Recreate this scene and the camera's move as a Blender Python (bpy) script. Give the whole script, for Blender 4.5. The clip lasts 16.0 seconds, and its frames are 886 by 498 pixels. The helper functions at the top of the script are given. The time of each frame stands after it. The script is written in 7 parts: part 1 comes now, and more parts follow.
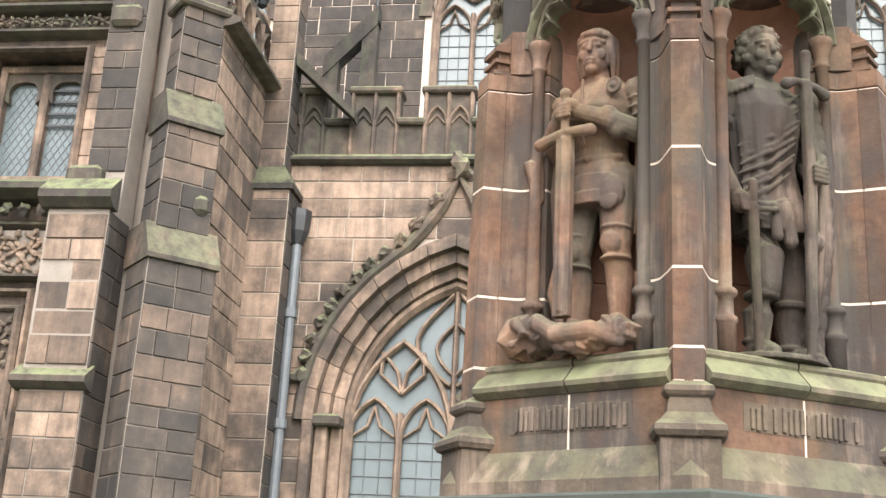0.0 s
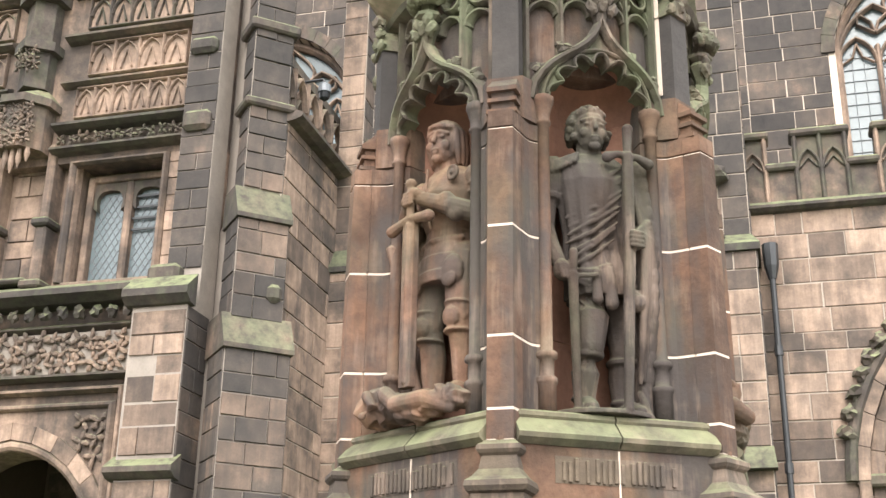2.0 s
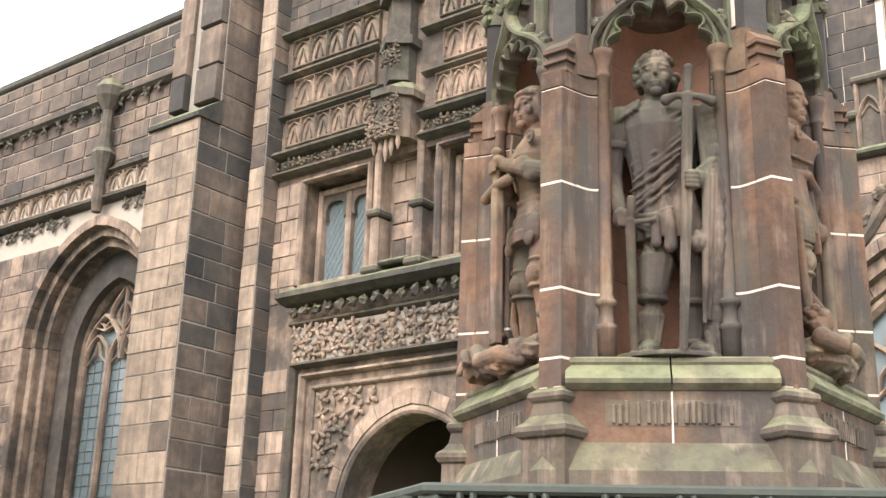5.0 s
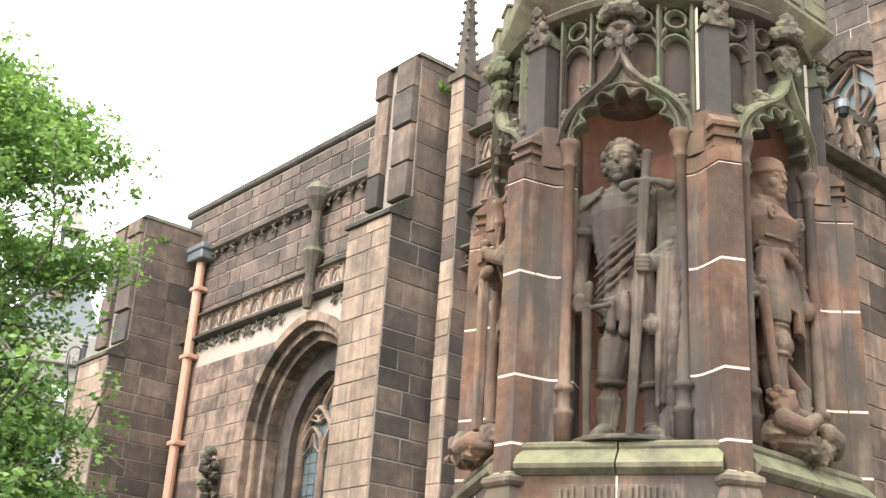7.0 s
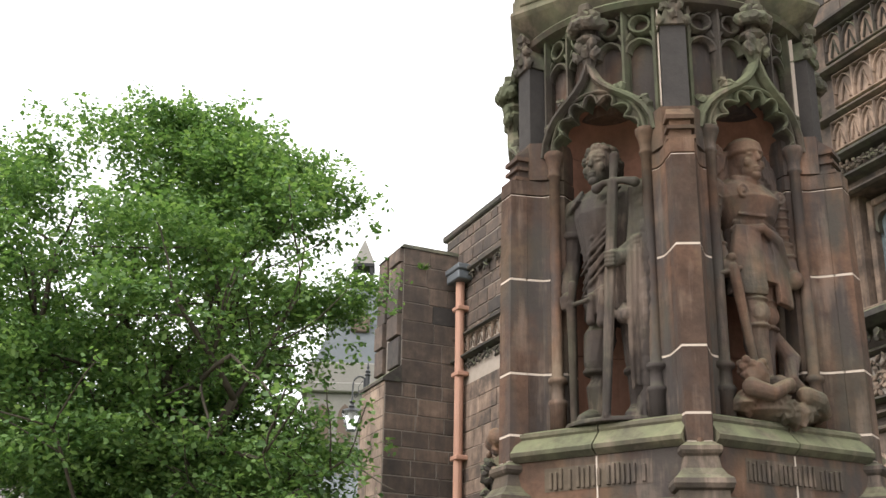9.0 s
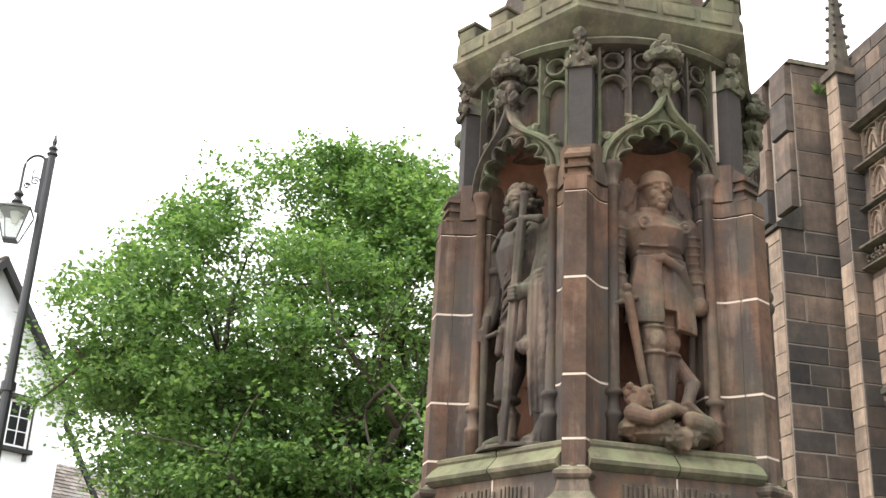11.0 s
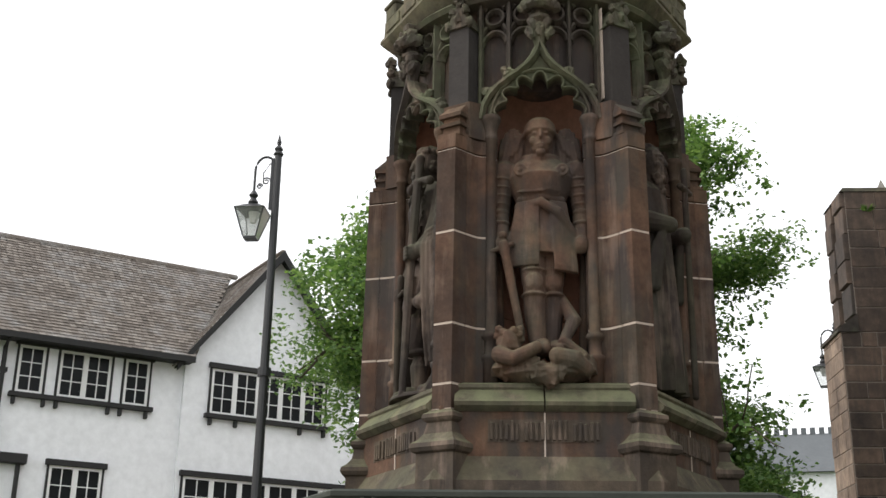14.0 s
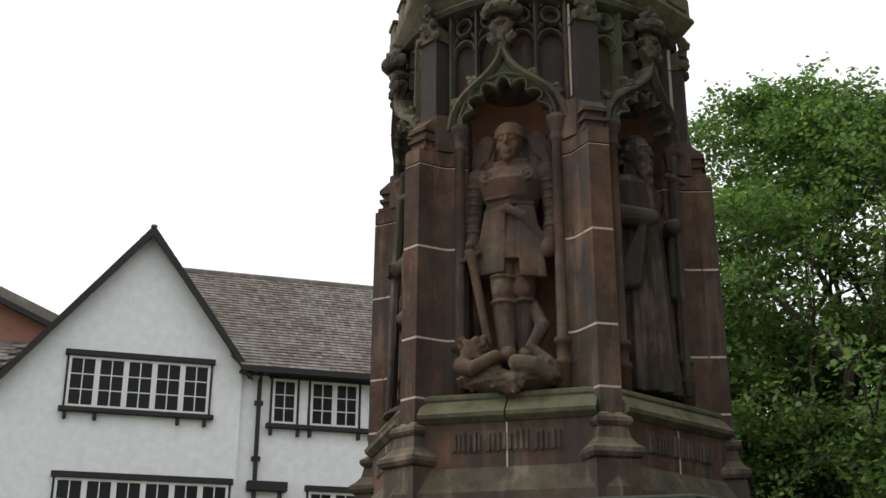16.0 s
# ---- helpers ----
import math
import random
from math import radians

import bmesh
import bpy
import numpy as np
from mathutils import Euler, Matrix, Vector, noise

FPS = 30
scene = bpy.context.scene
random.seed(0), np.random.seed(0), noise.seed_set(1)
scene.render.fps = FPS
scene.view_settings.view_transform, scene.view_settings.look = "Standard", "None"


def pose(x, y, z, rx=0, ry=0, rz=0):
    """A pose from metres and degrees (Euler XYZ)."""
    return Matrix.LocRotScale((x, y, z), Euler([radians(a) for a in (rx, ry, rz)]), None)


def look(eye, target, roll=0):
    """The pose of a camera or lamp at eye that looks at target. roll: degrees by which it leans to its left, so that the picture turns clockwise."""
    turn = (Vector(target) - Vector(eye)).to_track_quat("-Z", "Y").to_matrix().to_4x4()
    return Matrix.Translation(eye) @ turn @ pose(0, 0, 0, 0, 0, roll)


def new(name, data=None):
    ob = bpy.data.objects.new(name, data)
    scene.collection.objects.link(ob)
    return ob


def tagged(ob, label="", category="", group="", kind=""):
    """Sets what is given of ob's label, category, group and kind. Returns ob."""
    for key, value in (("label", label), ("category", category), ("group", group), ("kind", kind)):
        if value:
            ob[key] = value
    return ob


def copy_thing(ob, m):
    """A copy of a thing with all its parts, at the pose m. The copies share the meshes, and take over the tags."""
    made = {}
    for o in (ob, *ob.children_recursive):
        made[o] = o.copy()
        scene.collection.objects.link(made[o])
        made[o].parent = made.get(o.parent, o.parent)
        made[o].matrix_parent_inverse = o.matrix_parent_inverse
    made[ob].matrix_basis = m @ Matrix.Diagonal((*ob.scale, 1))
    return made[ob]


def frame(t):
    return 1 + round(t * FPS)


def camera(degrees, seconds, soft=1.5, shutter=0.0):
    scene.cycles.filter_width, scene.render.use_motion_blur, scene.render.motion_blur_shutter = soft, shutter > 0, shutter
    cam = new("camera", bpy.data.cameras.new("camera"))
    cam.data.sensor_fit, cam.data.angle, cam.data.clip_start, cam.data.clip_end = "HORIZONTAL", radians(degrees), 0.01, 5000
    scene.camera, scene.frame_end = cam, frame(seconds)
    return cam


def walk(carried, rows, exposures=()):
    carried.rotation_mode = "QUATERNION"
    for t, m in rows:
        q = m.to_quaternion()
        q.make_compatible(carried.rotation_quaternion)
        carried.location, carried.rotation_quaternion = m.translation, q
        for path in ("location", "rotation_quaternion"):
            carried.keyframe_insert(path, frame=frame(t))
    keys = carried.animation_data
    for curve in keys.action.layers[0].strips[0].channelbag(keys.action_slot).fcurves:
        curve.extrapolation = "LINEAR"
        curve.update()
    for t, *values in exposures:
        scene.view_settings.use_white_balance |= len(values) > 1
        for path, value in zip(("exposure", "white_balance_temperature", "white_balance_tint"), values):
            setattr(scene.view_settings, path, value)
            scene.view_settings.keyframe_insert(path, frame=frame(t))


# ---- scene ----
cam = camera(41.1, 16.0)
METRES, EYE, TILT, LEAN, TURN = 8.5, 1.55, 0.0, 0.0, 8.5
ROWS = [
    (0.0, 0.0, 0.0, 0.0, -0.95, 17.78, -2.98),
    (0.5, 0.0249, -0.0066, -0.0023, 2.13, 21.1, -0.9),
    (1.0, 0.0518, -0.0075, -0.0026, 2.79, 22.24, -1.55),
    (1.5, 0.0809, -0.0273, -0.0047, 8.09, 19.24, -2.56),
    (2.0, 0.1084, -0.0372, -0.0056, 6.71, 20.84, -0.92),
    (2.5, 0.1351, -0.0453, -0.0092, 9.3, 19.3, -0.86),
    (3.0, 0.1594, -0.0521, -0.0046, 13.7, 17.35, -0.98),
    (3.5, 0.1791, -0.0419, -0.0086, 14.52, 17.6, 0.37),
    (4.0, 0.1952, -0.0312, -0.0064, 16.94, 20.75, 0.34),
    (4.5, 0.2252, -0.0286, -0.0069, 23.24, 18.02, -0.4),
    (4.7, 0.2376, -0.0272, -0.0069, 26.0, 17.65, -0.9),
    (6.8, 0.3438, 0.017, -0.0071, 39.15, 21.55, -3.6),
    (7.0, 0.3552, 0.0216, -0.0071, 40.93, 21.53, -3.51),
    (7.5, 0.3877, 0.031, -0.0093, 45.87, 21.52, -2.63),
    (8.0, 0.4221, 0.0406, -0.0086, 50.66, 20.38, -1.99),
    (8.5, 0.446, 0.0626, -0.0145, 51.68, 21.27, -0.88),
    (9.0, 0.4763, 0.0781, -0.0154, 56.91, 21.04, -1.07),
    (9.5, 0.4995, 0.0987, -0.0145, 62.01, 18.46, -2.3),
    (9.7, 0.5084, 0.1084, -0.0146, 63.4, 19.2, -2.4),
    (11.8, 0.6099, 0.2225, -0.0204, 71.6, 20.3, -2.5),
    (12.0, 0.6183, 0.233, -0.0205, 74.1, 18.8, -2.45),
    (12.5, 0.6326, 0.2592, -0.019, 78.15, 20.4, -2.19),
    (13.0, 0.6333, 0.2897, -0.0198, 77.76, 20.92, -0.74),
    (13.5, 0.6485, 0.3216, -0.0205, 82.54, 17.77, -1.46),
    (14.0, 0.6515, 0.35, -0.0216, 84.28, 19.14, -0.87),
    (14.5, 0.6469, 0.3801, -0.0189, 86.23, 20.35, -1.27),
    (15.0, 0.6581, 0.415, -0.0202, 93.14, 17.54, -2.02),
    (15.5, 0.6569, 0.4472, -0.0213, 95.43, 18.92, -0.59),
    (16.0, 0.6501, 0.4824, -0.0205, 98.12, 19.66, -0.18),
]
walk(cam, [(t, pose(0, 0, EYE, TILT, LEAN, TURN) @ pose(METRES * x, METRES * y, METRES * z, 90 + pitch, roll, yaw)) for t, x, y, z, yaw, pitch, roll in ROWS],
     [(0.0, 1.95), (3.5, 1.92), (4.7, 1.93), (7.0, 2.02), (7.5, 1.9), (8.0, 1.56), (9.0, 1.02), (9.7, 1.0), (11.8, 1.7), (12.5, 1.58), (13.0, 0.85), (13.5, 0.56), (14.5, 0.18), (15.5, -0.04), (16.0, -0.04)])
# world: a bright overcast sky and one broad, weak sun
world = bpy.data.worlds.new("sky")
scene.world = world
world.use_nodes = True
wn = world.node_tree
wn.nodes.clear()
w_out = wn.nodes.new("ShaderNodeOutputWorld")
w_bg = wn.nodes.new("ShaderNodeBackground")
w_mix = wn.nodes.new("ShaderNodeMixRGB")
w_sky = wn.nodes.new("ShaderNodeTexSky")
w_sky.sky_type, w_sky.sun_disc = "NISHITA", False
w_sky.sun_elevation, w_sky.sun_rotation = radians(43), radians(173)
w_sky.air_density, w_sky.dust_density = 1.0, 4.0
w_mix.inputs[0].default_value = 0.86
w_mix.inputs[2].default_value = (9.9, 9.9, 10.0, 1)
w_bg.inputs[1].default_value = 0.127
wn.links.new(w_sky.outputs[0], w_mix.inputs[1])
wn.links.new(w_mix.outputs[0], w_bg.inputs[0])
wn.links.new(w_bg.outputs[0], w_out.inputs[0])

sun = new("sun", bpy.data.lights.new("sun", "SUN"))
sun.data.energy, sun.data.angle, sun.data.color = 1.5, radians(50), (1.0, 0.97, 0.93)
sun.matrix_world = look((4, -27, 30), (0, 4, 2))


# ---- materials ----
def ramp(nt, fac, stops):
    node = nt.nodes.new("ShaderNodeValToRGB")
    el = node.color_ramp.elements
    while len(el) < len(stops):
        el.new(0.5)
    for e, (p, c) in zip(el, stops):
        e.position, e.color = p, (*c, 1)
    nt.links.new(fac, node.inputs[0])
    return node.outputs[0]


def noise_fac(nt, vec, scale, detail=4.0, rough=0.6):
    node = nt.nodes.new("ShaderNodeTexNoise")
    node.inputs["Scale"].default_value, node.inputs["Detail"].default_value = scale, detail
    node.inputs["Roughness"].default_value = rough
    nt.links.new(vec, node.inputs["Vector"])
    return node.outputs[0]


def mix(nt, fac, a, b, how="MIX"):
    node = nt.nodes.new("ShaderNodeMixRGB")
    node.blend_type = how
    for sock, v in zip(node.inputs, (fac, a, b)):
        if isinstance(v, (int, float)):
            sock.default_value = v
        elif isinstance(v, tuple):
            sock.default_value = (*v, 1)
        else:
            nt.links.new(v, sock)
    return node.outputs[0]


def math_node(nt, op, a, b=0.0):
    node = nt.nodes.new("ShaderNodeMath")
    node.operation = op
    node.use_clamp = op in ("MULTIPLY", "ADD")
    if op == "MULTIPLY_ADD":
        node.inputs[2].default_value = -0.5 * b
    for sock, v in zip(node.inputs, (a, b)):
        if isinstance(v, (int, float)):
            sock.default_value = v
        else:
            nt.links.new(v, sock)
    return node.outputs[0]


def base_material(name, rough=0.85, metal=0.0, spec=0.3):
    m = bpy.data.materials.new(name)
    m.use_nodes = True
    nt = m.node_tree
    b = nt.nodes["Principled BSDF"]
    b.inputs["Roughness"].default_value, b.inputs["Metallic"].default_value = rough, metal
    b.inputs["Specular IOR Level"].default_value = spec
    geo = nt.nodes.new("ShaderNodeNewGeometry")
    return m, nt, b, geo


def relief(nt, b, height, strength=0.4, dist=0.01):
    bump = nt.nodes.new("ShaderNodeBump")
    bump.inputs["Strength"].default_value, bump.inputs["Distance"].default_value = strength, dist
    nt.links.new(height, bump.inputs["Height"])
    nt.links.new(bump.outputs[0], b.inputs["Normal"])


def stretched(nt, vec, sx, sy, sz):
    node = nt.nodes.new("ShaderNodeMapping")
    node.inputs["Scale"].default_value = (sx, sy, sz)
    nt.links.new(vec, node.inputs["Vector"])
    return node.outputs[0]


def stone(name, stops, vary="object", soot=0.5, algae=0.0, tint=0.35, grain=1.0, shift=0.0, pale=0.0, green=0.0, single=0.3):
    """Weathered sandstone: one hue per stone, soot in patches and runs, algae on ledges that face up."""
    m, nt, b, geo = base_material(name, 0.92, 0, 0.2)
    pos = geo.outputs["Position"]
    if vary == "object":
        info = nt.nodes.new("ShaderNodeObjectInfo")
        rnd = info.outputs["Random"]
    else:
        rnd = geo.outputs["Random Per Island"]
    patch = noise_fac(nt, pos, 0.55, 3)
    drift = noise_fac(nt, pos, 2.6, 4, 0.65)
    f = math_node(nt, "ADD", math_node(nt, "MULTIPLY", rnd, single), math_node(nt, "MULTIPLY", math_node(nt, "SUBTRACT", patch, 0.26), 1.0))
    f = math_node(nt, "ADD", f, math_node(nt, "MULTIPLY_ADD", drift, 0.8))
    if shift:
        f = math_node(nt, "ADD", f, shift)
    col = ramp(nt, f, stops)
    speck = noise_fac(nt, pos, 38 * grain, 5, 0.7)
    mid = noise_fac(nt, pos, 7 * grain, 4, 0.65)
    col = mix(nt, tint, col, ramp(nt, mid, [(0.3, (0.45, 0.42, 0.40)), (0.7, (1.15, 1.12, 1.05))]), "MULTIPLY")
    col = mix(nt, 0.3, col, ramp(nt, speck, [(0.3, (0.55, 0.52, 0.5)), (0.65, (1.2, 1.15, 1.1))]), "MULTIPLY")
    runs = noise_fac(nt, stretched(nt, pos, 8, 8, 0.7), 1.0, 4, 0.6)
    big = noise_fac(nt, pos, 1.7 * grain ** 1.6, 4, 0.6)
    s = ramp(nt, math_node(nt, "ADD", math_node(nt, "MULTIPLY", runs, 0.55), math_node(nt, "MULTIPLY", big, 0.5)), [(0.46, (0, 0, 0)), (0.60, (1, 1, 1))])
    col = mix(nt, math_node(nt, "MULTIPLY", s, soot), col, (0.05, 0.043, 0.04))
    if pale:
        lime_runs = noise_fac(nt, stretched(nt, pos, 15, 15, 1.6), 1.0, 4, 0.65)
        blotch = noise_fac(nt, pos, 4.5, 4, 0.6)
        pr = ramp(nt, math_node(nt, "ADD", math_node(nt, "MULTIPLY", lime_runs, 0.6), math_node(nt, "MULTIPLY", blotch, 0.45)), [(0.55, (0, 0, 0)), (0.68, (1, 1, 1))])
        col = mix(nt, math_node(nt, "MULTIPLY", pr, pale), col, (0.36, 0.265, 0.205))
    if green:
        veil = ramp(nt, noise_fac(nt, stretched(nt, pos, 5, 5, 2.2), 1.0, 4, 0.6), [(0.46, (0, 0, 0)), (0.62, (1, 1, 1))])
        col = mix(nt, math_node(nt, "MULTIPLY", veil, green), col, mix(nt, mid, (0.055, 0.075, 0.04), (0.17, 0.185, 0.11)))
    if algae:
        sep = nt.nodes.new("ShaderNodeSeparateXYZ")
        nt.links.new(geo.outputs["Normal"], sep.inputs[0])
        up = ramp(nt, sep.outputs["Z"], [(0.25, (0, 0, 0)), (0.75, (1, 1, 1))])
        a = math_node(nt, "MULTIPLY", math_node(nt, "MULTIPLY", up, ramp(nt, mid, [(0.32, (0.1, 0.1, 0.1)), (0.6, (1, 1, 1))])), algae)
        col = mix(nt, a, col, mix(nt, big, (0.09, 0.105, 0.05), (0.23, 0.245, 0.135)))
    nt.links.new(col, b.inputs["Base Color"])
    relief(nt, b, math_node(nt, "ADD", math_node(nt, "MULTIPLY", mid, 0.7), math_node(nt, "MULTIPLY", speck, 0.4)), 0.55, 0.012)
    return m


def plain(name, a, b_col, scale=6.0, rough=0.7, metal=0.0, spec=0.3, bump=0.2):
    m, nt, b, geo = base_material(name, rough, metal, spec)
    n1 = noise_fac(nt, geo.outputs["Position"], scale, 5)
    n2 = noise_fac(nt, geo.outputs["Position"], scale * 7, 4)
    col = mix(nt, n1, a, b_col)
    col = mix(nt, 0.25, col, ramp(nt, n2, [(0.3, (0.6, 0.6, 0.6)), (0.7, (1.1, 1.1, 1.1))]), "MULTIPLY")
    nt.links.new(col, b.inputs["Base Color"])
    relief(nt, b, n2, bump, 0.006)
    return m


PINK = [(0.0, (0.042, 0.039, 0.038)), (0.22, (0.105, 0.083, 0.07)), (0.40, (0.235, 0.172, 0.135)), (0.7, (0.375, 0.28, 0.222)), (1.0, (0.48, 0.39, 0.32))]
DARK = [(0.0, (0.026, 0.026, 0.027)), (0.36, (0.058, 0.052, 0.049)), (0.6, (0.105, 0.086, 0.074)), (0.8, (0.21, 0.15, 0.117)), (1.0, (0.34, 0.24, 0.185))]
RED = [(0.0, (0.04, 0.031, 0.027)), (0.3, (0.078, 0.051, 0.039)), (0.58, (0.15, 0.088, 0.061)), (1.0, (0.275, 0.162, 0.108))]
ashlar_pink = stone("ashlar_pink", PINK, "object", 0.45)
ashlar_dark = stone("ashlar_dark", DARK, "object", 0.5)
ashlar_pink_joined = stone("ashlar_pink_joined", PINK, "island", 0.45)
ashlar_dark_joined = stone("ashlar_dark_joined", DARK, "island", 0.5)
carved_pink = stone("carved_pink", PINK, "object", 0.55, 0.3, 0.5)
carved_dark = stone("carved_dark", DARK, "object", 0.45, 0.85, 0.65, 1.0, 0.09, 0.0, 0.2)
memorial_stone = stone("memorial_stone", RED, "object", 0.92, 0.15, 0.75, 1.6, -0.03, 0.24, 0.1)
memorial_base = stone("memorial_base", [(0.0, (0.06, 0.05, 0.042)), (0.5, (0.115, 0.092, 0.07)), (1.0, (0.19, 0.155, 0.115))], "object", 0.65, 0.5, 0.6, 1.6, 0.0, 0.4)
# paler stone for front faces, with the light they catch put into its colour
ashlar_lit_front = stone("ashlar_lit_front", [(0.0, (0.13, 0.10, 0.082)), (0.3, (0.25, 0.19, 0.148)), (0.7, (0.37, 0.285, 0.222)), (1.0, (0.47, 0.385, 0.305))], "object", 0.42)
memorial_carved = stone("memorial_carved", [(0.0, (0.045, 0.04, 0.033)), (0.5, (0.098, 0.084, 0.065)), (1.0, (0.19, 0.158, 0.12))], "object", 0.65, 0.5, 0.65, 1.6, 0.0, 0.35, 0.6)
memorial_ledge = stone("memorial_ledge", [(0.0, (0.10, 0.092, 0.066)), (0.5, (0.165, 0.154, 0.105)), (1.0, (0.24, 0.23, 0.155))], "object", 0.55, 0.6, 0.7, 1.5, 0.0, 0.3, 0.35)
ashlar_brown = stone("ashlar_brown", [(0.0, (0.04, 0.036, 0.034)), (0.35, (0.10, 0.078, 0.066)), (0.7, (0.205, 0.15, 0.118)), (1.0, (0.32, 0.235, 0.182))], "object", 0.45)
ashlar_brown_joined = stone("ashlar_brown_joined", [(0.0, (0.04, 0.036, 0.034)), (0.35, (0.10, 0.078, 0.066)), (0.7, (0.205, 0.15, 0.118)), (1.0, (0.32, 0.235, 0.182))], "island", 0.45)
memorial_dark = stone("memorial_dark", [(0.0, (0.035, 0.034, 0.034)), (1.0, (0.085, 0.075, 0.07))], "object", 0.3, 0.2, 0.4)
niche_stone = stone("niche_stone", [(0.0, (0.21, 0.108, 0.075)), (1.0, (0.32, 0.172, 0.12))], "object", 0.25, 0.0, 0.3)
statue_dark = stone("statue_dark", [(0.0, (0.026, 0.022, 0.02)), (0.35, (0.048, 0.036, 0.03)), (0.7, (0.115, 0.08, 0.06)), (1.0, (0.21, 0.15, 0.11))], "object", 0.7, 0.22, 0.8, 1.6, -0.04, 0.3, 0.16)
statue_red = stone("statue_red", [(0.0, (0.07, 0.047, 0.037)), (0.45, (0.165, 0.098, 0.07)), (1.0, (0.30, 0.185, 0.13))], "object", 0.8, 0.25, 0.8, 1.6, -0.02, 0.3, 0.2)
mortar = plain("mortar", (0.40, 0.34, 0.285), (0.27, 0.225, 0.19), 5, 0.95)
pale_mortar = plain("pale_mortar", (0.62, 0.52, 0.44), (0.40, 0.33, 0.275), 9, 0.95)
dark_mortar = plain("dark_mortar", (0.30, 0.26, 0.225), (0.17, 0.145, 0.125), 5, 0.95)
render_white = plain("render_white", (0.86, 0.87, 0.89), (0.80, 0.81, 0.83), 0.6, 0.9, 0, 0.2, 0.35)
timber_black = plain("timber_black", (0.016, 0.016, 0.017), (0.03, 0.029, 0.028), 9, 0.6)
frame_white = plain("frame_white", (0.8, 0.8, 0.79), (0.7, 0.7, 0.69), 8, 0.5)
iron_black = plain("iron_black", (0.018, 0.019, 0.021), (0.035, 0.036, 0.038), 12, 0.45, 0.2, 0.5)
lead_grey = plain("lead_grey", (0.09, 0.10, 0.11), (0.17, 0.18, 0.19), 5, 0.55, 0.3)
copper_pipe = plain("copper_pipe", (0.50, 0.27, 0.19), (0.40, 0.235, 0.175), 4, 0.6, 0.1)
grass = plain("grass", (0.05, 0.085, 0.025), (0.08, 0.11, 0.04), 1.5, 0.95, 0, 0.1, 0.6)
bark = plain("bark", (0.05, 0.042, 0.034), (0.10, 0.085, 0.065), 14, 0.95, 0, 0.1, 0.8)
far_stone = plain("far_stone", (0.18, 0.168, 0.15), (0.25, 0.235, 0.21), 0.9, 0.95)
far_lead = plain("far_lead", (0.095, 0.105, 0.112), (0.14, 0.15, 0.158), 0.7, 0.8)
far_brick = plain("far_brick", (0.26, 0.12, 0.085), (0.36, 0.19, 0.14), 4, 0.95)
paving = plain("paving", (0.28, 0.25, 0.22), (0.36, 0.32, 0.28), 3, 0.9)


def leaf_material(name, stops):
    m, nt, b, geo = base_material(name, 0.55, 0, 0.35)
    patch = noise_fac(nt, geo.outputs["Position"], 0.8, 3)
    f = math_node(nt, "ADD", math_node(nt, "MULTIPLY", geo.outputs["Random Per Island"], 0.55), math_node(nt, "MULTIPLY", patch, 0.5))
    col = ramp(nt, f, stops)
    nt.links.new(col, b.inputs["Base Color"])
    tr = nt.nodes.new("ShaderNodeBsdfTranslucent")
    nt.links.new(mix(nt, 1.0, col, (1.35, 1.4, 0.85), "MULTIPLY"), tr.inputs[0])
    ms = nt.nodes.new("ShaderNodeMixShader")
    ms.inputs[0].default_value = 0.42
    nt.links.new(b.outputs[0], ms.inputs[1])
    nt.links.new(tr.outputs[0], ms.inputs[2])
    nt.links.new(ms.outputs[0], nt.nodes["Material Output"].inputs[0])
    return m


leaf_green = leaf_material("leaf_green", [(0.15, (0.040, 0.088, 0.029)), (0.5, (0.104, 0.19, 0.060)), (0.85, (0.22, 0.325, 0.112))])


def slates(name):
    m, nt, b, geo = base_material(name, 0.8, 0, 0.3)
    col = ramp(nt, geo.outputs["Random Per Island"], [(0.0, (0.125, 0.107, 0.094)), (0.5, (0.19, 0.163, 0.143)), (1.0, (0.26, 0.232, 0.206))])
    n = noise_fac(nt, geo.outputs["Position"], 0.8, 5, 0.7)
    col = mix(nt, ramp(nt, n, [(0.5, (0, 0, 0)), (0.68, (0.75, 0.75, 0.75))]), col, (0.33, 0.33, 0.33))
    n2 = noise_fac(nt, geo.outputs["Position"], 9, 4, 0.7)
    col = mix(nt, 0.5, col, ramp(nt, n2, [(0.3, (0.5, 0.5, 0.48)), (0.7, (1.15, 1.12, 1.08))]), "MULTIPLY")
    nt.links.new(col, b.inputs["Base Color"])
    relief(nt, b, n2, 0.4, 0.01)
    return m


roof_slate = slates("roof_slate")


def glazing(name, col, rough=0.12, spec=0.5):
    """Dark old glass that mirrors the sky unevenly, pane by pane."""
    m, nt, b, geo = base_material(name, rough, 0, spec)
    n = noise_fac(nt, geo.outputs["Position"], 2.2, 3)
    nt.links.new(mix(nt, n, col, tuple(c * 1.7 for c in col)), b.inputs["Base Color"])
    relief(nt, b, noise_fac(nt, geo.outputs["Position"], 9, 2), 0.35, 0.01)
    return m


leaded_glass = glazing("leaded_glass", (0.075, 0.092, 0.097), 0.25)
pane_glass = glazing("pane_glass", (0.012, 0.013, 0.014), 0.2, 0.12)
# dark base colour that stands in for the shade inside openings
shaded_inside = plain("shaded_inside", (0.10, 0.075, 0.06), (0.15, 0.11, 0.085), 2, 0.95)
m_lantern, nt_l, b_l, _ = base_material("lantern_glass", 0.1, 0, 0.5)
b_l.inputs["Base Color"].default_value = (0.8, 0.82, 0.8, 1)
b_l.inputs["Transmission Weight"].default_value = 0.85


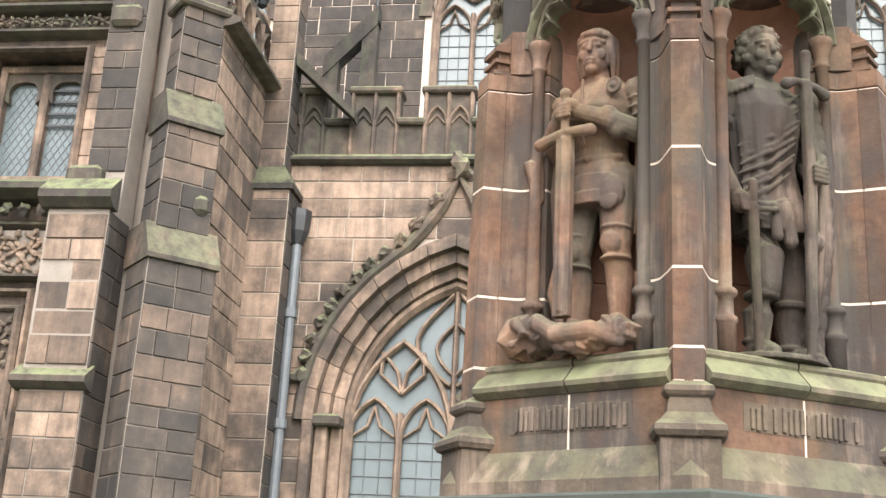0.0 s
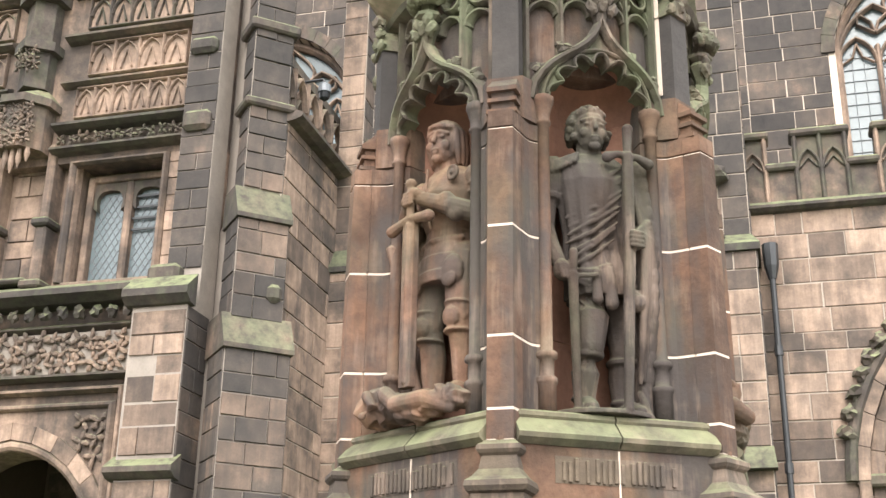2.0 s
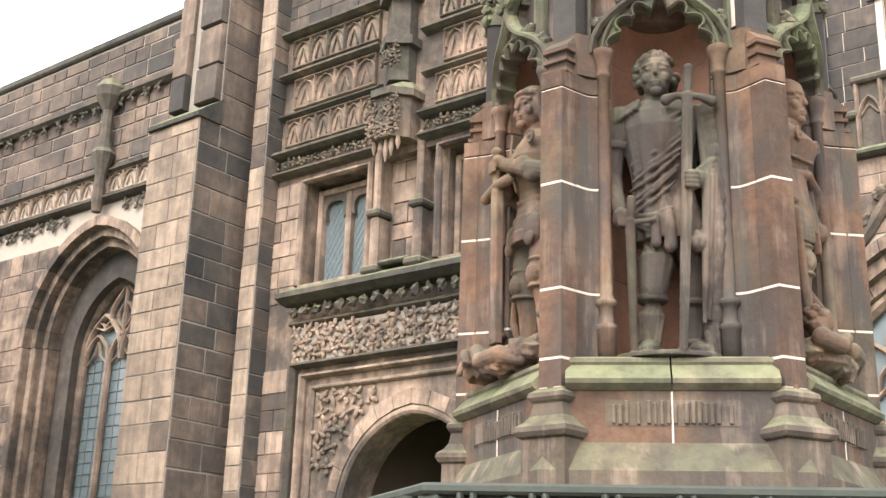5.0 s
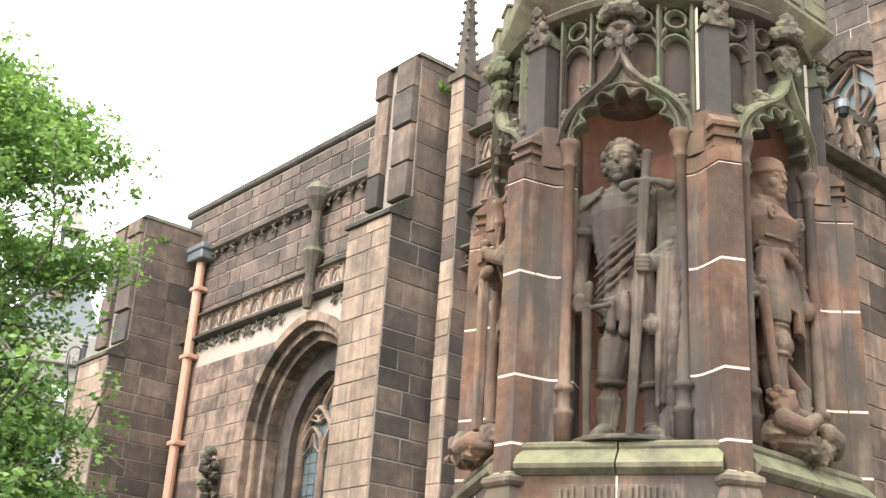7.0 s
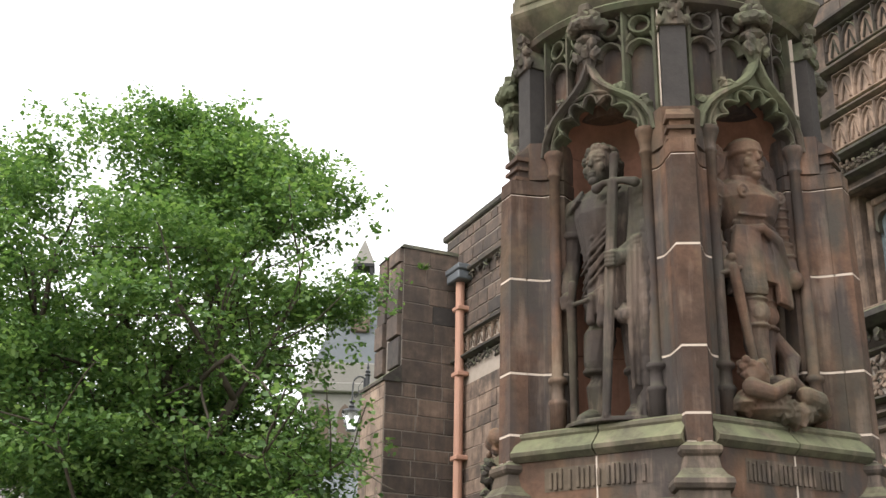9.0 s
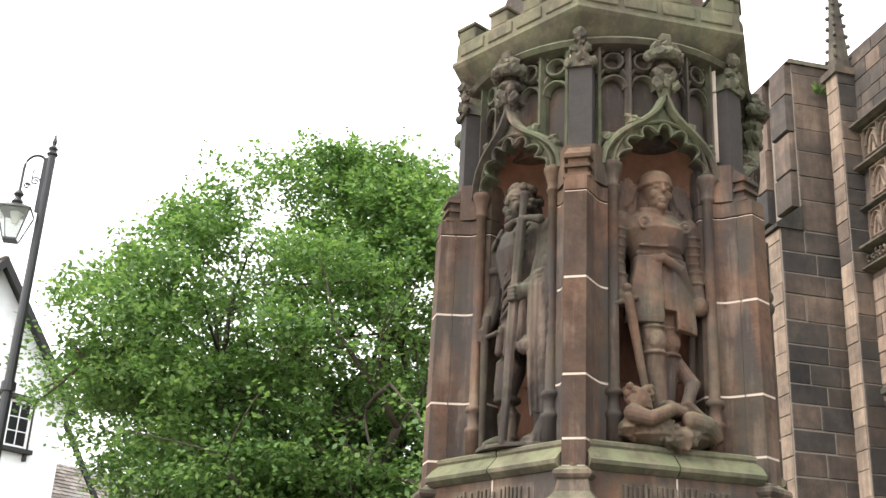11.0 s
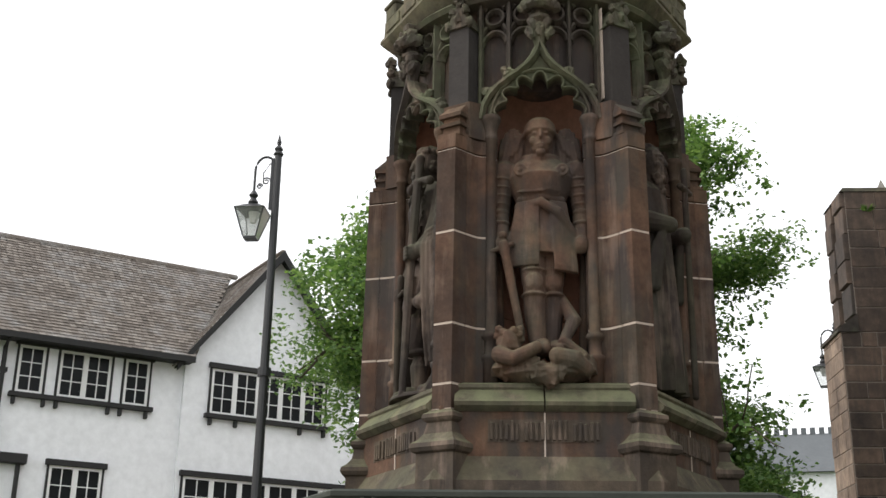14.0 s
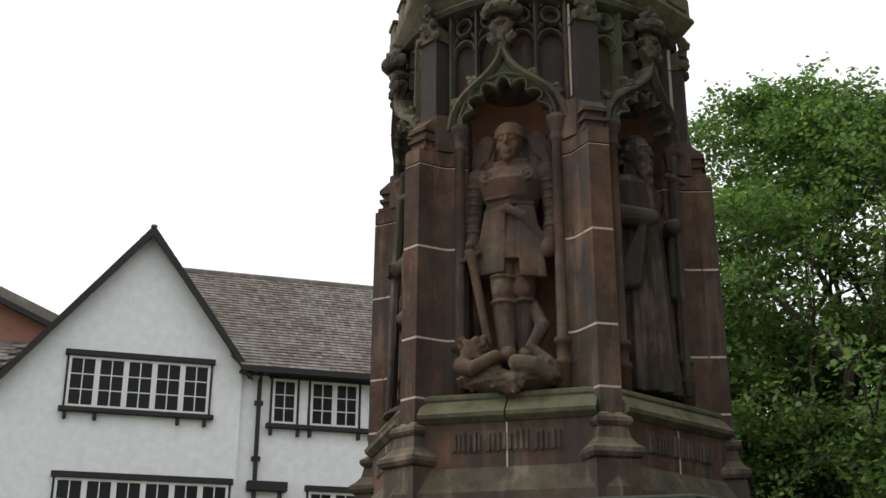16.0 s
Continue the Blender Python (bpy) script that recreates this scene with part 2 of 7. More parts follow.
# ---- building blocks ----
def part(name, bm, material, parent=None, label="", m=None, smooth=False, recalc=True):
    """Links a bmesh as one mesh object under a thing, and frees it."""
    if recalc:
        bmesh.ops.recalc_face_normals(bm, faces=bm.faces)
    me = bpy.data.meshes.new(name)
    bm.to_mesh(me)
    bm.free()
    if smooth:
        me.polygons.foreach_set("use_smooth", [True] * len(me.polygons))
    me.materials.append(material)
    return link(name, me, parent, label, m)


def link(name, me, parent=None, label="", m=None):
    ob = new(name, me)
    ob.parent = parent
    if m is not None:
        ob.matrix_basis = m
    return tagged(ob, label) if label else ob


def thing(name, label, category, m=None, group="", kind=""):
    ob = new(name)
    ob.empty_display_size = 0.2
    if m is not None:
        ob.matrix_basis = m
    return tagged(ob, label, category, group, kind)


def box(bm, x0, x1, y0, y1, z0, z1, bevel=0.0):
    made = bmesh.ops.create_cube(bm, size=1.0)["verts"]
    for v in made:
        v.co = Vector(((x0 + x1) / 2 + v.co.x * (x1 - x0), (y0 + y1) / 2 + v.co.y * (y1 - y0), (z0 + z1) / 2 + v.co.z * (z1 - z0)))
    if bevel:
        edges = {e for v in made for e in v.link_edges}
        bmesh.ops.bevel(bm, geom=list(edges), offset=bevel, segments=1, affect="EDGES")
    return bm


def boxes(*rows, bevel=0.0):
    bm = bmesh.new()
    for r in rows:
        box(bm, *r, bevel=bevel)
    return bm


def plate(poly, y0, y1, bm=None):
    """A flat slab with the outline poly (x, z), from depth y0 to y1."""
    bm = bm or bmesh.new()
    a = [bm.verts.new((x, y0, z)) for x, z in poly]
    b = [bm.verts.new((x, y1, z)) for x, z in poly]
    n = len(poly)
    caps = [bm.faces.new(a), bm.faces.new(b[::-1])]
    for i in range(n):
        bm.faces.new((a[i], b[i], b[(i + 1) % n], a[(i + 1) % n]))
    for f in caps:
        f.normal_update()
    bmesh.ops.triangulate(bm, faces=caps)
    return bm


def prism(poly, z0, z1, bm=None, top=None):
    """An upright prism with the plan poly (x, y); top: another plan at z1."""
    bm = bm or bmesh.new()
    top = top or poly
    a = [bm.verts.new((x, y, z0)) for x, y in poly]
    b = [bm.verts.new((x, y, z1)) for x, y in top]
    n = len(poly)
    caps = [bm.faces.new(a[::-1]), bm.faces.new(b)]
    for i in range(n):
        bm.faces.new((a[i], a[(i + 1) % n], b[(i + 1) % n], b[i]))
    for f in caps:
        f.normal_update()
    if n > 4:
        bmesh.ops.triangulate(bm, faces=caps)
    return bm


def bar(pts, half, depth, bm=None, closed=False):
    """A moulded bar that follows a path in the x-z plane; chamfered to the front. pts: (x, z) or (x, y, z)."""
    bm = bm or bmesh.new()
    P = [Vector((p[0], 0.0, p[1])) if len(p) == 2 else Vector(p) for p in pts]
    n = len(P)
    rings = []
    for i in range(n):
        a, b = (P[(i - 1) % n], P[(i + 1) % n]) if closed else (P[max(i - 1, 0)], P[min(i + 1, n - 1)])
        t = (b - a)
        t.y = 0
        t = t.normalized() if t.length > 1e-9 else Vector((1, 0, 0))
        s = Vector((-t.z, 0, t.x))
        sec = ((-half, 0), (-half, -depth * 0.45), (-half * 0.35, -depth), (half * 0.35, -depth), (half, -depth * 0.45), (half, 0))
        rings.append([bm.verts.new(P[i] + s * u + Vector((0, v, 0))) for u, v in sec])
    last = n if closed else n - 1
    for i in range(last):
        r0, r1 = rings[i], rings[(i + 1) % n]
        for j in range(6):
            bm.faces.new((r0[j], r0[(j + 1) % 6], r1[(j + 1) % 6], r1[j]))
    if not closed:
        bm.faces.new(rings[0][::-1])
        bm.faces.new(rings[-1])
    return bm


def tube(pts, radii, sides=8, bm=None):
    """A round, tapering tube along points in space."""
    bm = bm or bmesh.new()
    P = [Vector(p) for p in pts]
    if isinstance(radii, (int, float)):
        radii = [radii] * len(P)
    rings = []
    for i, p in enumerate(P):
        t = (P[min(i + 1, len(P) - 1)] - P[max(i - 1, 0)]).normalized()
        s = t.cross(Vector((0, 0, 1)) if abs(t.z) < 0.95 else Vector((1, 0, 0))).normalized()
        w = s.cross(t)
        rings.append([bm.verts.new(p + (s * math.cos(2 * math.pi * k / sides) + w * math.sin(2 * math.pi * k / sides)) * radii[i]) for k in range(sides)])
    for r0, r1 in zip(rings, rings[1:]):
        for k in range(sides):
            bm.faces.new((r0[k], r0[(k + 1) % sides], r1[(k + 1) % sides], r1[k]))
    bm.faces.new(rings[0][::-1])
    bm.faces.new(rings[-1])
    return bm


def turned(profile, sides=12, bm=None, at=(0, 0)):
    """A turned shape about an upright axis; profile: (radius, z)."""
    bm = bm or bmesh.new()
    rings = [[bm.verts.new((at[0] + r * math.cos(2 * math.pi * k / sides), at[1] + r * math.sin(2 * math.pi * k / sides), z)) for k in range(sides)] for r, z in profile]
    for r0, r1 in zip(rings, rings[1:]):
        for k in range(sides):
            bm.faces.new((r0[k], r0[(k + 1) % sides], r1[(k + 1) % sides], r1[k]))
    bm.faces.new(rings[0][::-1])
    bm.faces.new(rings[-1])
    return bm


def blob(bm, at, size, turn=(0, 0, 0), rough=0.0, level=2):
    """A rounded lump of carving."""
    vs = bmesh.ops.create_icosphere(bm, subdivisions=level, radius=1.0)["verts"]
    m = pose(*at, *turn) @ Matrix.Diagonal((*size, 1))
    for v in vs:
        k = 1 + rough * noise.noise(v.co * 2.3 + Vector(at) * 17)
        v.co = m @ (v.co * k)
    return bm


def pointed(cx, half, spring, apex, n=9, lean=1.0):
    """The points of a pointed arch from its left springing over the apex to its right one."""
    rise = apex - spring
    rad = (rise * rise + half * half) / (2 * half)
    out = []
    for i in range(n + 1):
        a = math.asin(min(1.0, rise / rad)) if rise <= rad else math.pi / 2
        if rise > rad:
            a = math.pi - math.asin(rise / rad)
        th = a * i / n
        out.append((cx - half + rad - rad * math.cos(th), spring + rad * math.sin(th)))
    out[-1] = (cx, apex)
    return out + [(2 * cx - x, z) for x, z in out[-2::-1]]


def arch_wall(x0, x1, z0, z1, arch, sill):
    """Outline of a wall with an arched opening down to sill (joined to the foot by a slit)."""
    left = arch[0][0]
    return [(x0, z0), (left, z0), (left, sill)] + [(x, z) for x, z in arch] + [(arch[-1][0], sill), (arch[-1][0], z0), (x1, z0), (x1, z1), (x0, z1)]


unit_me = bpy.data.meshes.new("stone")
_bm = bmesh.new()
_f = [_bm.verts.new((x * 0.975, -1.0, z * 0.955)) for x, z in ((-0.5, -0.5), (0.5, -0.5), (0.5, 0.5), (-0.5, 0.5))]
_g = [_bm.verts.new((x, -0.72, z)) for x, z in ((-0.5, -0.5), (0.5, -0.5), (0.5, 0.5), (-0.5, 0.5))]
_k = [_bm.verts.new((x, 0.0, z)) for x, z in ((-0.5, -0.5), (0.5, -0.5), (0.5, 0.5), (-0.5, 0.5))]
_bm.faces.new(_f)
for _r, _s in ((_f, _g), (_g, _k)):
    for _i in range(4):
        _bm.faces.new((_s[_i], _s[(_i + 1) % 4], _r[(_i + 1) % 4], _r[_i]))
bmesh.ops.recalc_face_normals(_bm, faces=_bm.faces)
_bm.to_mesh(unit_me)
UNIT_V = [tuple(v.co) for v in unit_me.vertices]
UNIT_F = [tuple(p.vertices) for p in unit_me.polygons]
_bm.free()
stone_meshes = {}


def stones(parent, x0, x1, z0, z1, y=0.0, course=0.28, length=0.55, proud=0.03, mat=None, joined=None, holes=(), single=300, seed=1, joint=0.012, m=None, near=None):
    """Courses of squared stones on a wall's face (in the parent's space, facing -y).
    holes: functions z -> (x_left, x_right) or None, which the stones stop at. Stones past `single` are joined."""
    rng = random.Random(seed)
    rows = []
    z = z0
    while z < z1 - 0.05:
        h = min(course * rng.uniform(0.8, 1.22), z1 - z)
        if z1 - z - h < 0.1:
            h = z1 - z
        spans = [(x0, x1)]
        for hole in holes:
            gap = hole(z + h / 2)
            if gap:
                cut = []
                for a, b in spans:
                    if gap[1] <= a or gap[0] >= b:
                        cut.append((a, b))
                    else:
                        cut += [s for s in ((a, gap[0]), (gap[1], b)) if s[1] - s[0] > 0.04]
                spans = cut
        for a, b in spans:
            x = a
            while x < b - 1e-4:
                w = length * rng.uniform(0.55, 1.5)
                if b - x - w < length * 0.4:
                    w = b - x
                rows.append((x + w / 2, z + h / 2, w - joint, h - joint, proud * rng.uniform(0.6, 1.25)))
                x += w
        z += h
    if near:
        rows.sort(key=lambda r: (r[0] - near[0]) ** 2 + (r[1] - near[1]) ** 2)
    key = mat.name
    if key not in stone_meshes:
        stone_meshes[key] = unit_me.copy()
        stone_meshes[key].name = "stone"
        stone_meshes[key].materials.append(mat)
    base = m or Matrix()
    other = {"ashlar_dark": ashlar_brown, "ashlar_pink": ashlar_brown, "ashlar_lit_front": ashlar_brown, "ashlar_brown": ashlar_dark}.get(key)
    if other and other.name not in stone_meshes:
        stone_meshes[other.name] = unit_me.copy()
        stone_meshes[other.name].name = "stone"
        stone_meshes[other.name].materials.append(other)
    for cx, cz, w, h, d in rows[:single]:
        # odd stones of the other bed lie in loose groups
        odd = other and noise.noise(Vector((cx * 0.9 + seed, y, cz * 0.9))) + rng.uniform(-0.22, 0.22) > 0.36
        ob = new("stone", stone_meshes[other.name if odd else key])
        ob.parent = parent
        ob.matrix_basis = base @ Matrix.Translation((cx, y, cz)) @ Matrix.Rotation(rng.uniform(-0.008, 0.008), 4, "Y") @ Matrix.Diagonal((w * rng.uniform(0.975, 1.0), d, h * rng.uniform(0.95, 1.0), 1))
    rest = rows[single:]
    if rest:
        verts, faces = [], []
        for cx, cz, w, h, d in rest:
            o = len(verts)
            verts += [(cx + vx * w, y + vy * d, cz + vz * h) for vx, vy, vz in UNIT_V]
            faces += [tuple(o + i for i in f) for f in UNIT_F]
        me = bpy.data.meshes.new("stonework")
        me.from_pydata(verts, [], faces)
        me.materials.append(joined or mat)
        tagged(link("stonework", me, parent, "", base), kind="stuff")


def arch_gap(cx, half, spring, apex, sill):
    """A hole function for stones(): the width of a pointed opening at height z."""
    pts = pointed(cx, half, spring, apex, 24)

    def gap(z):
        if z < sill or z > apex:
            return None
        if z <= spring:
            return cx - half, cx + half
        side = [p for p in pts if p[0] <= cx]
        for (xa, za), (xb, zb) in zip(side, side[1:]):
            if za <= z <= zb:
                x = xa + (xb - xa) * (z - za) / max(zb - za, 1e-6)
                return x, 2 * cx - x
        return None
    return gap


def voussoirs(parent, cx, half_in, half_out, spring, apex_in, apex_out, y, proud, n, mat, m=None):
    """The stones of an arch ring, each a piece of its own."""
    a, b = pointed(cx, half_in, spring, apex_in, n), pointed(cx, half_out, spring, apex_out, n)
    for i in range(len(a) - 1):
        quad = [Vector((p[0], 0, p[1])) for p in (a[i], a[i + 1], b[i + 1], b[i])]
        mid = sum(quad, Vector()) / 4
        quad = [mid + (q - mid) * 0.975 for q in quad]
        part("voussoir", plate([(q.x, q.z) for q in quad], y - proud, y + 0.36), mat, parent, "", m)


# ---- ground ----
ground = part("ground", boxes((-700, 700, -700, 700, -0.3, 0.0)), grass)
tagged(ground, "mown green lawn round the memorial and church", "ground", kind="structure")
path_bm = boxes((-40, 40, -6.0, 7.6, 0.004, 0.03))
pavement = part("pavement", path_bm, paving)
tagged(pavement, "worn sandstone paving round the memorial", "pavement", kind="structure")

# ---- church porch ----
porch = thing("church_porch", "carved sandstone church porch with blackened weathered stone", "church", pose(0, 13.26, 0))
DOOR = dict(cx=-8.63, half=1.31, spring=3.05, apex=4.46)
door_arch = pointed(DOOR["cx"], DOOR["half"], DOOR["spring"], DOOR["apex"], 10)
wall = part("wall", plate(arch_wall(-11.9, -6.0, 0, 5.6, door_arch, 0.0), 0.0, 0.6), carved_pink, porch)
for r in ((-11.9, -11.15, 0, 0.6, 5.6, 8.6), (-9.65, -8.27, 0.22, 0.6, 5.6, 8.6), (-6.8, -6.0, 0, 0.6, 5.6, 8.6), (-11.15, -6.8, 0, 0.6, 5.6, 6.72), (-11.9, -6.0, 0, 0.6, 8.6, 13.0),
          (-11.15, -9.65, 0.5, 0.6, 6.72, 8.6), (-8.27, -6.8, 0.5, 0.6, 6.72, 8.6)):
    part("upper_wall", boxes(r), carved_pink, porch)
# the room behind the door arch, its shade put into a dark wall colour
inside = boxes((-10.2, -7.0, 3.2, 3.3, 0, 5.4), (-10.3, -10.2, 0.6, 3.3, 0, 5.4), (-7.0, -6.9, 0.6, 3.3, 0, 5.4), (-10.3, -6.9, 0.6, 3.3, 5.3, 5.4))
inner_room = part("inner_wall", inside, shaded_inside, porch)
stones(inner_room, -10.15, -7.05, 0.0, 5.2, 3.2, 0.32, 0.6, 0.02, ashlar_pink, seed=3)
stones(wall, -11.9, -11.2, 0, 5.4, 0, 0.3, 0.45, 0.02, ashlar_pink, seed=5)
stones(wall, -6.84, -6.0, 0, 8.6, 0, 0.3, 0.45, 0.02, ashlar_pink, seed=6)
stones(wall, -11.9, -11.2, 6.5, 8.6, 0, 0.3, 0.45, 0.02, ashlar_pink, seed=7)

# door arch: two rings of voussoirs, square label, carved spandrels
doorway = part("door_surround", bar([(x, z) for x, z in pointed(-8.63, 1.37, 3.05, 4.53, 12)], 0.06, 0.06), carved_pink, porch)
voussoirs(doorway, -8.63, 1.42, 1.62, 3.05, 4.60, 4.83, 0.0, 0.06, 7, carved_pink)
part("jamb", boxes((-10.12, -9.95, -0.05, 0.5, 0, 3.05), (-10.3, -10.13, -0.08, 0.0, 0, 3.05), bevel=0.02), carved_pink, doorway)
part("jamb", boxes((-7.31, -7.14, -0.05, 0.5, 0, 3.05), (-7.13, -6.97, -0.08, 0.0, 0, 3.05), bevel=0.02), carved_pink, doorway)
part("capital", boxes((-7.36, -7.05, -0.12, 0.3, 3.02, 3.10), bevel=0.02), carved_pink, doorway)
for k, (x0, x1, z1, d) in enumerate(((-11.05, -6.9, 5.40, 0.20), (-10.85, -7.05, 5.22, 0.14), (-10.66, -7.2, 5.02, 0.08))):
    part("label_mould", bar([(x0, 0.3), (x0, z1), (x1, z1), (x1, 0.3)], 0.07, d), carved_pink if k else carved_dark, doorway)


def foliage_panel(parent, x0, x1, z0, z1, y, mat, step=0.16, size=0.075, seed=2, name="carved_foliage", avoid=None):
    """A band of undercut leaf carving."""
    rng = random.Random(seed)
    bm = bmesh.new()
    n, rows = max(1, int((x1 - x0) / step)), max(1, round((z1 - z0) / step))
    for j in range(rows):
        for i in range(n):
            x = x0 + (i + 0.5 + rng.uniform(-0.2, 0.2)) * (x1 - x0) / n
            z = z0 + (j + 0.5 + rng.uniform(-0.2, 0.2)) * (z1 - z0) / rows
            if avoid and avoid(x, z):
                continue
            ang = rng.uniform(0, 360)
            for q in range(4):
                a = radians(ang + 90 * q + rng.uniform(-20, 20))
                d = size * 0.75
                blob(bm, (x + d * math.cos(a), y - rng.uniform(0.01, 0.05), z + d * math.sin(a)), (size * rng.uniform(0.55, 0.8), 0.035, size * 0.36), (0, -math.degrees(a), 0), 0.6, 1)
            blob(bm, (x, y - 0.045, z), (size * 0.3, 0.03, size * 0.3), (0, 0, 0), 0.4, 1)
    return part(name, bm, mat, parent)


part("frieze_ground", boxes((-11.1, -6.85, -0.05, 0.02, 5.46, 6.02)), dark_mortar, porch)
foliage_panel(porch, -11.1, -6.85, 5.48, 6.0, -0.06, carved_pink, 0.2, 0.105, 4, "carved_frieze")
dl = arch_gap(-8.63, 1.66, 3.05, 4.86, 0.0)
foliage_panel(porch, -10.6, -7.25, 3.7, 4.95, 0.0, carved_pink, 0.24, 0.115, 8, "carved_spandrel", lambda x, z: (lambda g: bool(g) and g[0] - 0.08 < x < g[1] + 0.08)(dl(z)) or abs(x + 8.63) < 0.75)


def string_course(parent, x0, x1, z, h, d, mat, y=0.0, name="string_course"):
    """A moulded course: sloping top, upright fillet, hollow under."""
    prof = [(0, z + h), (-d, z + h * 0.45), (-d, z + h * 0.22), (-d * 0.55, z), (0, z - 0.02)]
    bm = bmesh.new()
    ra = [bm.verts.new((x0, y + p[0], p[1])) for p in prof]
    rb = [bm.verts.new((x1, y + p[0], p[1])) for p in prof]
    for i in range(len(prof)):
        j = (i + 1) % len(prof)
        bm.faces.new((ra[i], ra[j], rb[j], rb[i]))
    bm.faces.new(ra[::-1])
    bm.faces.new(rb)
    return part(name, bm, mat, parent)


sill = string_course(porch, -11.25, -6.75, 6.38, 0.36, 0.42, carved_dark, name="sloping_sill")
for i in range(17):
    flower = blob(bmesh.new(), (-11.0 + i * 0.25, -0.22, 6.24), (0.075, 0.07, 0.085), (0, 20 * (i % 3), 0), 0.9, 2)
    part("carved_flower", flower, carved_dark, porch)
string_course(porch, -11.2, -6.8, 6.06, 0.1, 0.12, carved_dark)


def blind_panel(parent, x0, x1, z0, z1, y, n, mat, depth=0.05, back=None):
    """Blind tracery: mullions and pointed heads before a plain ground."""
    if back:
        part("panel_ground", boxes((x0, x1, y, y + 0.03, z0, z1)), back, parent)
    w = (x1 - x0) / n
    bm = bmesh.new()
    bar([(x0, z0), (x0, z1), (x1, z1), (x1, z0)], 0.022, depth, bm, closed=True)
    for i in range(n):
        c = x0 + (i + 0.5) * w
        sp = z0 + (z1 - z0) * 0.42
        bar([(x, z) for x, z in pointed(c, w * 0.46, sp, z1 - 0.04, 4)], 0.018, depth * 0.8, bm)
        bar([(c - w * 0.22, z0 + (z1 - z0) * 0.15), (c, z1 - (z1 - z0) * 0.32), (c + w * 0.22, z0 + (z1 - z0) * 0.15)], 0.015, depth * 0.6, bm)
        if i:
            bar([(x0 + i * w, z0), (x0 + i * w, z1)], 0.02, depth, bm)
    for v in bm.verts:
        v.co.y += y
    return part("blind_tracery", bm, mat, parent)


def lattice(x0, x1, arch, step, y, thick=0.006):
    """Diamond leading inside an outline given by arch (x, z) points, over sill z of its ends."""
    bm = bmesh.new()
    z0 = min(z for _, z in arch)
    top = max(z for _, z in arch)
    def inside_z(x):
        for (xa, za), (xb, zb) in zip(arch, arch[1:]):
            if xa <= x <= xb and xb > xa:
                return za + (zb - za) * (x - xa) / (xb - xa)
        return z0
    for s in (1, -1):
        c = -(top - z0) * 1.0
        while c < (x1 - x0) + (top - z0):
            pts = []
            k = 0
            while k <= 24:
                z = z0 + (top - z0) * k / 24
                x = (x0 + c + (z - z0) * 0.62) if s > 0 else (x1 - c - (z - z0) * 0.62)
                if x0 < x < x1 and z < inside_z(x):
                    pts.append((x, z))
                k += 1
            if len(pts) > 1:
                bar([pts[0], pts[-1]], thick, thick * 1.5, bm)
            c += step
    for v in bm.verts:
        v.co.y += y
    return bm


def two_light(parent, x0, x1, z0, z1, y):
    """A square-headed window of two cusped lights with diamond leading."""
    win = part("window", boxes((x0, x0 + 0.1, y - 0.1, y + 0.1, z0, z1), (x1 - 0.1, x1, y - 0.1, y + 0.1, z0, z1), (x0 + 0.1, x1 - 0.1, y - 0.1, y + 0.1, z1 - 0.1, z1),
                             (x0 - 0.02, x1 + 0.02, y - 0.45, y + 0.1, z0 - 0.06, z0), bevel=0.015), carved_pink, parent)
    c = (x0 + x1) / 2
    part("mullion", boxes((c - 0.06, c + 0.06, y - 0.09, y + 0.07, z0, z1 - 0.1), bevel=0.03), carved_pink, win)
    for a, b in ((x0 + 0.1, c - 0.06), (c + 0.06, x1 - 0.1)):
        h, m_ = (b - a) / 2, (a + b) / 2
        head = pointed(m_, h - 0.01, z1 - 0.48, z1 - 0.16, 8)
        cusp = []
        for i, (x, z) in enumerate(head):
            s = i / (len(head) - 1)
            k = 0.055 * abs(math.cos(2 * math.pi * s)) ** 3
            cusp.append((m_ + (x - m_) * (1 - k / h), z - k))
        part("tracery_head", plate([(a, z1 - 0.1), (a, z1 - 0.48)] + cusp + [(b, z1 - 0.48), (b, z1 - 0.1)], y - 0.05, y + 0.04), carved_dark, win)
        part("pane", boxes((a, b, y + 0.04, y + 0.06, z0, z1 - 0.1)), leaded_glass, win)
        part("leading", lattice(a, b, [(a, z0), (a, z1 - 0.45)] + cusp + [(b, z0)], 0.105, y + 0.04), lead_grey, win)
    return win


two_light(porch, -11.1, -9.75, 6.75, 8.48, 0.38)
win_e = two_light(porch, -8.2, -6.87, 6.75, 8.48, 0.38)
# iron bars of an opening casement
part("casement_bars", boxes(*[(-7.47, -6.99, 0.36, 0.385, 7.62 + 0.17 * i, 7.65 + 0.17 * i) for i in range(4)]), iron_black, win_e)
for x0, x1 in ((-11.15, -9.65), (-8.27, -6.8)):
    part("window_hood", bar([(x0, 6.75), (x0, 8.56), (x1, 8.56), (x1, 6.75)], 0.06, 0.1), carved_pink, porch)
    stones(porch, x0 - 0.02, x0 + 0.06, 6.75, 8.5, 0.0, 0.3, 0.3, 0.015, ashlar_pink, seed=int(-x0 * 10))

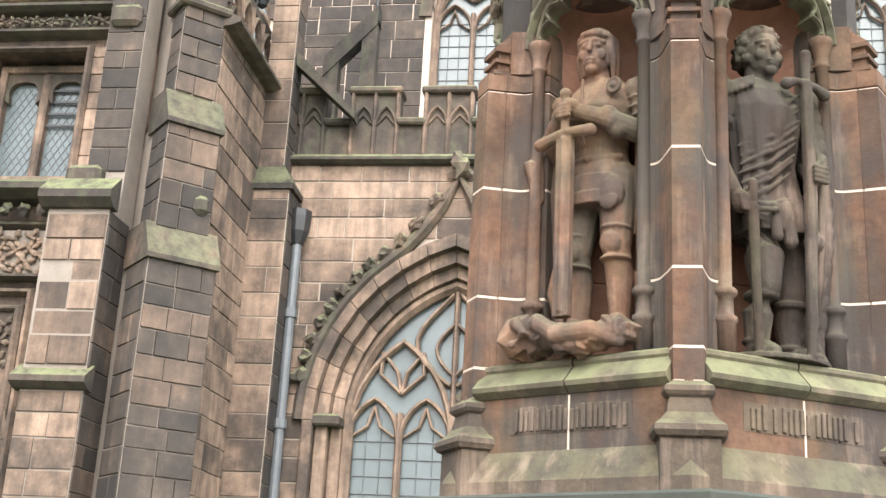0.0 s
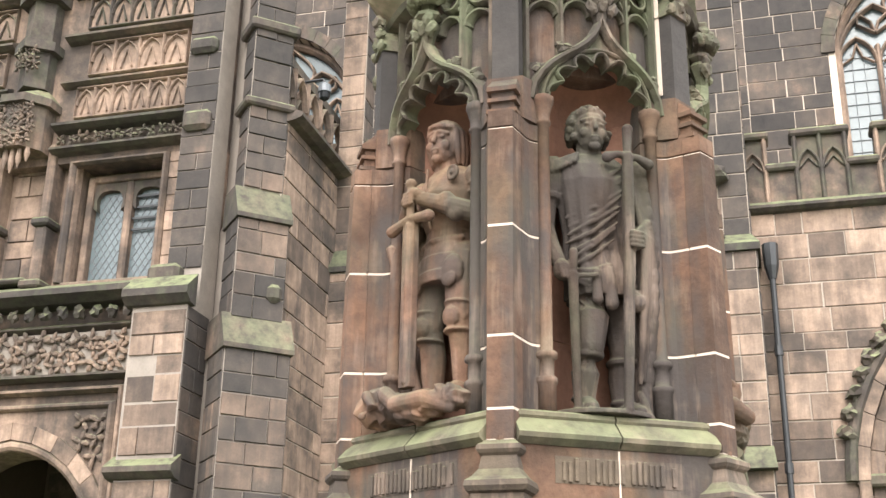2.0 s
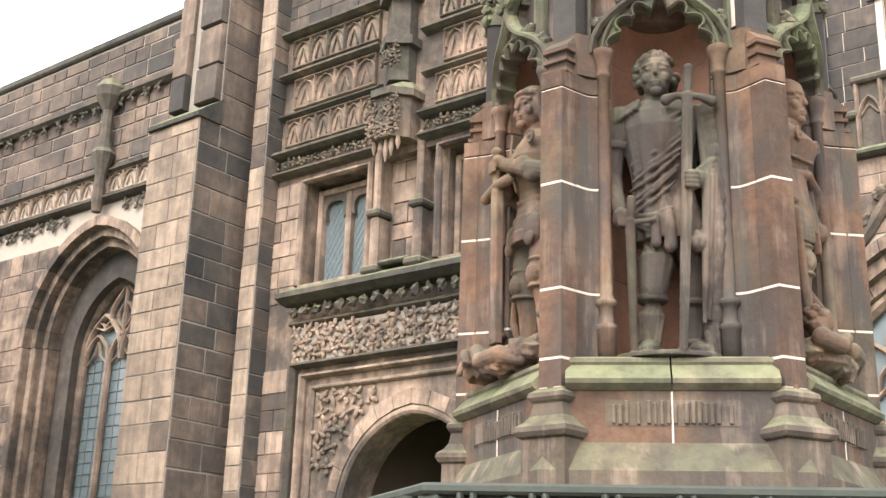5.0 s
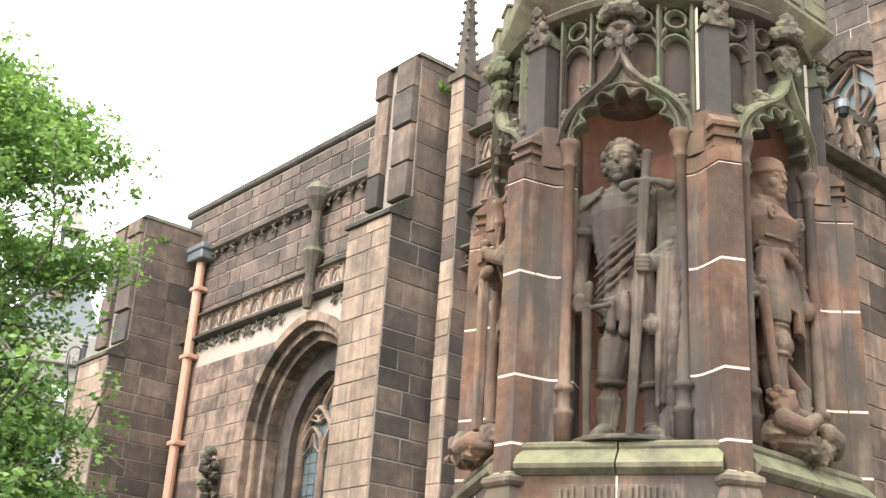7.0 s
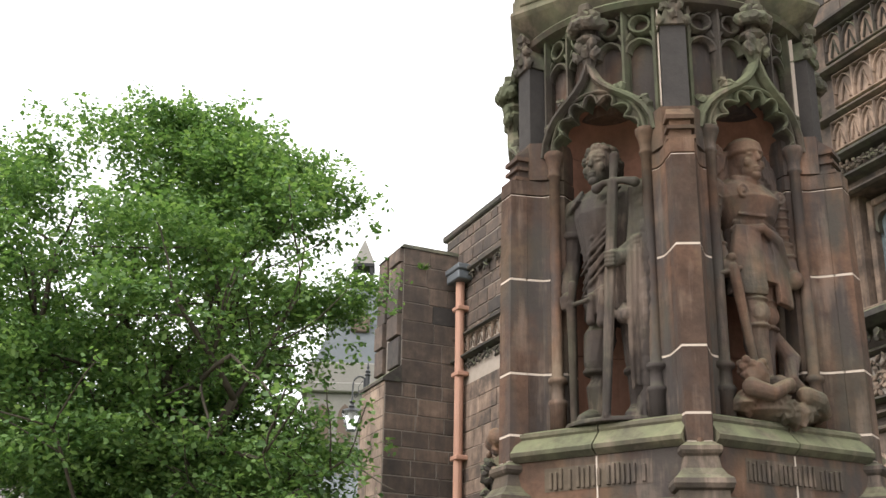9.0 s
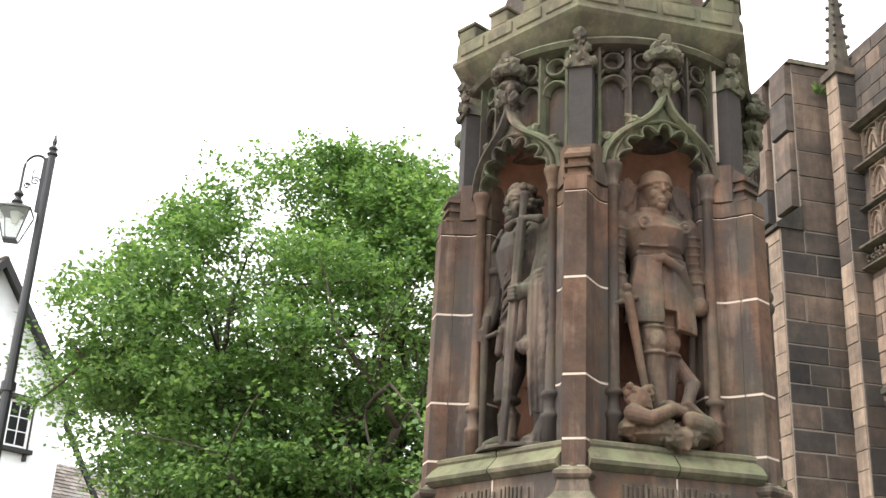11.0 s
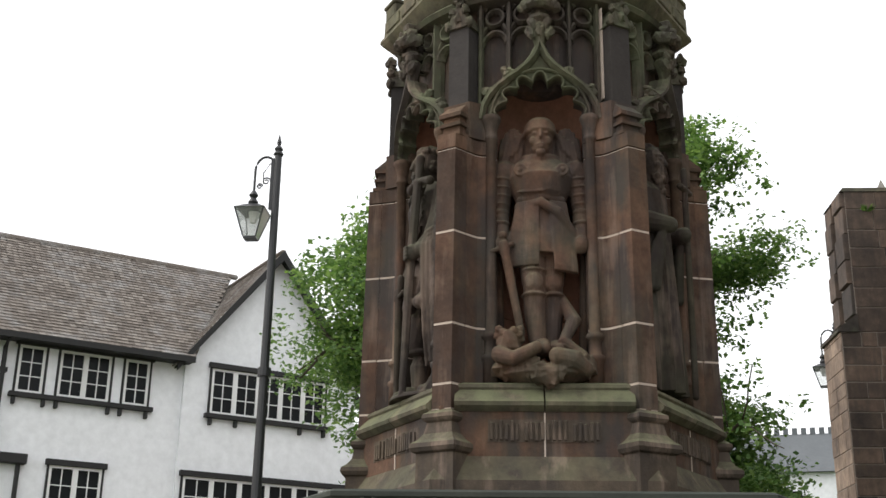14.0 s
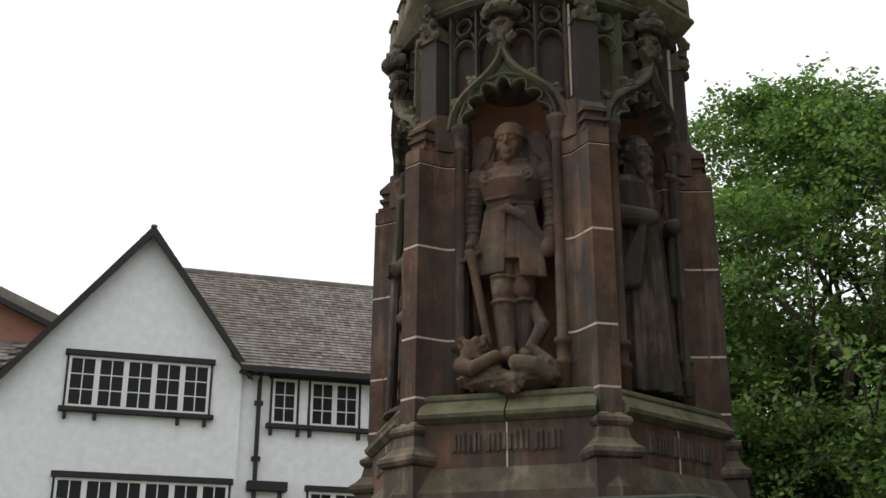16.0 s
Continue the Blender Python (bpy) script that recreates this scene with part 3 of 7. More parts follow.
# central niche with a carved canopy, pilasters beside it
for x0, x1 in ((-9.58, -9.40), (-8.72, -8.54)):
    part("pilaster", boxes((x0, x1, -0.10, 0.25, 6.74, 7.62), (x0 + 0.02, x1 - 0.02, -0.08, 0.25, 7.72, 8.9), bevel=0.03), carved_pink, porch)
stones(porch, -9.34, -8.78, 6.9, 8.7, 0.2, 0.3, 0.4, 0.02, ashlar_pink, seed=22)
for x0, x1, z0, z1, d in ((-9.63, -9.35, 7.62, 7.74, -0.16), (-8.77, -8.49, 7.62, 7.74, -0.16), (-9.66, -9.32, 6.68, 6.80, -0.2), (-8.80, -8.46, 6.68, 6.80, -0.2), (-9.36, -8.76, 6.78, 6.86, -0.14)):
    part("corbel", boxes((x0, x1, d, 0.2, z0, z1), bevel=0.03), carved_dark, porch)
can = bmesh.new()
prism([(-9.42, 0.1), (-9.42, -0.25), (-9.22, -0.5), (-8.9, -0.5), (-8.7, -0.25), (-8.7, 0.1)], 8.72, 9.4, can)
prism([(-9.5, 0.1), (-9.5, -0.28), (-9.25, -0.58), (-8.87, -0.58), (-8.62, -0.28), (-8.62, 0.1)], 9.4, 9.52, can)
prism([(-9.5, 0.1), (-9.5, -0.28), (-9.25, -0.58), (-8.87, -0.58), (-8.62, -0.28), (-8.62, 0.1)], 9.52, 9.75, can, [(-9.3, 0.1), (-9.3, -0.1), (-9.2, -0.2), (-8.92, -0.2), (-8.82, -0.1), (-8.82, 0.1)])
part("niche_canopy", can, carved_dark, porch)
foliage_panel(porch, -9.4, -8.72, 8.74, 9.4, -0.47, carved_pink, 0.12, 0.07, 12, "canopy_carving")
drop = bmesh.new()
for i, x in enumerate((-9.3, -9.17, -9.06, -8.95, -8.82)):
    turned([(0.01, 8.5 - 0.08 * (2 - abs(2 - i))), (0.045, 8.62 - 0.06 * (2 - abs(2 - i))), (0.03, 8.72)], 8, drop, (x, -0.38))
part("pendant", drop, carved_pink, porch)
shaft = bmesh.new()
prism([(-9.3, 0.1), (-9.3, -0.2), (-9.06, -0.38), (-8.82, -0.2), (-8.82, 0.1)], 9.75, 11.2, shaft)
prism([(-9.4, 0.1), (-9.4, -0.25), (-9.06, -0.5), (-8.72, -0.25), (-8.72, 0.1)], 10.35, 10.5, shaft)
prism([(-9.42, 0.1), (-9.42, -0.28), (-9.06, -0.55), (-8.7, -0.28), (-8.7, 0.1)], 11.2, 11.5, shaft)
part("corbelled_shaft", shaft, carved_dark, porch)
foliage_panel(porch, -9.25, -8.87, 10.0, 10.35, -0.36, carved_dark, 0.11, 0.07, 14, "shaft_carving")

# strings and bands of blind tracery above the windows
for x0, x1 in ((-11.9, -9.5), (-8.62, -6.5)):
    string_course(porch, x0, x1, 8.72, 0.14, 0.2, carved_dark)
    foliage_panel(porch, x0 + 0.05, x1 - 0.05, 8.86, 9.02, -0.06, carved_dark, 0.14, 0.07, 16, "carved_band")
    string_course(porch, x0, x1, 9.08, 0.18, 0.22, carved_dark)
    blind_panel(porch, x0 + 0.25, x1 - 0.1, 9.3, 9.78, -0.01, 6, carved_pink, 0.06, carved_pink)
    string_course(porch, x0, x1, 9.82, 0.12, 0.14, carved_dark)
    blind_panel(porch, x0 + 0.4, x1 - 0.15, 9.98, 10.52, -0.01, 4, carved_pink, 0.07, carved_pink)
    string_course(porch, x0, x1, 10.56, 0.16, 0.2, carved_dark)
    blind_panel(porch, x0 + 0.3, x1 - 0.1, 10.78, 11.3, -0.01, 5, carved_dark, 0.07, carved_pink)
    string_course(porch, x0, x1, 11.36, 0.18, 0.22, carved_dark)
    stones(porch, x0, x1, 11.55, 13.0, 0, 0.28, 0.5, 0.02, ashlar_dark, seed=30 + int(x1))

# slender pilaster with a pinnacle at the porch's far end
west_pil = part("pinnacle_shaft", boxes((-12.15, -11.8, -0.35, 0.2, 0, 12.6)), dark_mortar, porch)
# pale front and dark side carry light and shade in the stone colours
stones(west_pil, -12.15, -11.8, 0, 12.6, -0.35, 0.36, 0.5, 0.02, ashlar_lit_front, seed=41)
stones(west_pil, -0.55, 0.0, 0, 12.6, 0, 0.36, 0.5, 0.02, ashlar_dark, seed=42, m=pose(-11.8, 0.2, 0, 0, 0, 90))
spire = prism([(-12.12, -0.32), (-11.83, -0.32), (-11.83, -0.03), (-12.12, -0.03)], 12.6, 15.2, None, [(-11.99, -0.19), (-11.96, -0.19), (-11.96, -0.16), (-11.99, -0.16)])
rng = random.Random(5)
for i in range(10):
    z = 12.9 + i * 0.23
    w = 0.16 * (1 - (z - 12.6) / 2.9)
    for sx, sy in ((-1, -1), (1, -1), (1, 1), (-1, 1)):
        blob(spire, (-11.975 + sx * w, -0.175 + sy * w, z), (0.045, 0.045, 0.05), (0, 0, 0), 0.6, 1)
box(spire, -12.22, -11.73, -0.42, 0.06, 12.5, 12.64)
part("pinnacle", spire, carved_dark, porch)

# the corner buttresses of the porch
but_a = part("buttress", boxes((-6.72, -5.95, -0.6, 0.1, 0, 6.2), (-6.45, -5.95, -0.32, 0.1, 6.2, 13.0)), dark_mortar, porch)
stones(but_a, -6.72, -5.95, 0, 3.9, -0.6, 0.3, 0.42, 0.02, ashlar_pink, seed=51)
stones(but_a, -6.70, -5.95, 4.2, 6.05, -0.56, 0.3, 0.42, 0.06, ashlar_pink, seed=52)
# side in darker stone: part soot, part shade put into the colour
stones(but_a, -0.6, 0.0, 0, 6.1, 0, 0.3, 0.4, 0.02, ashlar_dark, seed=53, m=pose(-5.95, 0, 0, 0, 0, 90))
stones(but_a, -6.45, -5.95, 6.7, 13.0, -0.32, 0.27, 0.4, 0.02, ashlar_dark, seed=54)
for z, d, h in ((3.92, 0.14, 0.3), (6.12, 0.16, 0.42)):
    string_course(but_a, -6.80, -5.88, z, h, d + 0.1, carved_dark, -0.52, "weathering")
part("carved_boss", boxes((-6.66, -6.2, -0.5, -0.2, 6.42, 6.75), (-6.42, -6.0, -0.44, -0.2, 8.7, 9.0), (-6.42, -6.0, -0.44, -0.2, 9.9, 10.15), bevel=0.06), carved_dark, but_a)
diag = thing("corner_buttress", "blackened stepped corner buttress of the church porch", "buttress", pose(-5.42, 13.30, 0, 0, 0, 42))
d_bm = boxes((-0.42, 0.42, -0.55, 0.6, 0, 5.6), (-0.34, 0.34, -0.4, 0.6, 5.6, 7.4), (-0.27, 0.27, -0.26, 0.6, 7.4, 13.0))
d_core = part("core", d_bm, dark_mortar, diag)
for x0, x1, y, z0, z1, mm in ((-0.42, 0.42, -0.55, 0, 5.5, ashlar_dark), (-0.34, 0.34, -0.4, 5.95, 7.3, ashlar_dark), (-0.27, 0.27, -0.26, 7.8, 13.0, ashlar_dark)):
    stones(d_core, x0, x1, z0, z1, y, 0.29, 0.36, 0.03, mm, seed=int(z0 * 7) + 60)
    stones(d_core, y, 0.1, z0, z1, 0, 0.29, 0.36, 0.02, ashlar_dark, seed=int(z0 * 7) + 61, m=pose(x1, 0, 0, 0, 0, 90))
    stones(d_core, -0.1, -y, z0, z1, 0, 0.29, 0.36, 0.02, ashlar_dark, seed=int(z0 * 7) + 62, m=pose(x0, 0, 0, 0, 0, -90))
for z, half, y0, y1 in ((5.5, 0.46, -0.62, -0.4), (7.3, 0.38, -0.47, -0.26)):
    wb = bmesh.new()
    plate([(y0, z), (y0, z + 0.06), (y1, z + 0.5), (0.2, z + 0.5), (0.2, z)], -half, half, wb)
    for v in wb.verts:
        v.co = Vector((v.co.y, v.co.x, v.co.z))
    part("weathering", wb, carved_dark, diag)
for z0, z1 in ((9.0, 9.12), (10.2, 10.36)):
    part("carved_band", boxes((-0.36, 0.36, -0.36, 0.2, z0, z1), bevel=0.03), carved_dark, diag)
part("gargoyle", boxes((0.1, 0.3, -0.5, 0.0, 6.2, 6.45), bevel=0.06), carved_dark, diag)

# east flank of the porch
flank = part("flank_wall", boxes((-0.0, 2.5, 0.0, 0.55, 0, 8.9)), mortar, porch, "", pose(-5.05, 0, 0, 0, 0, 90))
stones(flank, 0.05, 2.45, 0, 8.9, 0, 0.34, 0.7, 0.022, ashlar_pink, seed=71, single=260)
string_course(flank, 0, 2.5, 8.9, 0.22, 0.24, carved_dark)
part("pierced_parapet", boxes((0, 2.5, 0.15, 0.25, 10.0, 10.14), (0, 2.5, 0.15, 0.25, 9.12, 9.2)), carved_dark, flank)
tb = bmesh.new()
for i in range(5):
    bar([(x, z) for x, z in pointed(0.25 + i * 0.5, 0.23, 9.5, 9.95, 5)], 0.03, 0.1, tb)
    bar([(0.02 + i * 0.5, 9.15), (0.02 + i * 0.5, 10.0)], 0.035, 0.1, tb)
    bar([(0.02 + i * 0.5, 9.2), (0.25 + i * 0.5, 9.6), (0.48 + i * 0.5, 9.2)], 0.025, 0.08, tb)
for v in tb.verts:
    v.co.y += 0.2
part("parapet_tracery", tb, carved_pink, flank)
# stair-turret buttress in the angle
angle_b = part("buttress", boxes((-5.05, -4.5, 1.9, 2.5, 0, 7.4), (-5.05, -4.66, 2.05, 2.5, 7.4, 12.5)), mortar, porch)
stones(angle_b, -5.05, -4.5, 0, 7.3, 1.9, 0.36, 0.5, 0.02, ashlar_pink, seed=81)
stones(angle_b, -5.05, -4.66, 7.7, 12.5, 2.05, 0.34, 0.4, 0.02, ashlar_pink, seed=82)
# darker stone on the side stands for soot and for its shade
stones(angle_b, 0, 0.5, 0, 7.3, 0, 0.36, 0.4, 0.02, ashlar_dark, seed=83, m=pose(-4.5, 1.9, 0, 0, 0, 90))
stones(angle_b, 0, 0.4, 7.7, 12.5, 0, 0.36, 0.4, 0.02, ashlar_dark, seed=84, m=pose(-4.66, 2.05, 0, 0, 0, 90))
wb = prism([(-5.08, 1.84), (-4.44, 1.84), (-4.44, 2.5), (-5.08, 2.5)], 7.32, 7.4)
prism([(-5.08, 1.84), (-4.44, 1.84), (-4.44, 2.5), (-5.08, 2.5)], 7.4, 7.75, wb, [(-5.06, 2.05), (-4.66, 2.05), (-4.66, 2.5), (-5.06, 2.5)])
part("weathering", wb, carved_dark, angle_b)
part("sloping_coping", plate([(-4.66, 9.4), (-3.7, 8.5), (-3.7, 8.62), (-4.66, 9.62)], 2.1, 2.4), carved_dark, porch)

# rain pipe and head beside the porch
pipe = thing("rainwater_pipe", "grey lead rainwater pipe with hopper head on the church wall", "drainpipe", pose(-4.42, 15.52, 0))
part("downpipe", tube([(0, 0, 0), (0, 0, 6.7)], 0.07, 10), lead_grey, pipe)
part("hopper", turned([(0.09, 6.62), (0.16, 6.8), (0.18, 7.02), (0.18, 7.12)], 8), iron_black, pipe)
part("pipe_collar", turned([(0.095, 5.55), (0.095, 5.68)], 10), lead_grey, pipe)
part("pipe_collar", turned([(0.095, 4.0), (0.095, 4.13)], 10), lead_grey, pipe)

# security camera on a bracket at the porch parapet
cctv = thing("security_camera", "white and black dome security camera on a bracket", "camera", pose(-4.78, 13.9, 9.55))
part("bracket", tube([(-0.3, 0, 0.28), (0.0, -0.05, 0.26), (0.03, -0.05, 0.16)], 0.02, 6), iron_black, cctv)
part("hood", turned([(0.02, 0.2), (0.09, 0.16), (0.1, 0.04)], 12, None, (0.03, -0.05)), lead_grey, cctv)
part("dome", turned([(0.085, 0.04), (0.07, -0.05), (0.02, -0.09)], 12, None, (0.03, -0.05)), pane_glass, cctv)

# ---- church aisle ----
BAY = 6.2
aisle = thing("church_aisle", "red sandstone church aisle with traceried windows and battlements", "church", pose(0, 15.7, 0))


def traceried_window(parent, cx, half, sill_z, spring, apex, y, lights=4, name="window"):
    """A large pointed window with mullions, flowing tracery and leaded panes."""
    head = pointed(cx, half, spring, apex, 12)
    win = part(name, bar([(cx - half, sill_z)] + head + [(cx + half, sill_z)], 0.09, 0.16), carved_pink, parent, "", pose(0, y, 0))
    part("pane", plate([(cx - half, sill_z)] + head + [(cx + half, sill_z)], 0.04, 0.06), leaded_glass, win)
    w = 2 * half / lights
    tr = bmesh.new()
    low = spring - 0.15
    gap = arch_gap(cx, half, spring, apex, sill_z)
    for i in range(1, lights):
        bar([(cx - half + i * w, sill_z), (cx - half + i * w, low + 0.35)], 0.05, 0.12, tr)
    for i in range(lights):
        c = cx - half + (i + 0.5) * w
        arc = pointed(c, w * 0.47, low, low + w * 0.75, 6)
        bar(arc, 0.035, 0.1, tr)
        bar([(c - w * 0.4, low + 0.02), (c - w * 0.12, low + w * 0.22), (c, low + w * 0.6)], 0.022, 0.06, tr)
        bar([(c + w * 0.4, low + 0.02), (c + w * 0.12, low + w * 0.22), (c, low + w * 0.6)], 0.022, 0.06, tr)
    # two sub-arches and leaf-shaped mouchettes between them
    for s in (-1, 1):
        c = cx + s * half / 2
        bar(pointed(c, half / 2 - 0.02, low + 0.05, low + (apex - low) * 0.62, 8), 0.045, 0.12, tr)
        for q in (-1, 1):
            base = Vector((c, low + w * 0.85))
            tip = Vector((c + q * half * 0.2, low + (apex - low) * 0.55))
            side = Vector((q * 0.16, -0.02))
            mid = (base + tip) / 2
            bar([tuple(base), tuple(mid + side), tuple(tip)], 0.03, 0.09, tr)
            bar([tuple(base), tuple(mid - side * 0.5), tuple(tip)], 0.03, 0.09, tr)
        pts = []
        for k in range(9):
            u = k / 8
            x = cx + s * (0.05 + 0.42 * half * math.sin(math.pi * u) * (1 - 0.4 * u))
            z = low + (apex - low) * (0.34 + 0.6 * u)
            g = gap(min(z, apex - 0.02))
            pts.append((max(g[0] + 0.05, min(g[1] - 0.05, x)) if g else x, z))
        bar(pts, 0.035, 0.11, tr)
        bar([(cx + s * 0.3 * half * math.sin(math.pi * k / 8) * 0.6, low + (apex - low) * (0.4 + 0.35 * k / 8)) for k in range(9)], 0.028, 0.09, tr)
    bar([(cx, low + 0.3), (cx, apex - 0.1)], 0.04, 0.11, tr)
    part("tracery", tr, carved_pink, win)
    ld = bmesh.new()
    for i in range(lights):
        a, b = cx - half + i * w + 0.05, cx - half + (i + 1) * w - 0.05
        z = sill_z + 0.2
        while z < low + 0.2:
            bar([(a, z), (b, z)], 0.008, 0.012, ld)
            z += 0.24
        for k in (1, 2):
            x = a + (b - a) * k / 3
            bar([(x, sill_z), (x, low + w * 0.4)], 0.006, 0.01, ld)
    for v in ld.verts:
        v.co.y += 0.03
    part("leading", ld, lead_grey, win)
    return win


a_centres = (-2.15, -2.15 + BAY, -2.15 + 2 * BAY)
holes = [arch_gap(c, 2.0, 4.15, 6.86, 1.6) for c in a_centres]
for c in a_centres:
    arch = pointed(c, 1.985, 4.15, 6.82, 12)
    x0, x1 = max(c - BAY / 2, -5.0), c + BAY / 2
    w = part("wall", plate([(x0, 1.6), (arch[0][0], 1.6)] + arch + [(arch[-1][0], 1.6), (x1, 1.6), (x1, 8.0), (x0, 8.0)], 0, 0.7), mortar, aisle)
    part("wall_foot", boxes((x0, x1, 0, 0.7, 0, 1.6)), mortar, aisle)
    # dark backing in place of the unlit interior behind the glass
    part("inner_wall", boxes((x0, x1, 0.72, 0.8, 0, 8.0)), shaded_inside, aisle)
    stones(w, x0, x1, 0, 7.95, 0, 0.31, 0.62, 0.02, ashlar_pink, ashlar_pink_joined, [arch_gap(c, 2.0, 4.15, 6.86, 1.6)], 190, int(90 + c), near=(c, 6))
    for k, (hi, ho, ai, ao, pr) in enumerate(((1.5, 1.66, 6.27, 6.44, 0.0), (1.67, 1.84, 6.45, 6.64, 0.03), (1.85, 2.0, 6.65, 6.84, 0.05))):
        voussoirs(w, c, hi, ho, 4.15, ai, ao, 0.12 * (2 - k) - 0.02, pr + 0.04, 8, carved_pink)
        for s in (-1, 1):
            xa, xb = sorted((c + s * hi, c + s * ho))
            part("jamb", boxes((xa, xb, 0.12 * (2 - k) - 0.06 - pr, 0.5, 1.6, 4.15), bevel=0.02), carved_pink, w)
    for s in (-1, 1):
        part("capital", boxes((min(c + s * 1.48, c + s * 2.02), max(c + s * 1.48, c + s * 2.02), -0.1, 0.4, 4.08, 4.24), bevel=0.03), carved_dark, w)
    # crocketed ogee hood
    hood = []
    for x, z in pointed(c, 2.06, 4.15, 6.93, 14):
        k = max(0.0, 1 - abs(x - c) / 0.9)
        hood.append((x, z + 0.75 * k ** 2))
    hb = bar(hood, 0.09, 0.14)
    for i in range(2, len(hood) - 2, 1):
        x, z = hood[i]
        s = -1 if x < c else 1
        blob(hb, (x + s * 0.07, -0.1, z + 0.09), (0.11, 0.1, 0.09), (0, 30 * s, 0), 0.9, 2)
    blob(hb, (c, -0.1, 7.85), (0.16, 0.14, 0.2), (0, 0, 0), 0.8, 2)
    part("crocketed_hood", hb, carved_dark, w)
    traceried_window(w, c, 1.46, 1.6, 4.15, 6.2, 0.42)
string_course(aisle, -5.0, 13, 7.9, 0.18, 0.16, carved_dark)
x = -4.95
i = 0
while x < 13:
    merlon = part("merlon", boxes((x, x + 0.74, 0.06, 0.3, 8.08, 9.06)), carved_dark, aisle)
    part("coping", boxes((x - 0.04, x + 0.78, -0.04, 0.36, 9.06, 9.17), bevel=0.03), carved_dark, merlon)
    tr = bmesh.new()
    for c in (x + 0.2, x + 0.54):
        bar(pointed(c, 0.15, 8.55, 8.85, 5), 0.025, 0.07, tr)
        bar([(c - 0.12, 8.58), (c, 8.72), (c + 0.12, 8.58)], 0.02, 0.05, tr)
    for xx in (x + 0.03, x + 0.37, x + 0.71):
        bar([(xx, 8.08), (xx, 9.06)], 0.035, 0.08, tr)
    for v in tr.verts:
        v.co.y += 0.07
    part("merlon_tracery", tr, carved_pink if i % 3 else carved_dark, merlon)
    emb = part("embrasure", boxes((x + 0.74, x + 1.10, 0.06, 0.3, 8.08, 8.55)), carved_dark, aisle)
    part("coping", boxes((x + 0.7, x + 1.14, -0.04, 0.36, 8.55, 8.66), bevel=0.03), carved_dark, emb)
    x += 1.10
    i += 1
for bx in (0.0, BAY):
    pier = part("buttress", boxes((bx, bx + 1.03, -0.75, 0.1, 0, 7.2), (bx + 0.06, bx + 0.98, -0.35, 0.4, 7.2, 14.5)), mortar, aisle)
    stones(pier, bx, bx + 1.03, 4.5, 7.1, -0.75, 0.31, 0.5, 0.02, ashlar_pink, seed=100)
    stones(pier, bx, bx + 1.03, 0, 4.2, -0.75, 0.31, 0.5, 0.02, ashlar_pink, seed=101)
    stones(pier, bx + 0.06, bx + 0.98, 7.45, 14.5, -0.35, 0.33, 0.5, 0.02, ashlar_dark, seed=102)
    # both flanks use the dark stone, so soot and shade share one colour
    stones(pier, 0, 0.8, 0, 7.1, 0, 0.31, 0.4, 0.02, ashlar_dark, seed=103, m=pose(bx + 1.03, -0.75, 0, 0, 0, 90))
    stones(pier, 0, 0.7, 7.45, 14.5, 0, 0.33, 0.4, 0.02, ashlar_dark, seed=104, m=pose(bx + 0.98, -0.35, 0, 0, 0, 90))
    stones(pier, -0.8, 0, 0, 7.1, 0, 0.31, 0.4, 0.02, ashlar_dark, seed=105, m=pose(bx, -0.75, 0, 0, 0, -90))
    wt = prism([(bx - 0.06, -0.82), (bx + 1.09, -0.82), (bx + 1.09, 0.05), (bx - 0.06, 0.05)], 7.1, 7.2)
    prism([(bx - 0.06, -0.82), (bx + 1.09, -0.82), (bx + 1.09, 0.05), (bx - 0.06, 0.05)], 7.2, 7.5, wt, [(bx + 0.06, -0.35), (bx + 0.98, -0.35), (bx + 0.98, 0.05), (bx + 0.06, 0.05)])
    part("weathering", wt, carved_dark, pier)
    part("weathering", prism([(bx - 0.05, -0.95), (bx + 1.08, -0.95), (bx + 1.08, -0.7), (bx - 0.05, -0.7)], 4.2, 4.5, None, [(bx - 0.02, -0.76), (bx + 1.05, -0.76), (bx + 1.05, -0.7), (bx - 0.02, -0.7)]), carved_dark, pier)
    gb = bmesh.new()
    blob(gb, (bx + 0.52, -0.72, 7.45), (0.12, 0.2, 0.18), (20, 0, 0), 0.8, 2)
    blob(gb, (bx + 0.52, -0.45, 8.35), (0.24, 0.22, 0.14), (0, 0, 0), 0.4, 2)
    part("carved_boss", gb, carved_dark, pier)
    hood = bar([(bx + 0.1, 3.2), (bx + 0.14, 3.55), (bx + 0.35, 3.75), (bx + 0.52, 4.05), (bx + 0.69, 3.75), (bx + 0.9, 3.55), (bx + 0.94, 3.2)], 0.06, 0.12)
    for v in hood.verts:
        v.co.y -= 0.78
    part("niche_hood", hood, carved_dark, pier)
# rain pipe beside the buttress
pipe_e = copy_thing(pipe, pose(1.22, 15.5, 0.25) @ Matrix.Diagonal((0.6, 0.6, 1, 1)))
for piece in pipe_e.children:
    piece.data = piece.data.copy()
    piece.data.materials[0] = iron_black

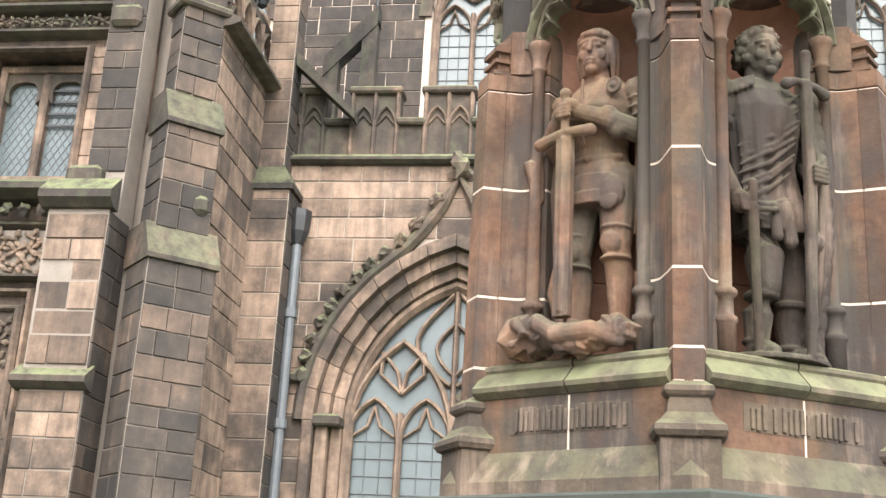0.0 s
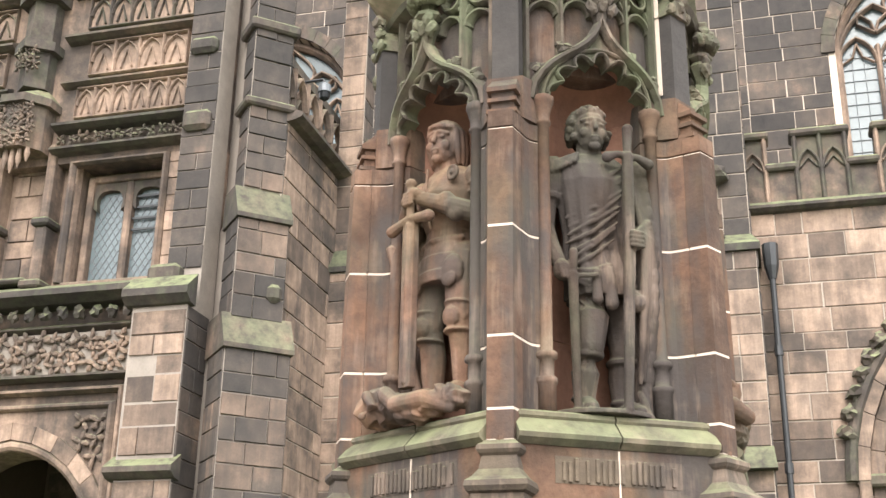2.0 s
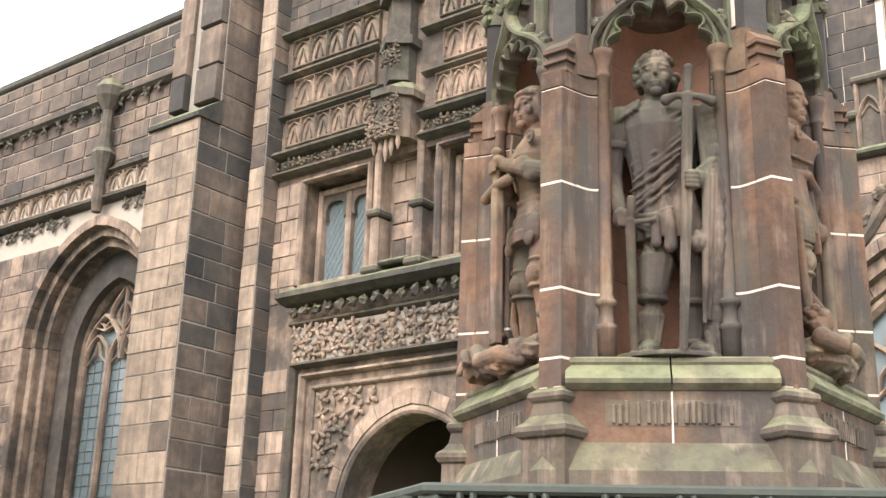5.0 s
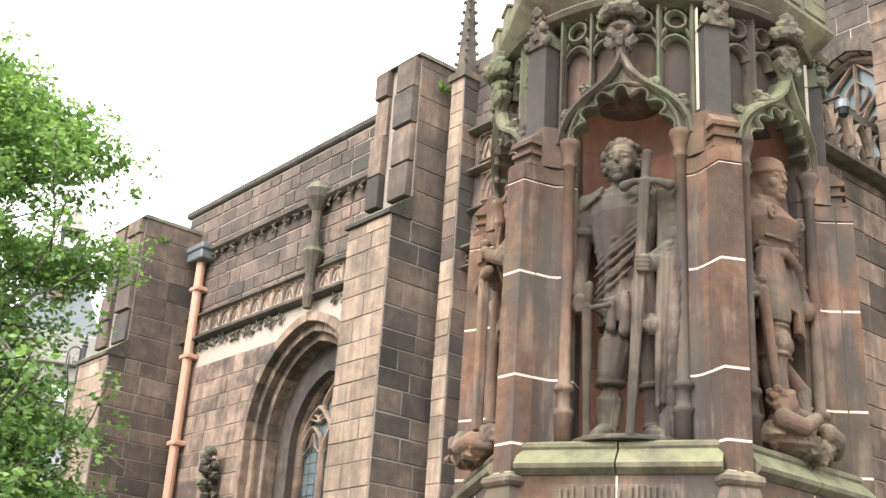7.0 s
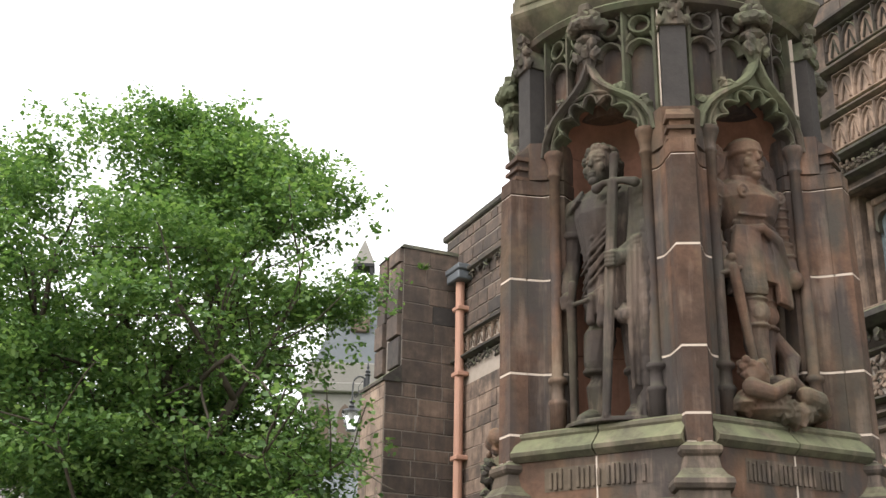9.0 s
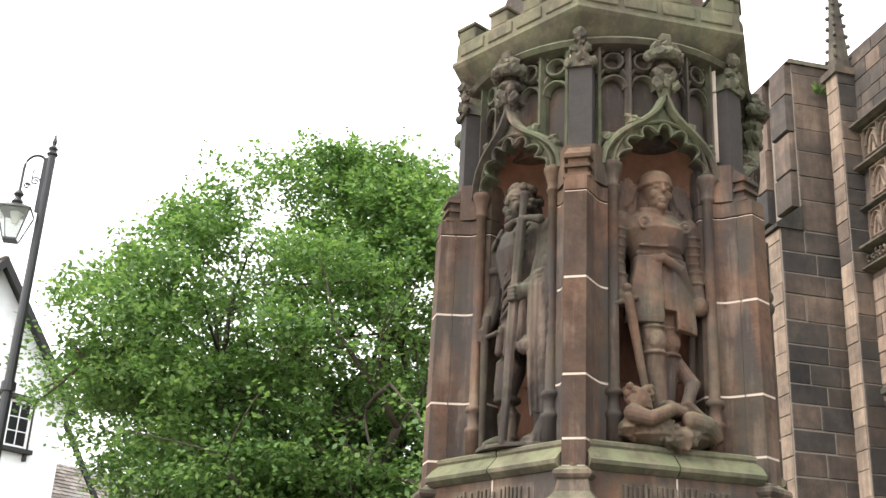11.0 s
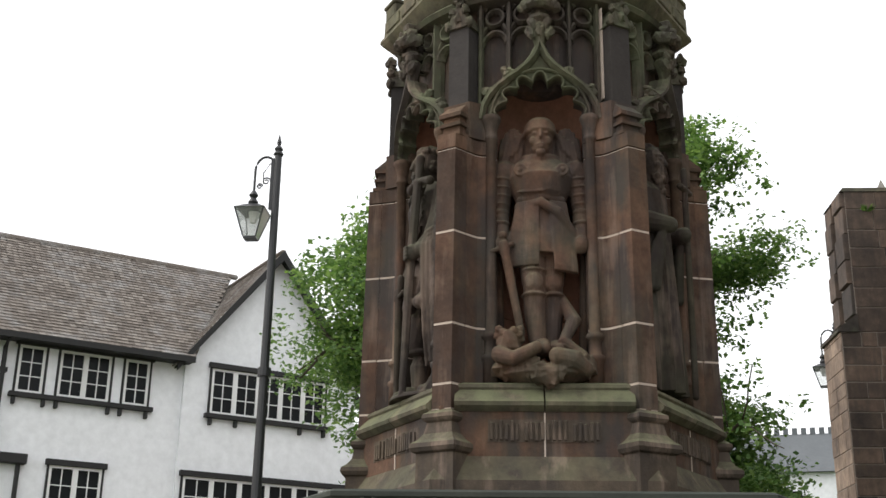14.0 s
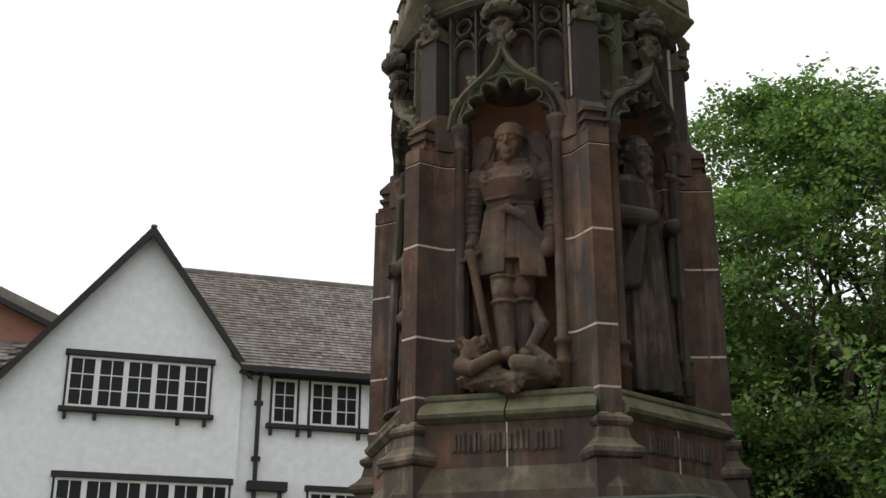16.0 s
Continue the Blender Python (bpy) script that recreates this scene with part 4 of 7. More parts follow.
# ---- clerestory behind the aisle ----
cl = thing("church_clerestory", "dark sandstone upper church wall with tall leaded windows", "church", pose(0, 20, 0))
c_centres = (-1.95 - BAY, -1.95, -1.95 + BAY, -1.95 + 2 * BAY)
for i, c in enumerate(c_centres):
    arch = pointed(c, 1.5, 12.7, 14.6, 10)
    x0, x1 = c - BAY / 2, c + BAY / 2
    w = part("wall", plate([(x0, 10.6), (arch[0][0], 10.6)] + arch + [(arch[-1][0], 10.6), (x1, 10.6), (x1, 17.5), (x0, 17.5)], 0, 0.6), pale_mortar, cl)
    part("wall_foot", boxes((x0, x1, 0, 0.6, 7.0, 10.6)), pale_mortar, cl)
    stones(w, x0, x1, 8.0, 17.4, 0, 0.34, 0.6, 0.02, ashlar_dark, ashlar_dark_joined, [arch_gap(c, 1.62, 12.7, 14.75, 10.6)], 120, 110 + i, near=(c, 12))
    voussoirs(w, c, 1.5, 1.75, 12.7, 14.6, 14.9, 0.0, 0.07, 8, carved_dark)
    traceried_window(w, c, 1.46, 10.6, 12.7, 14.5, 0.3)
    part("string", boxes((x0, x1, -0.1, 0.0, 10.35, 10.55), bevel=0.03), carved_dark, w)
part("aisle_roof", plate([(-4.2, 8.0), (-0.0, 10.3), (-0.0, 10.42), (-4.2, 8.12)], -6.0, 14), lead_grey, cl, "", pose(0, 0, 0, 0, 0, 90) @ pose(0, 0, 0))
bpy.data.objects["aisle_roof"].matrix_basis = Matrix(((0, -1, 0, 8), (1, 0, 0, 0), (0, 0, 1, 0), (0, 0, 0, 1)))
part("vent_pipe", tube([(-4.5, -0.15, 9.0), (-4.5, -0.15, 16)], 0.04, 8), iron_black, cl)
part("flying_strut", plate([(-4.92, 10.42), (-4.02, 11.4), (-4.02, 11.78), (-4.92, 10.8)], -2.15, -1.85), carved_dark, cl)
part("strut_pier", boxes((-4.92, -4.66, -2.12, -1.88, 8.0, 10.7), (-4.28, -4.02, -2.12, -1.88, 8.0, 11.5)), carved_dark, cl)
# porch room and nave end above the porch, to close the view
part("nave_wall", boxes((-13, -9.8, -3.0, 0.4, 8.0, 16.0)), ashlar_dark_joined, cl)

# ---- church west front ----
west = thing("church_west_bay", "soot-blackened sandstone church bay with deep arched window", "church", pose(0, 14.2, 0))
WC, WH = -18.1, 1.75
w_arch = pointed(WC, 2.28, 7.0, 9.55, 12)
w = part("wall", plate([(-24.6, 2.0), (w_arch[0][0], 2.0)] + w_arch + [(w_arch[-1][0], 2.0), (-12.0, 2.0), (-12.0, 13.7), (-24.6, 13.7)], 0, 0.8), mortar, west)
part("wall_foot", boxes((-24.6, -12.0, 0, 0.8, 0, 2.0)), mortar, west)
stones(w, -24.6, -12.2, 2.0, 9.2, 0, 0.42, 0.75, 0.02, ashlar_pink, ashlar_pink_joined, [arch_gap(WC, 2.3, 7.0, 9.6, 2.0)], 200, 120, near=(-20, 8))
stones(w, -24.6, -12.2, 10.45, 13.6, 0, 0.36, 0.62, 0.03, ashlar_brown, ashlar_brown_joined, (), 240, 121, near=(-18, 12), joint=0.03)
for k, (hi, ho, ai, ao, pr) in enumerate(((1.75, 1.92, 9.0, 9.17, 0.0), (1.93, 2.1, 9.18, 9.36, 0.03), (2.11, 2.3, 9.37, 9.58, 0.06))):
    voussoirs(w, WC, hi, ho, 7.0, ai, ao, 0.16 * (2 - k), pr + 0.06, 8, carved_pink)
    for s in (-1, 1):
        xa, xb = sorted((WC + s * hi, WC + s * ho))
        part("jamb", boxes((xa, xb, 0.16 * (2 - k) - 0.05 - pr, 0.6, 2.0, 7.0), bevel=0.02), carved_pink, w)
part("deep_reveal", plate([(WC - 2.4, 2.0)] + pointed(WC, 2.4, 7.0, 9.7, 12) + [(WC + 2.4, 2.0), (WC + 1.3, 2.0)] + pointed(WC, 1.3, 6.8, 8.4, 12)[::-1] + [(WC - 1.3, 2.0)], 0.6, 0.9), ashlar_dark_joined, w)
traceried_window(w, WC, 1.28, 2.0, 6.8, 8.38, 0.95, 3)
string_course(west, -24.6, -12.2, 9.0 + 0.85, 0.22, 0.22, carved_dark)
string_course(west, -24.6, -12.2, 10.5, 0.16, 0.16, carved_dark)
blind_panel(west, -24.5, -12.3, 10.06, 10.5, -0.02, 26, carved_pink, 0.06)
foliage_panel(west, -24.4, -12.4, 9.55, 9.82, -0.04, carved_dark, 0.3, 0.12, 33, "carved_band", lambda x, z: abs(x - WC) < 0.9)
string_course(west, -24.6, -12.2, 12.2, 0.26, 0.22, carved_dark)
foliage_panel(west, -23, -13, 12.05, 12.22, -0.1, carved_dark, 0.45, 0.12, 35, "carved_boss_band")
part("coping", boxes((-24.75, -12.0, -0.1, 0.9, 13.65, 13.85), bevel=0.04), carved_dark, west)
col = bmesh.new()
turned([(0.1, 9.6), (0.14, 9.9), (0.12, 10.4), (0.26, 10.9), (0.2, 11.0), (0.14, 11.2), (0.12, 11.9), (0.3, 12.2), (0.34, 12.4), (0.2, 12.6)], 10, col, (WC + 0.1, -0.22))
part("corbel_shaft", col, carved_dark, west)
# foliate finial standing at the window's side
nf = bmesh.new()
rng = random.Random(77)
for i in range(46):
    z = 4.6 + i * 0.05
    blob(nf, (-21.3 + rng.uniform(-0.28, 0.28) * (1 - i / 60), -0.25 + rng.uniform(-0.15, 0.1), z), (0.13, 0.12, 0.11), (0, 0, 0), 0.9, 1)
box(nf, -21.6, -21.0, -0.4, 0.0, 3.2, 4.7, bevel=0.05)
part("carved_niche_canopy", nf, carved_dark, west)


def big_buttress(x0, x1, y0, top, off, seed, label):
    """A deep two-stage buttress with a weathered offset and a groove up its face."""
    b = thing("great_buttress", label, "buttress", pose(0, 0, 0), "great buttresses")
    y1 = 14.3
    core = part("core", boxes((x0, x1, y0, y1, 0, off), (x0 + 0.02, x1, y0 + 0.42, y1, off, top)), dark_mortar, b)
    g = (x0 + x1) / 2 - 0.08
    # front stones paler than the side's: lit and shaded tones are painted in
    stones(core, x0, x1, 0, off - 0.1, y0, 0.4, 0.6, 0.02, ashlar_lit_front, seed=seed)
    for xa, xb, s in ((x0 + 0.02, g - 0.13, 1), (g + 0.13, x1, 2)):
        stones(core, xa, xb, off + 0.35, top, y0 + 0.42, 0.7, 0.9, 0.13, ashlar_brown, seed=seed + s)
    # browner side stones: soot plus the side's shade in the colour
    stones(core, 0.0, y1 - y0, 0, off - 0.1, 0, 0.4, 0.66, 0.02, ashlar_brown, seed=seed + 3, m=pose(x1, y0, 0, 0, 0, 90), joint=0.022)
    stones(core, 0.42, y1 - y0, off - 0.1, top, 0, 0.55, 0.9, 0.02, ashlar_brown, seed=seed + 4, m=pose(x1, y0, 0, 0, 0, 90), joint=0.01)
    wt = plate([(y0 - 0.08, off - 0.1), (y0 - 0.08, off - 0.02), (y0 + 0.44, off + 0.38), (y0 + 0.44, off - 0.1)], x0 - 0.05, x1 + 0.05)
    for v in wt.verts:
        v.co = Vector((v.co.y, v.co.x, v.co.z))
    part("weathering", wt, carved_dark, b)
    part("coping", prism([(x0, y0 + 0.3), (x1 + 0.05, y0 + 0.3), (x1 + 0.05, y1), (x0, y1)], top, top + 0.12, None, [(x0, y0 + 0.4), (x1, y0 + 0.4), (x1, y1), (x0, y1)]), carved_dark, b)
    tuft = bmesh.new()
    r2 = random.Random(seed)
    for _ in range(26):
        a, l = r2.uniform(0, 6.28), r2.uniform(0.1, 0.3)
        p = Vector((x1 + 0.03, y0 + 0.95, top - 0.55))
        q = p + Vector((0.08 + 0.1 * r2.random(), l * math.cos(a), l * abs(math.sin(a)) * 0.8))
        n = Vector((0.03, 0.0, 0.02))
        tuft.faces.new([tuft.verts.new(p), tuft.verts.new((p + q) / 2 + n), tuft.verts.new(q), tuft.verts.new((p + q) / 2 - n)])
    part("weed_tuft", tuft, leaf_green, b, recalc=False)
    return b


big_buttress(-13.75, -12.5, 12.0, 13.0, 9.75, 131, "tall sooty buttress with light-toned front and shade-toned side beside the arched church window")
big_buttress(-25.5, -23.85, 12.15, 12.95, 9.3, 141, "tall sooty end buttress with light-toned front and shade-toned side beside a copper rain pipe")
cp = thing("copper_rain_pipe", "copper-brown rain pipe with square hopper on church wall", "drainpipe", pose(-23.3, 14.0, 0))
part("downpipe", tube([(0, 0, 0), (0, 0, 12.0)], 0.12, 10), copper_pipe, cp)
part("hopper", boxes((-0.35, 0.4, -0.25, 0.2, 12.0, 12.25), (-0.4, 0.45, -0.28, 0.2, 12.25, 12.42), bevel=0.03), lead_grey, cp)
for z in (2.4, 4.9, 7.2, 9.4, 11.2):
    part("pipe_collar", boxes((-0.2, 0.2, -0.14, 0.2, z, z + 0.12), bevel=0.02), copper_pipe, cp)

# ---- memorial ----
CX, CY = 0.209, 3.908
memorial = thing("war_memorial", "six-sided red sandstone memorial with canopied niches", "memorial", pose(CX, CY, 0))
FACES = [radians(a) for a in (-120, -60, 0, 60, 120, 180)]


def six(name, bm, mat, at_pier=False, label="", smooth=False, parent=None):
    """One piece on each of the six sides (or corners), sharing its mesh."""
    bmesh.ops.recalc_face_normals(bm, faces=bm.faces)
    me = bpy.data.meshes.new(name)
    bm.to_mesh(me)
    bm.free()
    if smooth:
        me.polygons.foreach_set("use_smooth", [True] * len(me.polygons))
    me.materials.append(mat)
    return [link(name, me, parent or memorial, label, pose(0, 0, 0, 0, 0, math.degrees(a) + 90 + (30 if at_pier else 0))) for a in FACES]


def hexa(a):
    return [(a / math.cos(radians(30)) * math.cos(radians(60 * k + 30)), a / math.cos(radians(30)) * math.sin(radians(60 * k + 30))) for k in range(6)]


# stepped base, plinth and core
for a, z0, z1 in ((2.3, 0, 0.32), (1.9, 0.32, 0.64), (1.55, 0.64, 1.0)):
    part("step", prism(hexa(a), z0, z1), memorial_stone, memorial)
part("plinth", prism(hexa(0.70), 1.0, 1.955), memorial_base, memorial)
part("inscription_course", prism(hexa(0.70), 1.955, 2.045, None, hexa(0.648)), memorial_base, memorial)
part("inscription_course", prism(hexa(0.646), 2.045, 2.225), memorial_stone, memorial)
part("niche_floor", prism(hexa(0.58), 2.225, 2.312), memorial_stone, memorial)
core = part("niche_core", prism(hexa(0.30), 2.312, 3.60), niche_stone, memorial)
part("canopy_core", prism(hexa(0.47), 3.56, 4.02), memorial_stone, memorial)
part("joint_core", prism(hexa(0.6), 1.99, 2.2), pale_mortar, memorial)

# rounded niche backs in four courses, closed by a half dome
apse_z = (2.314, 2.62, 2.95, 3.23, 3.42)
for z0, z1 in zip(apse_z, apse_z[1:]):
    bm = bmesh.new()
    arc = [radians(-8 + 196 * k / 18) for k in range(19)]
    ring = [[bm.verts.new((r * math.cos(a), -0.50 + r * math.sin(a), z)) for a in arc] for r, z in ((0.176, z0 + 0.0015), (0.176, z1 - 0.0015), (0.2, z1 - 0.0015), (0.2, z0 + 0.0015))]
    for i in range(4):
        for k in range(18):
            bm.faces.new((ring[i][k], ring[i][k + 1], ring[(i + 1) % 4][k + 1], ring[(i + 1) % 4][k]))
    for k in (0, 18):
        bm.faces.new([r[k] for r in ring])
    six("niche_back", bm, niche_stone, smooth=False)
dome = bmesh.new()
arc = [radians(-8 + 196 * k / 18) for k in range(19)]
ring = [[dome.verts.new((0.176 * math.cos(e) * math.cos(a), -0.50 + 0.176 * math.cos(e) * math.sin(a), 3.42 + 0.2 * math.sin(e))) for a in arc] for e in [radians(88 * j / 7) for j in range(8)]]
for r0, r1 in zip(ring, ring[1:]):
    for k in range(18):
        dome.faces.new((r0[k], r0[k + 1], r1[k + 1], r1[k]))
six("niche_dome", dome, niche_stone, smooth=True)

COURSES = (2.212, 2.307, 2.533, 2.893, 3.234, 3.30)


def nose(k=1.0):
    return [(-0.041, -0.740 * k), (0.041, -0.740 * k), (0.056, -0.672), (-0.056, -0.672)]


def jamb(s):
    p = [(0.003, -0.671), (0.057, -0.671), (0.064, -0.640), (0.072, -0.617), (0.084, -0.602), (0.099, -0.592), (0.120, -0.545), (0.053, -0.431), (0.020, -0.371), (0.003, -0.371)]
    return p if s > 0 else [(-x, y) for x, y in p[::-1]]


for i, (z0, z1) in enumerate(zip(COURSES, COURSES[1:])):
    k0, k1 = 1 - 0.012 * (z0 - 2.3), 1 - 0.012 * (z1 - 2.3)
    six("stone", prism(nose(k0), z0 + 0.0045, z1 - 0.0045, None, nose(k1)), memorial_stone, True)
    for s in (1, -1):
        six("stone", prism(jamb(s), z0 + 0.0045, z1 - 0.0045), memorial_stone, True)
def bed(r, h):
    side = [(h, -r), (0.0535, -0.6765), (0.047, -0.676), (0.047, -0.673), (0.0555, -0.670), (0.0622, -0.640), (0.0702, -0.6155), (0.0825, -0.6003), (0.0975, -0.5903), (0.1185, -0.545), (0.05, -0.43)]
    return side[::-1] + [(-x, y) for x, y in side]


six("mortar_bed", prism(bed(0.7392, 0.040), 2.2126, 3.2325, None, bed(0.7308, 0.040)), pale_mortar, True)
# weathered caps of the piers
for foot, z0, z1, head_of in (
        ([(-0.05, -0.716), (0.05, -0.716), (0.062, -0.60), (-0.062, -0.60)], 3.2960, 3.3104, None),
        ([(-0.038, -0.698), (0.038, -0.698), (0.05, -0.60), (-0.05, -0.60)], 3.3104, 3.3400, None),
        ([(-0.048, -0.711), (0.048, -0.711), (0.06, -0.60), (-0.06, -0.60)], 3.3400, 3.3536, None),
        ([(-0.037, -0.696), (0.037, -0.696), (0.05, -0.60), (-0.05, -0.60)], 3.3536, 3.3800, None),
        ([(-0.05, -0.711), (0.05, -0.711), (0.06, -0.60), (-0.06, -0.60)], 3.3800, 3.3960, None),
        ([(-0.05, -0.711), (0.05, -0.711), (0.06, -0.60), (-0.06, -0.60)], 3.3960, 3.4480, [(-0.042, -0.655), (0.042, -0.655), (0.055, -0.60), (-0.055, -0.60)])):
    six("cap_moulding", prism(foot, z0, z1, None, head_of), memorial_stone, True)
shoulder = prism([(-0.06, -0.66), (0.06, -0.66), (0.099, -0.592), (0.120, -0.545), (0.05, -0.43), (-0.05, -0.43), (-0.120, -0.545), (-0.099, -0.592)], 3.30, 3.455)
six("stone", shoulder, memorial_stone, True)
# dark upper shafts with little gablets
pin = prism([(-0.046, -0.650), (0.046, -0.650), (0.046, -0.50), (-0.046, -0.50)], 3.44, 3.80)
six("pinnacle_shaft", pin, memorial_dark, True)
gab = bmesh.new()
plate([(-0.055, 3.80), (0.055, 3.80), (0.03, 3.86), (0.0, 3.91), (-0.03, 3.86)], -0.662, -0.55, gab)
for dx, z, r in ((0, 3.945, 0.026), (-0.03, 3.88, 0.018), (0.03, 3.88, 0.018), (0, 3.915, 0.02), (-0.048, 3.82, 0.018), (0.048, 3.82, 0.018), (0, 3.84, 0.022)):
    blob(gab, (dx, -0.655, z), (r, r, r * 1.3), (0, 0, 0), 0.7, 2)
six("pinnacle_gablet", gab, memorial_carved, True)
# moulded pier bases
base = bmesh.new()
ringz = ((1.72, 0.080, 0.782), (2.052, 0.078, 0.780), (2.058, 0.088, 0.793), (2.072, 0.095, 0.802), (2.088, 0.092, 0.798), (2.102, 0.076, 0.778), (2.125, 0.060, 0.760), (2.165, 0.052, 0.752), (2.172, 0.060, 0.761), (2.182, 0.066, 0.768), (2.196, 0.064, 0.766), (2.206, 0.05, 0.750), (2.2125, 0.0445, 0.743))
rings = [[base.verts.new(p) for p in ((-h, -r, z), (h, -r, z), (h + 0.02, -0.55, z), (-h - 0.02, -0.55, z))] for z, h, r in ringz]
for r0, r1 in zip(rings, rings[1:]):
    for j in range(4):
        base.faces.new((r0[j], r0[(j + 1) % 4], r1[(j + 1) % 4], r1[j]))
base.faces.new(rings[0][::-1]), base.faces.new(rings[-1])
six("pier_base", base, memorial_base, True)

# sloping ledges under the niches, in two stones each
prof = [(-0.58, 2.205), (-0.652, 2.205), (-0.676, 2.222), (-0.680, 2.236), (-0.672, 2.243), (-0.628, 2.288), (-0.634, 2.296), (-0.632, 2.308), (-0.618, 2.316), (-0.56, 2.316)]
for x0, x1 in ((-0.322, -0.003), (0.003, 0.322)):
    bm = bmesh.new()
    ra = [bm.verts.new((x0, *p)) for p in prof]
    rb = [bm.verts.new((x1, *p)) for p in prof]
    for i in range(len(prof)):
        j = (i + 1) % len(prof)
        bm.faces.new((ra[i], ra[j], rb[j], rb[i]))
    bm.faces.new(ra[::-1]), bm.faces.new(rb)
    six("ledge_stone", bm, memorial_ledge)
six("mortar_joint", boxes((-0.0028, 0.0028, -0.6485, -0.60, 2.0, 2.2)), pale_mortar)

# inscriptions: raised strokes on a thin ground of the same stone, too worn to read
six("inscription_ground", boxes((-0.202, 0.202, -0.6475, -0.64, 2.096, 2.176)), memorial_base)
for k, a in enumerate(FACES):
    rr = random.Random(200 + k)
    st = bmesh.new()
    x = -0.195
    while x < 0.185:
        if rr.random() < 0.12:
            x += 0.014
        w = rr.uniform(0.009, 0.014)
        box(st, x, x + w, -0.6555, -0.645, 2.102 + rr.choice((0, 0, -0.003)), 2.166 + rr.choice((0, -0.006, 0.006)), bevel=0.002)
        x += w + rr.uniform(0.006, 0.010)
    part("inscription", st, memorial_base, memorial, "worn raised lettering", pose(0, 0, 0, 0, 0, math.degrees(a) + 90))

# colonnettes at the niche sides
for s in (-1, 1):
    p = [(0.030, 2.312), (0.030, 2.408), (0.034, 2.412), (0.036, 2.420), (0.034, 2.430), (0.024, 2.436), (0.024, 2.488), (0.034, 2.494), (0.036, 2.502), (0.033, 2.512), (0.021, 2.520), (0.020, 3.295),
         (0.026, 3.30), (0.028, 3.308), (0.022, 3.316), (0.024, 3.34), (0.034, 3.375), (0.038, 3.382), (0.038, 3.40), (0.03, 3.406)]
    six("colonnette", turned(p, 10, None, (s * 0.193, -0.562)), memorial_stone, smooth=True)


# nodding canopies: cusped arch, ogee hood, blind gallery, finial
def bowed(bm, a0=0.588):
    for v in bm.verts:
        v.co.y -= a0 - 1.1 * min(abs(v.co.x), 0.25) ** 2
    return bm


ogee = [(-0.238, 3.385), (-0.228, 3.44), (-0.205, 3.485), (-0.17, 3.52), (-0.13, 3.548), (-0.09, 3.572), (-0.055, 3.6), (-0.03, 3.63), (-0.013, 3.665), (0.0, 3.70)]
ogee = ogee + [(-x, z) for x, z in ogee[-2::-1]]
inner = pointed(0, 0.188, 3.385, 3.575, 36)
cusped = []
for i, (x, z) in enumerate(inner):
    s = i / (len(inner) - 1)
    k = 0.042 * (1 - abs(math.sin(math.pi * 7 * s))) ** 1.2 if 0.04 < s < 0.96 else 0.0
    d = Vector((0 - x, 3.43 - z)).normalized()
    cusped.append((x + d.x * k, z + d.y * k))
six("cusped_arch", bowed(plate(ogee + cusped[::-1], -0.012, 0.05), 0.594), memorial_carved)
six("cusp_rib", bowed(bar([(x * 0.985, -0.014, z - 0.002) for x, z in cusped], 0.006, 0.02), 0.594), memorial_carved)
six("arch_rib", bowed(bar([(x * 1.04, -0.014, z + 0.012) for x, z in inner], 0.008, 0.014), 0.594), memorial_carved)
hb = bar([(x, -0.012, z + 0.004) for x, z in ogee], 0.016, 0.045)
rr = random.Random(9)
for x, z in ((-0.205, 3.50), (-0.125, 3.57), (0.125, 3.57), (0.205, 3.50)):
    for q in range(6):
        blob(hb, (x + rr.uniform(-0.02, 0.02), -0.03 + rr.uniform(-0.01, 0.012), z + rr.uniform(-0.015, 0.03)), (0.017, 0.017, 0.014), (0, rr.uniform(0, 90), 0), 0.7, 1)
six("ogee_hood", bowed(hb), memorial_carved)
gal = plate([(-0.25, 3.40), (-0.196, 3.40)] + pointed(0, 0.196, 3.40, 3.62, 10) + [(0.196, 3.40), (0.25, 3.40), (0.25, 3.93), (0.10, 3.93), (0.0, 3.93), (-0.10, 3.93), (-0.25, 3.93)], 0.04, 0.075)
six("gallery_ground", bowed(gal), memorial_stone)
tr = bmesh.new()
for x, h in ((-0.238, 0.014), (0.238, 0.014), (-0.122, 0.012), (0.122, 0.012)):
    zb = 3.40 if abs(x) > 0.2 else 3.56
    bar([(x, 0.04, zb), (x, 0.04, 3.93)], h, 0.06 if h > 0.013 else 0.045, tr)
for c, hw in ((-0.18, 0.05), (0.18, 0.05), (-0.065, 0.05), (0.065, 0.05)):
    bar([(x, 0.04, z) for x, z in pointed(c, hw, 3.745, 3.80, 6)], 0.010, 0.035, tr)
    bar([(c + 0.036 * math.cos(t * math.pi / 6), 0.04, 3.865 + 0.036 * math.sin(t * math.pi / 6)) for t in range(12)], 0.010, 0.035, tr, closed=True)
    for q in (-1, 1):
        bar([(c + q * 0.05, 0.04, 3.80), (c + q * 0.035, 0.04, 3.83)], 0.01, 0.03, tr)
        bar([(c + q * 0.055, 0.04, 3.93), (c + q * 0.03, 0.04, 3.905)], 0.012, 0.03, tr)
six("gallery_tracery", bowed(tr), memorial_carved)
fin = turned([(0.012, 3.66), (0.022, 3.69), (0.028, 3.72), (0.046, 3.765), (0.03, 3.785), (0.05, 3.80), (0.05, 3.812), (0.03, 3.825), (0.026, 3.86), (0.02, 3.93)], 8, None, (0, -0.03))
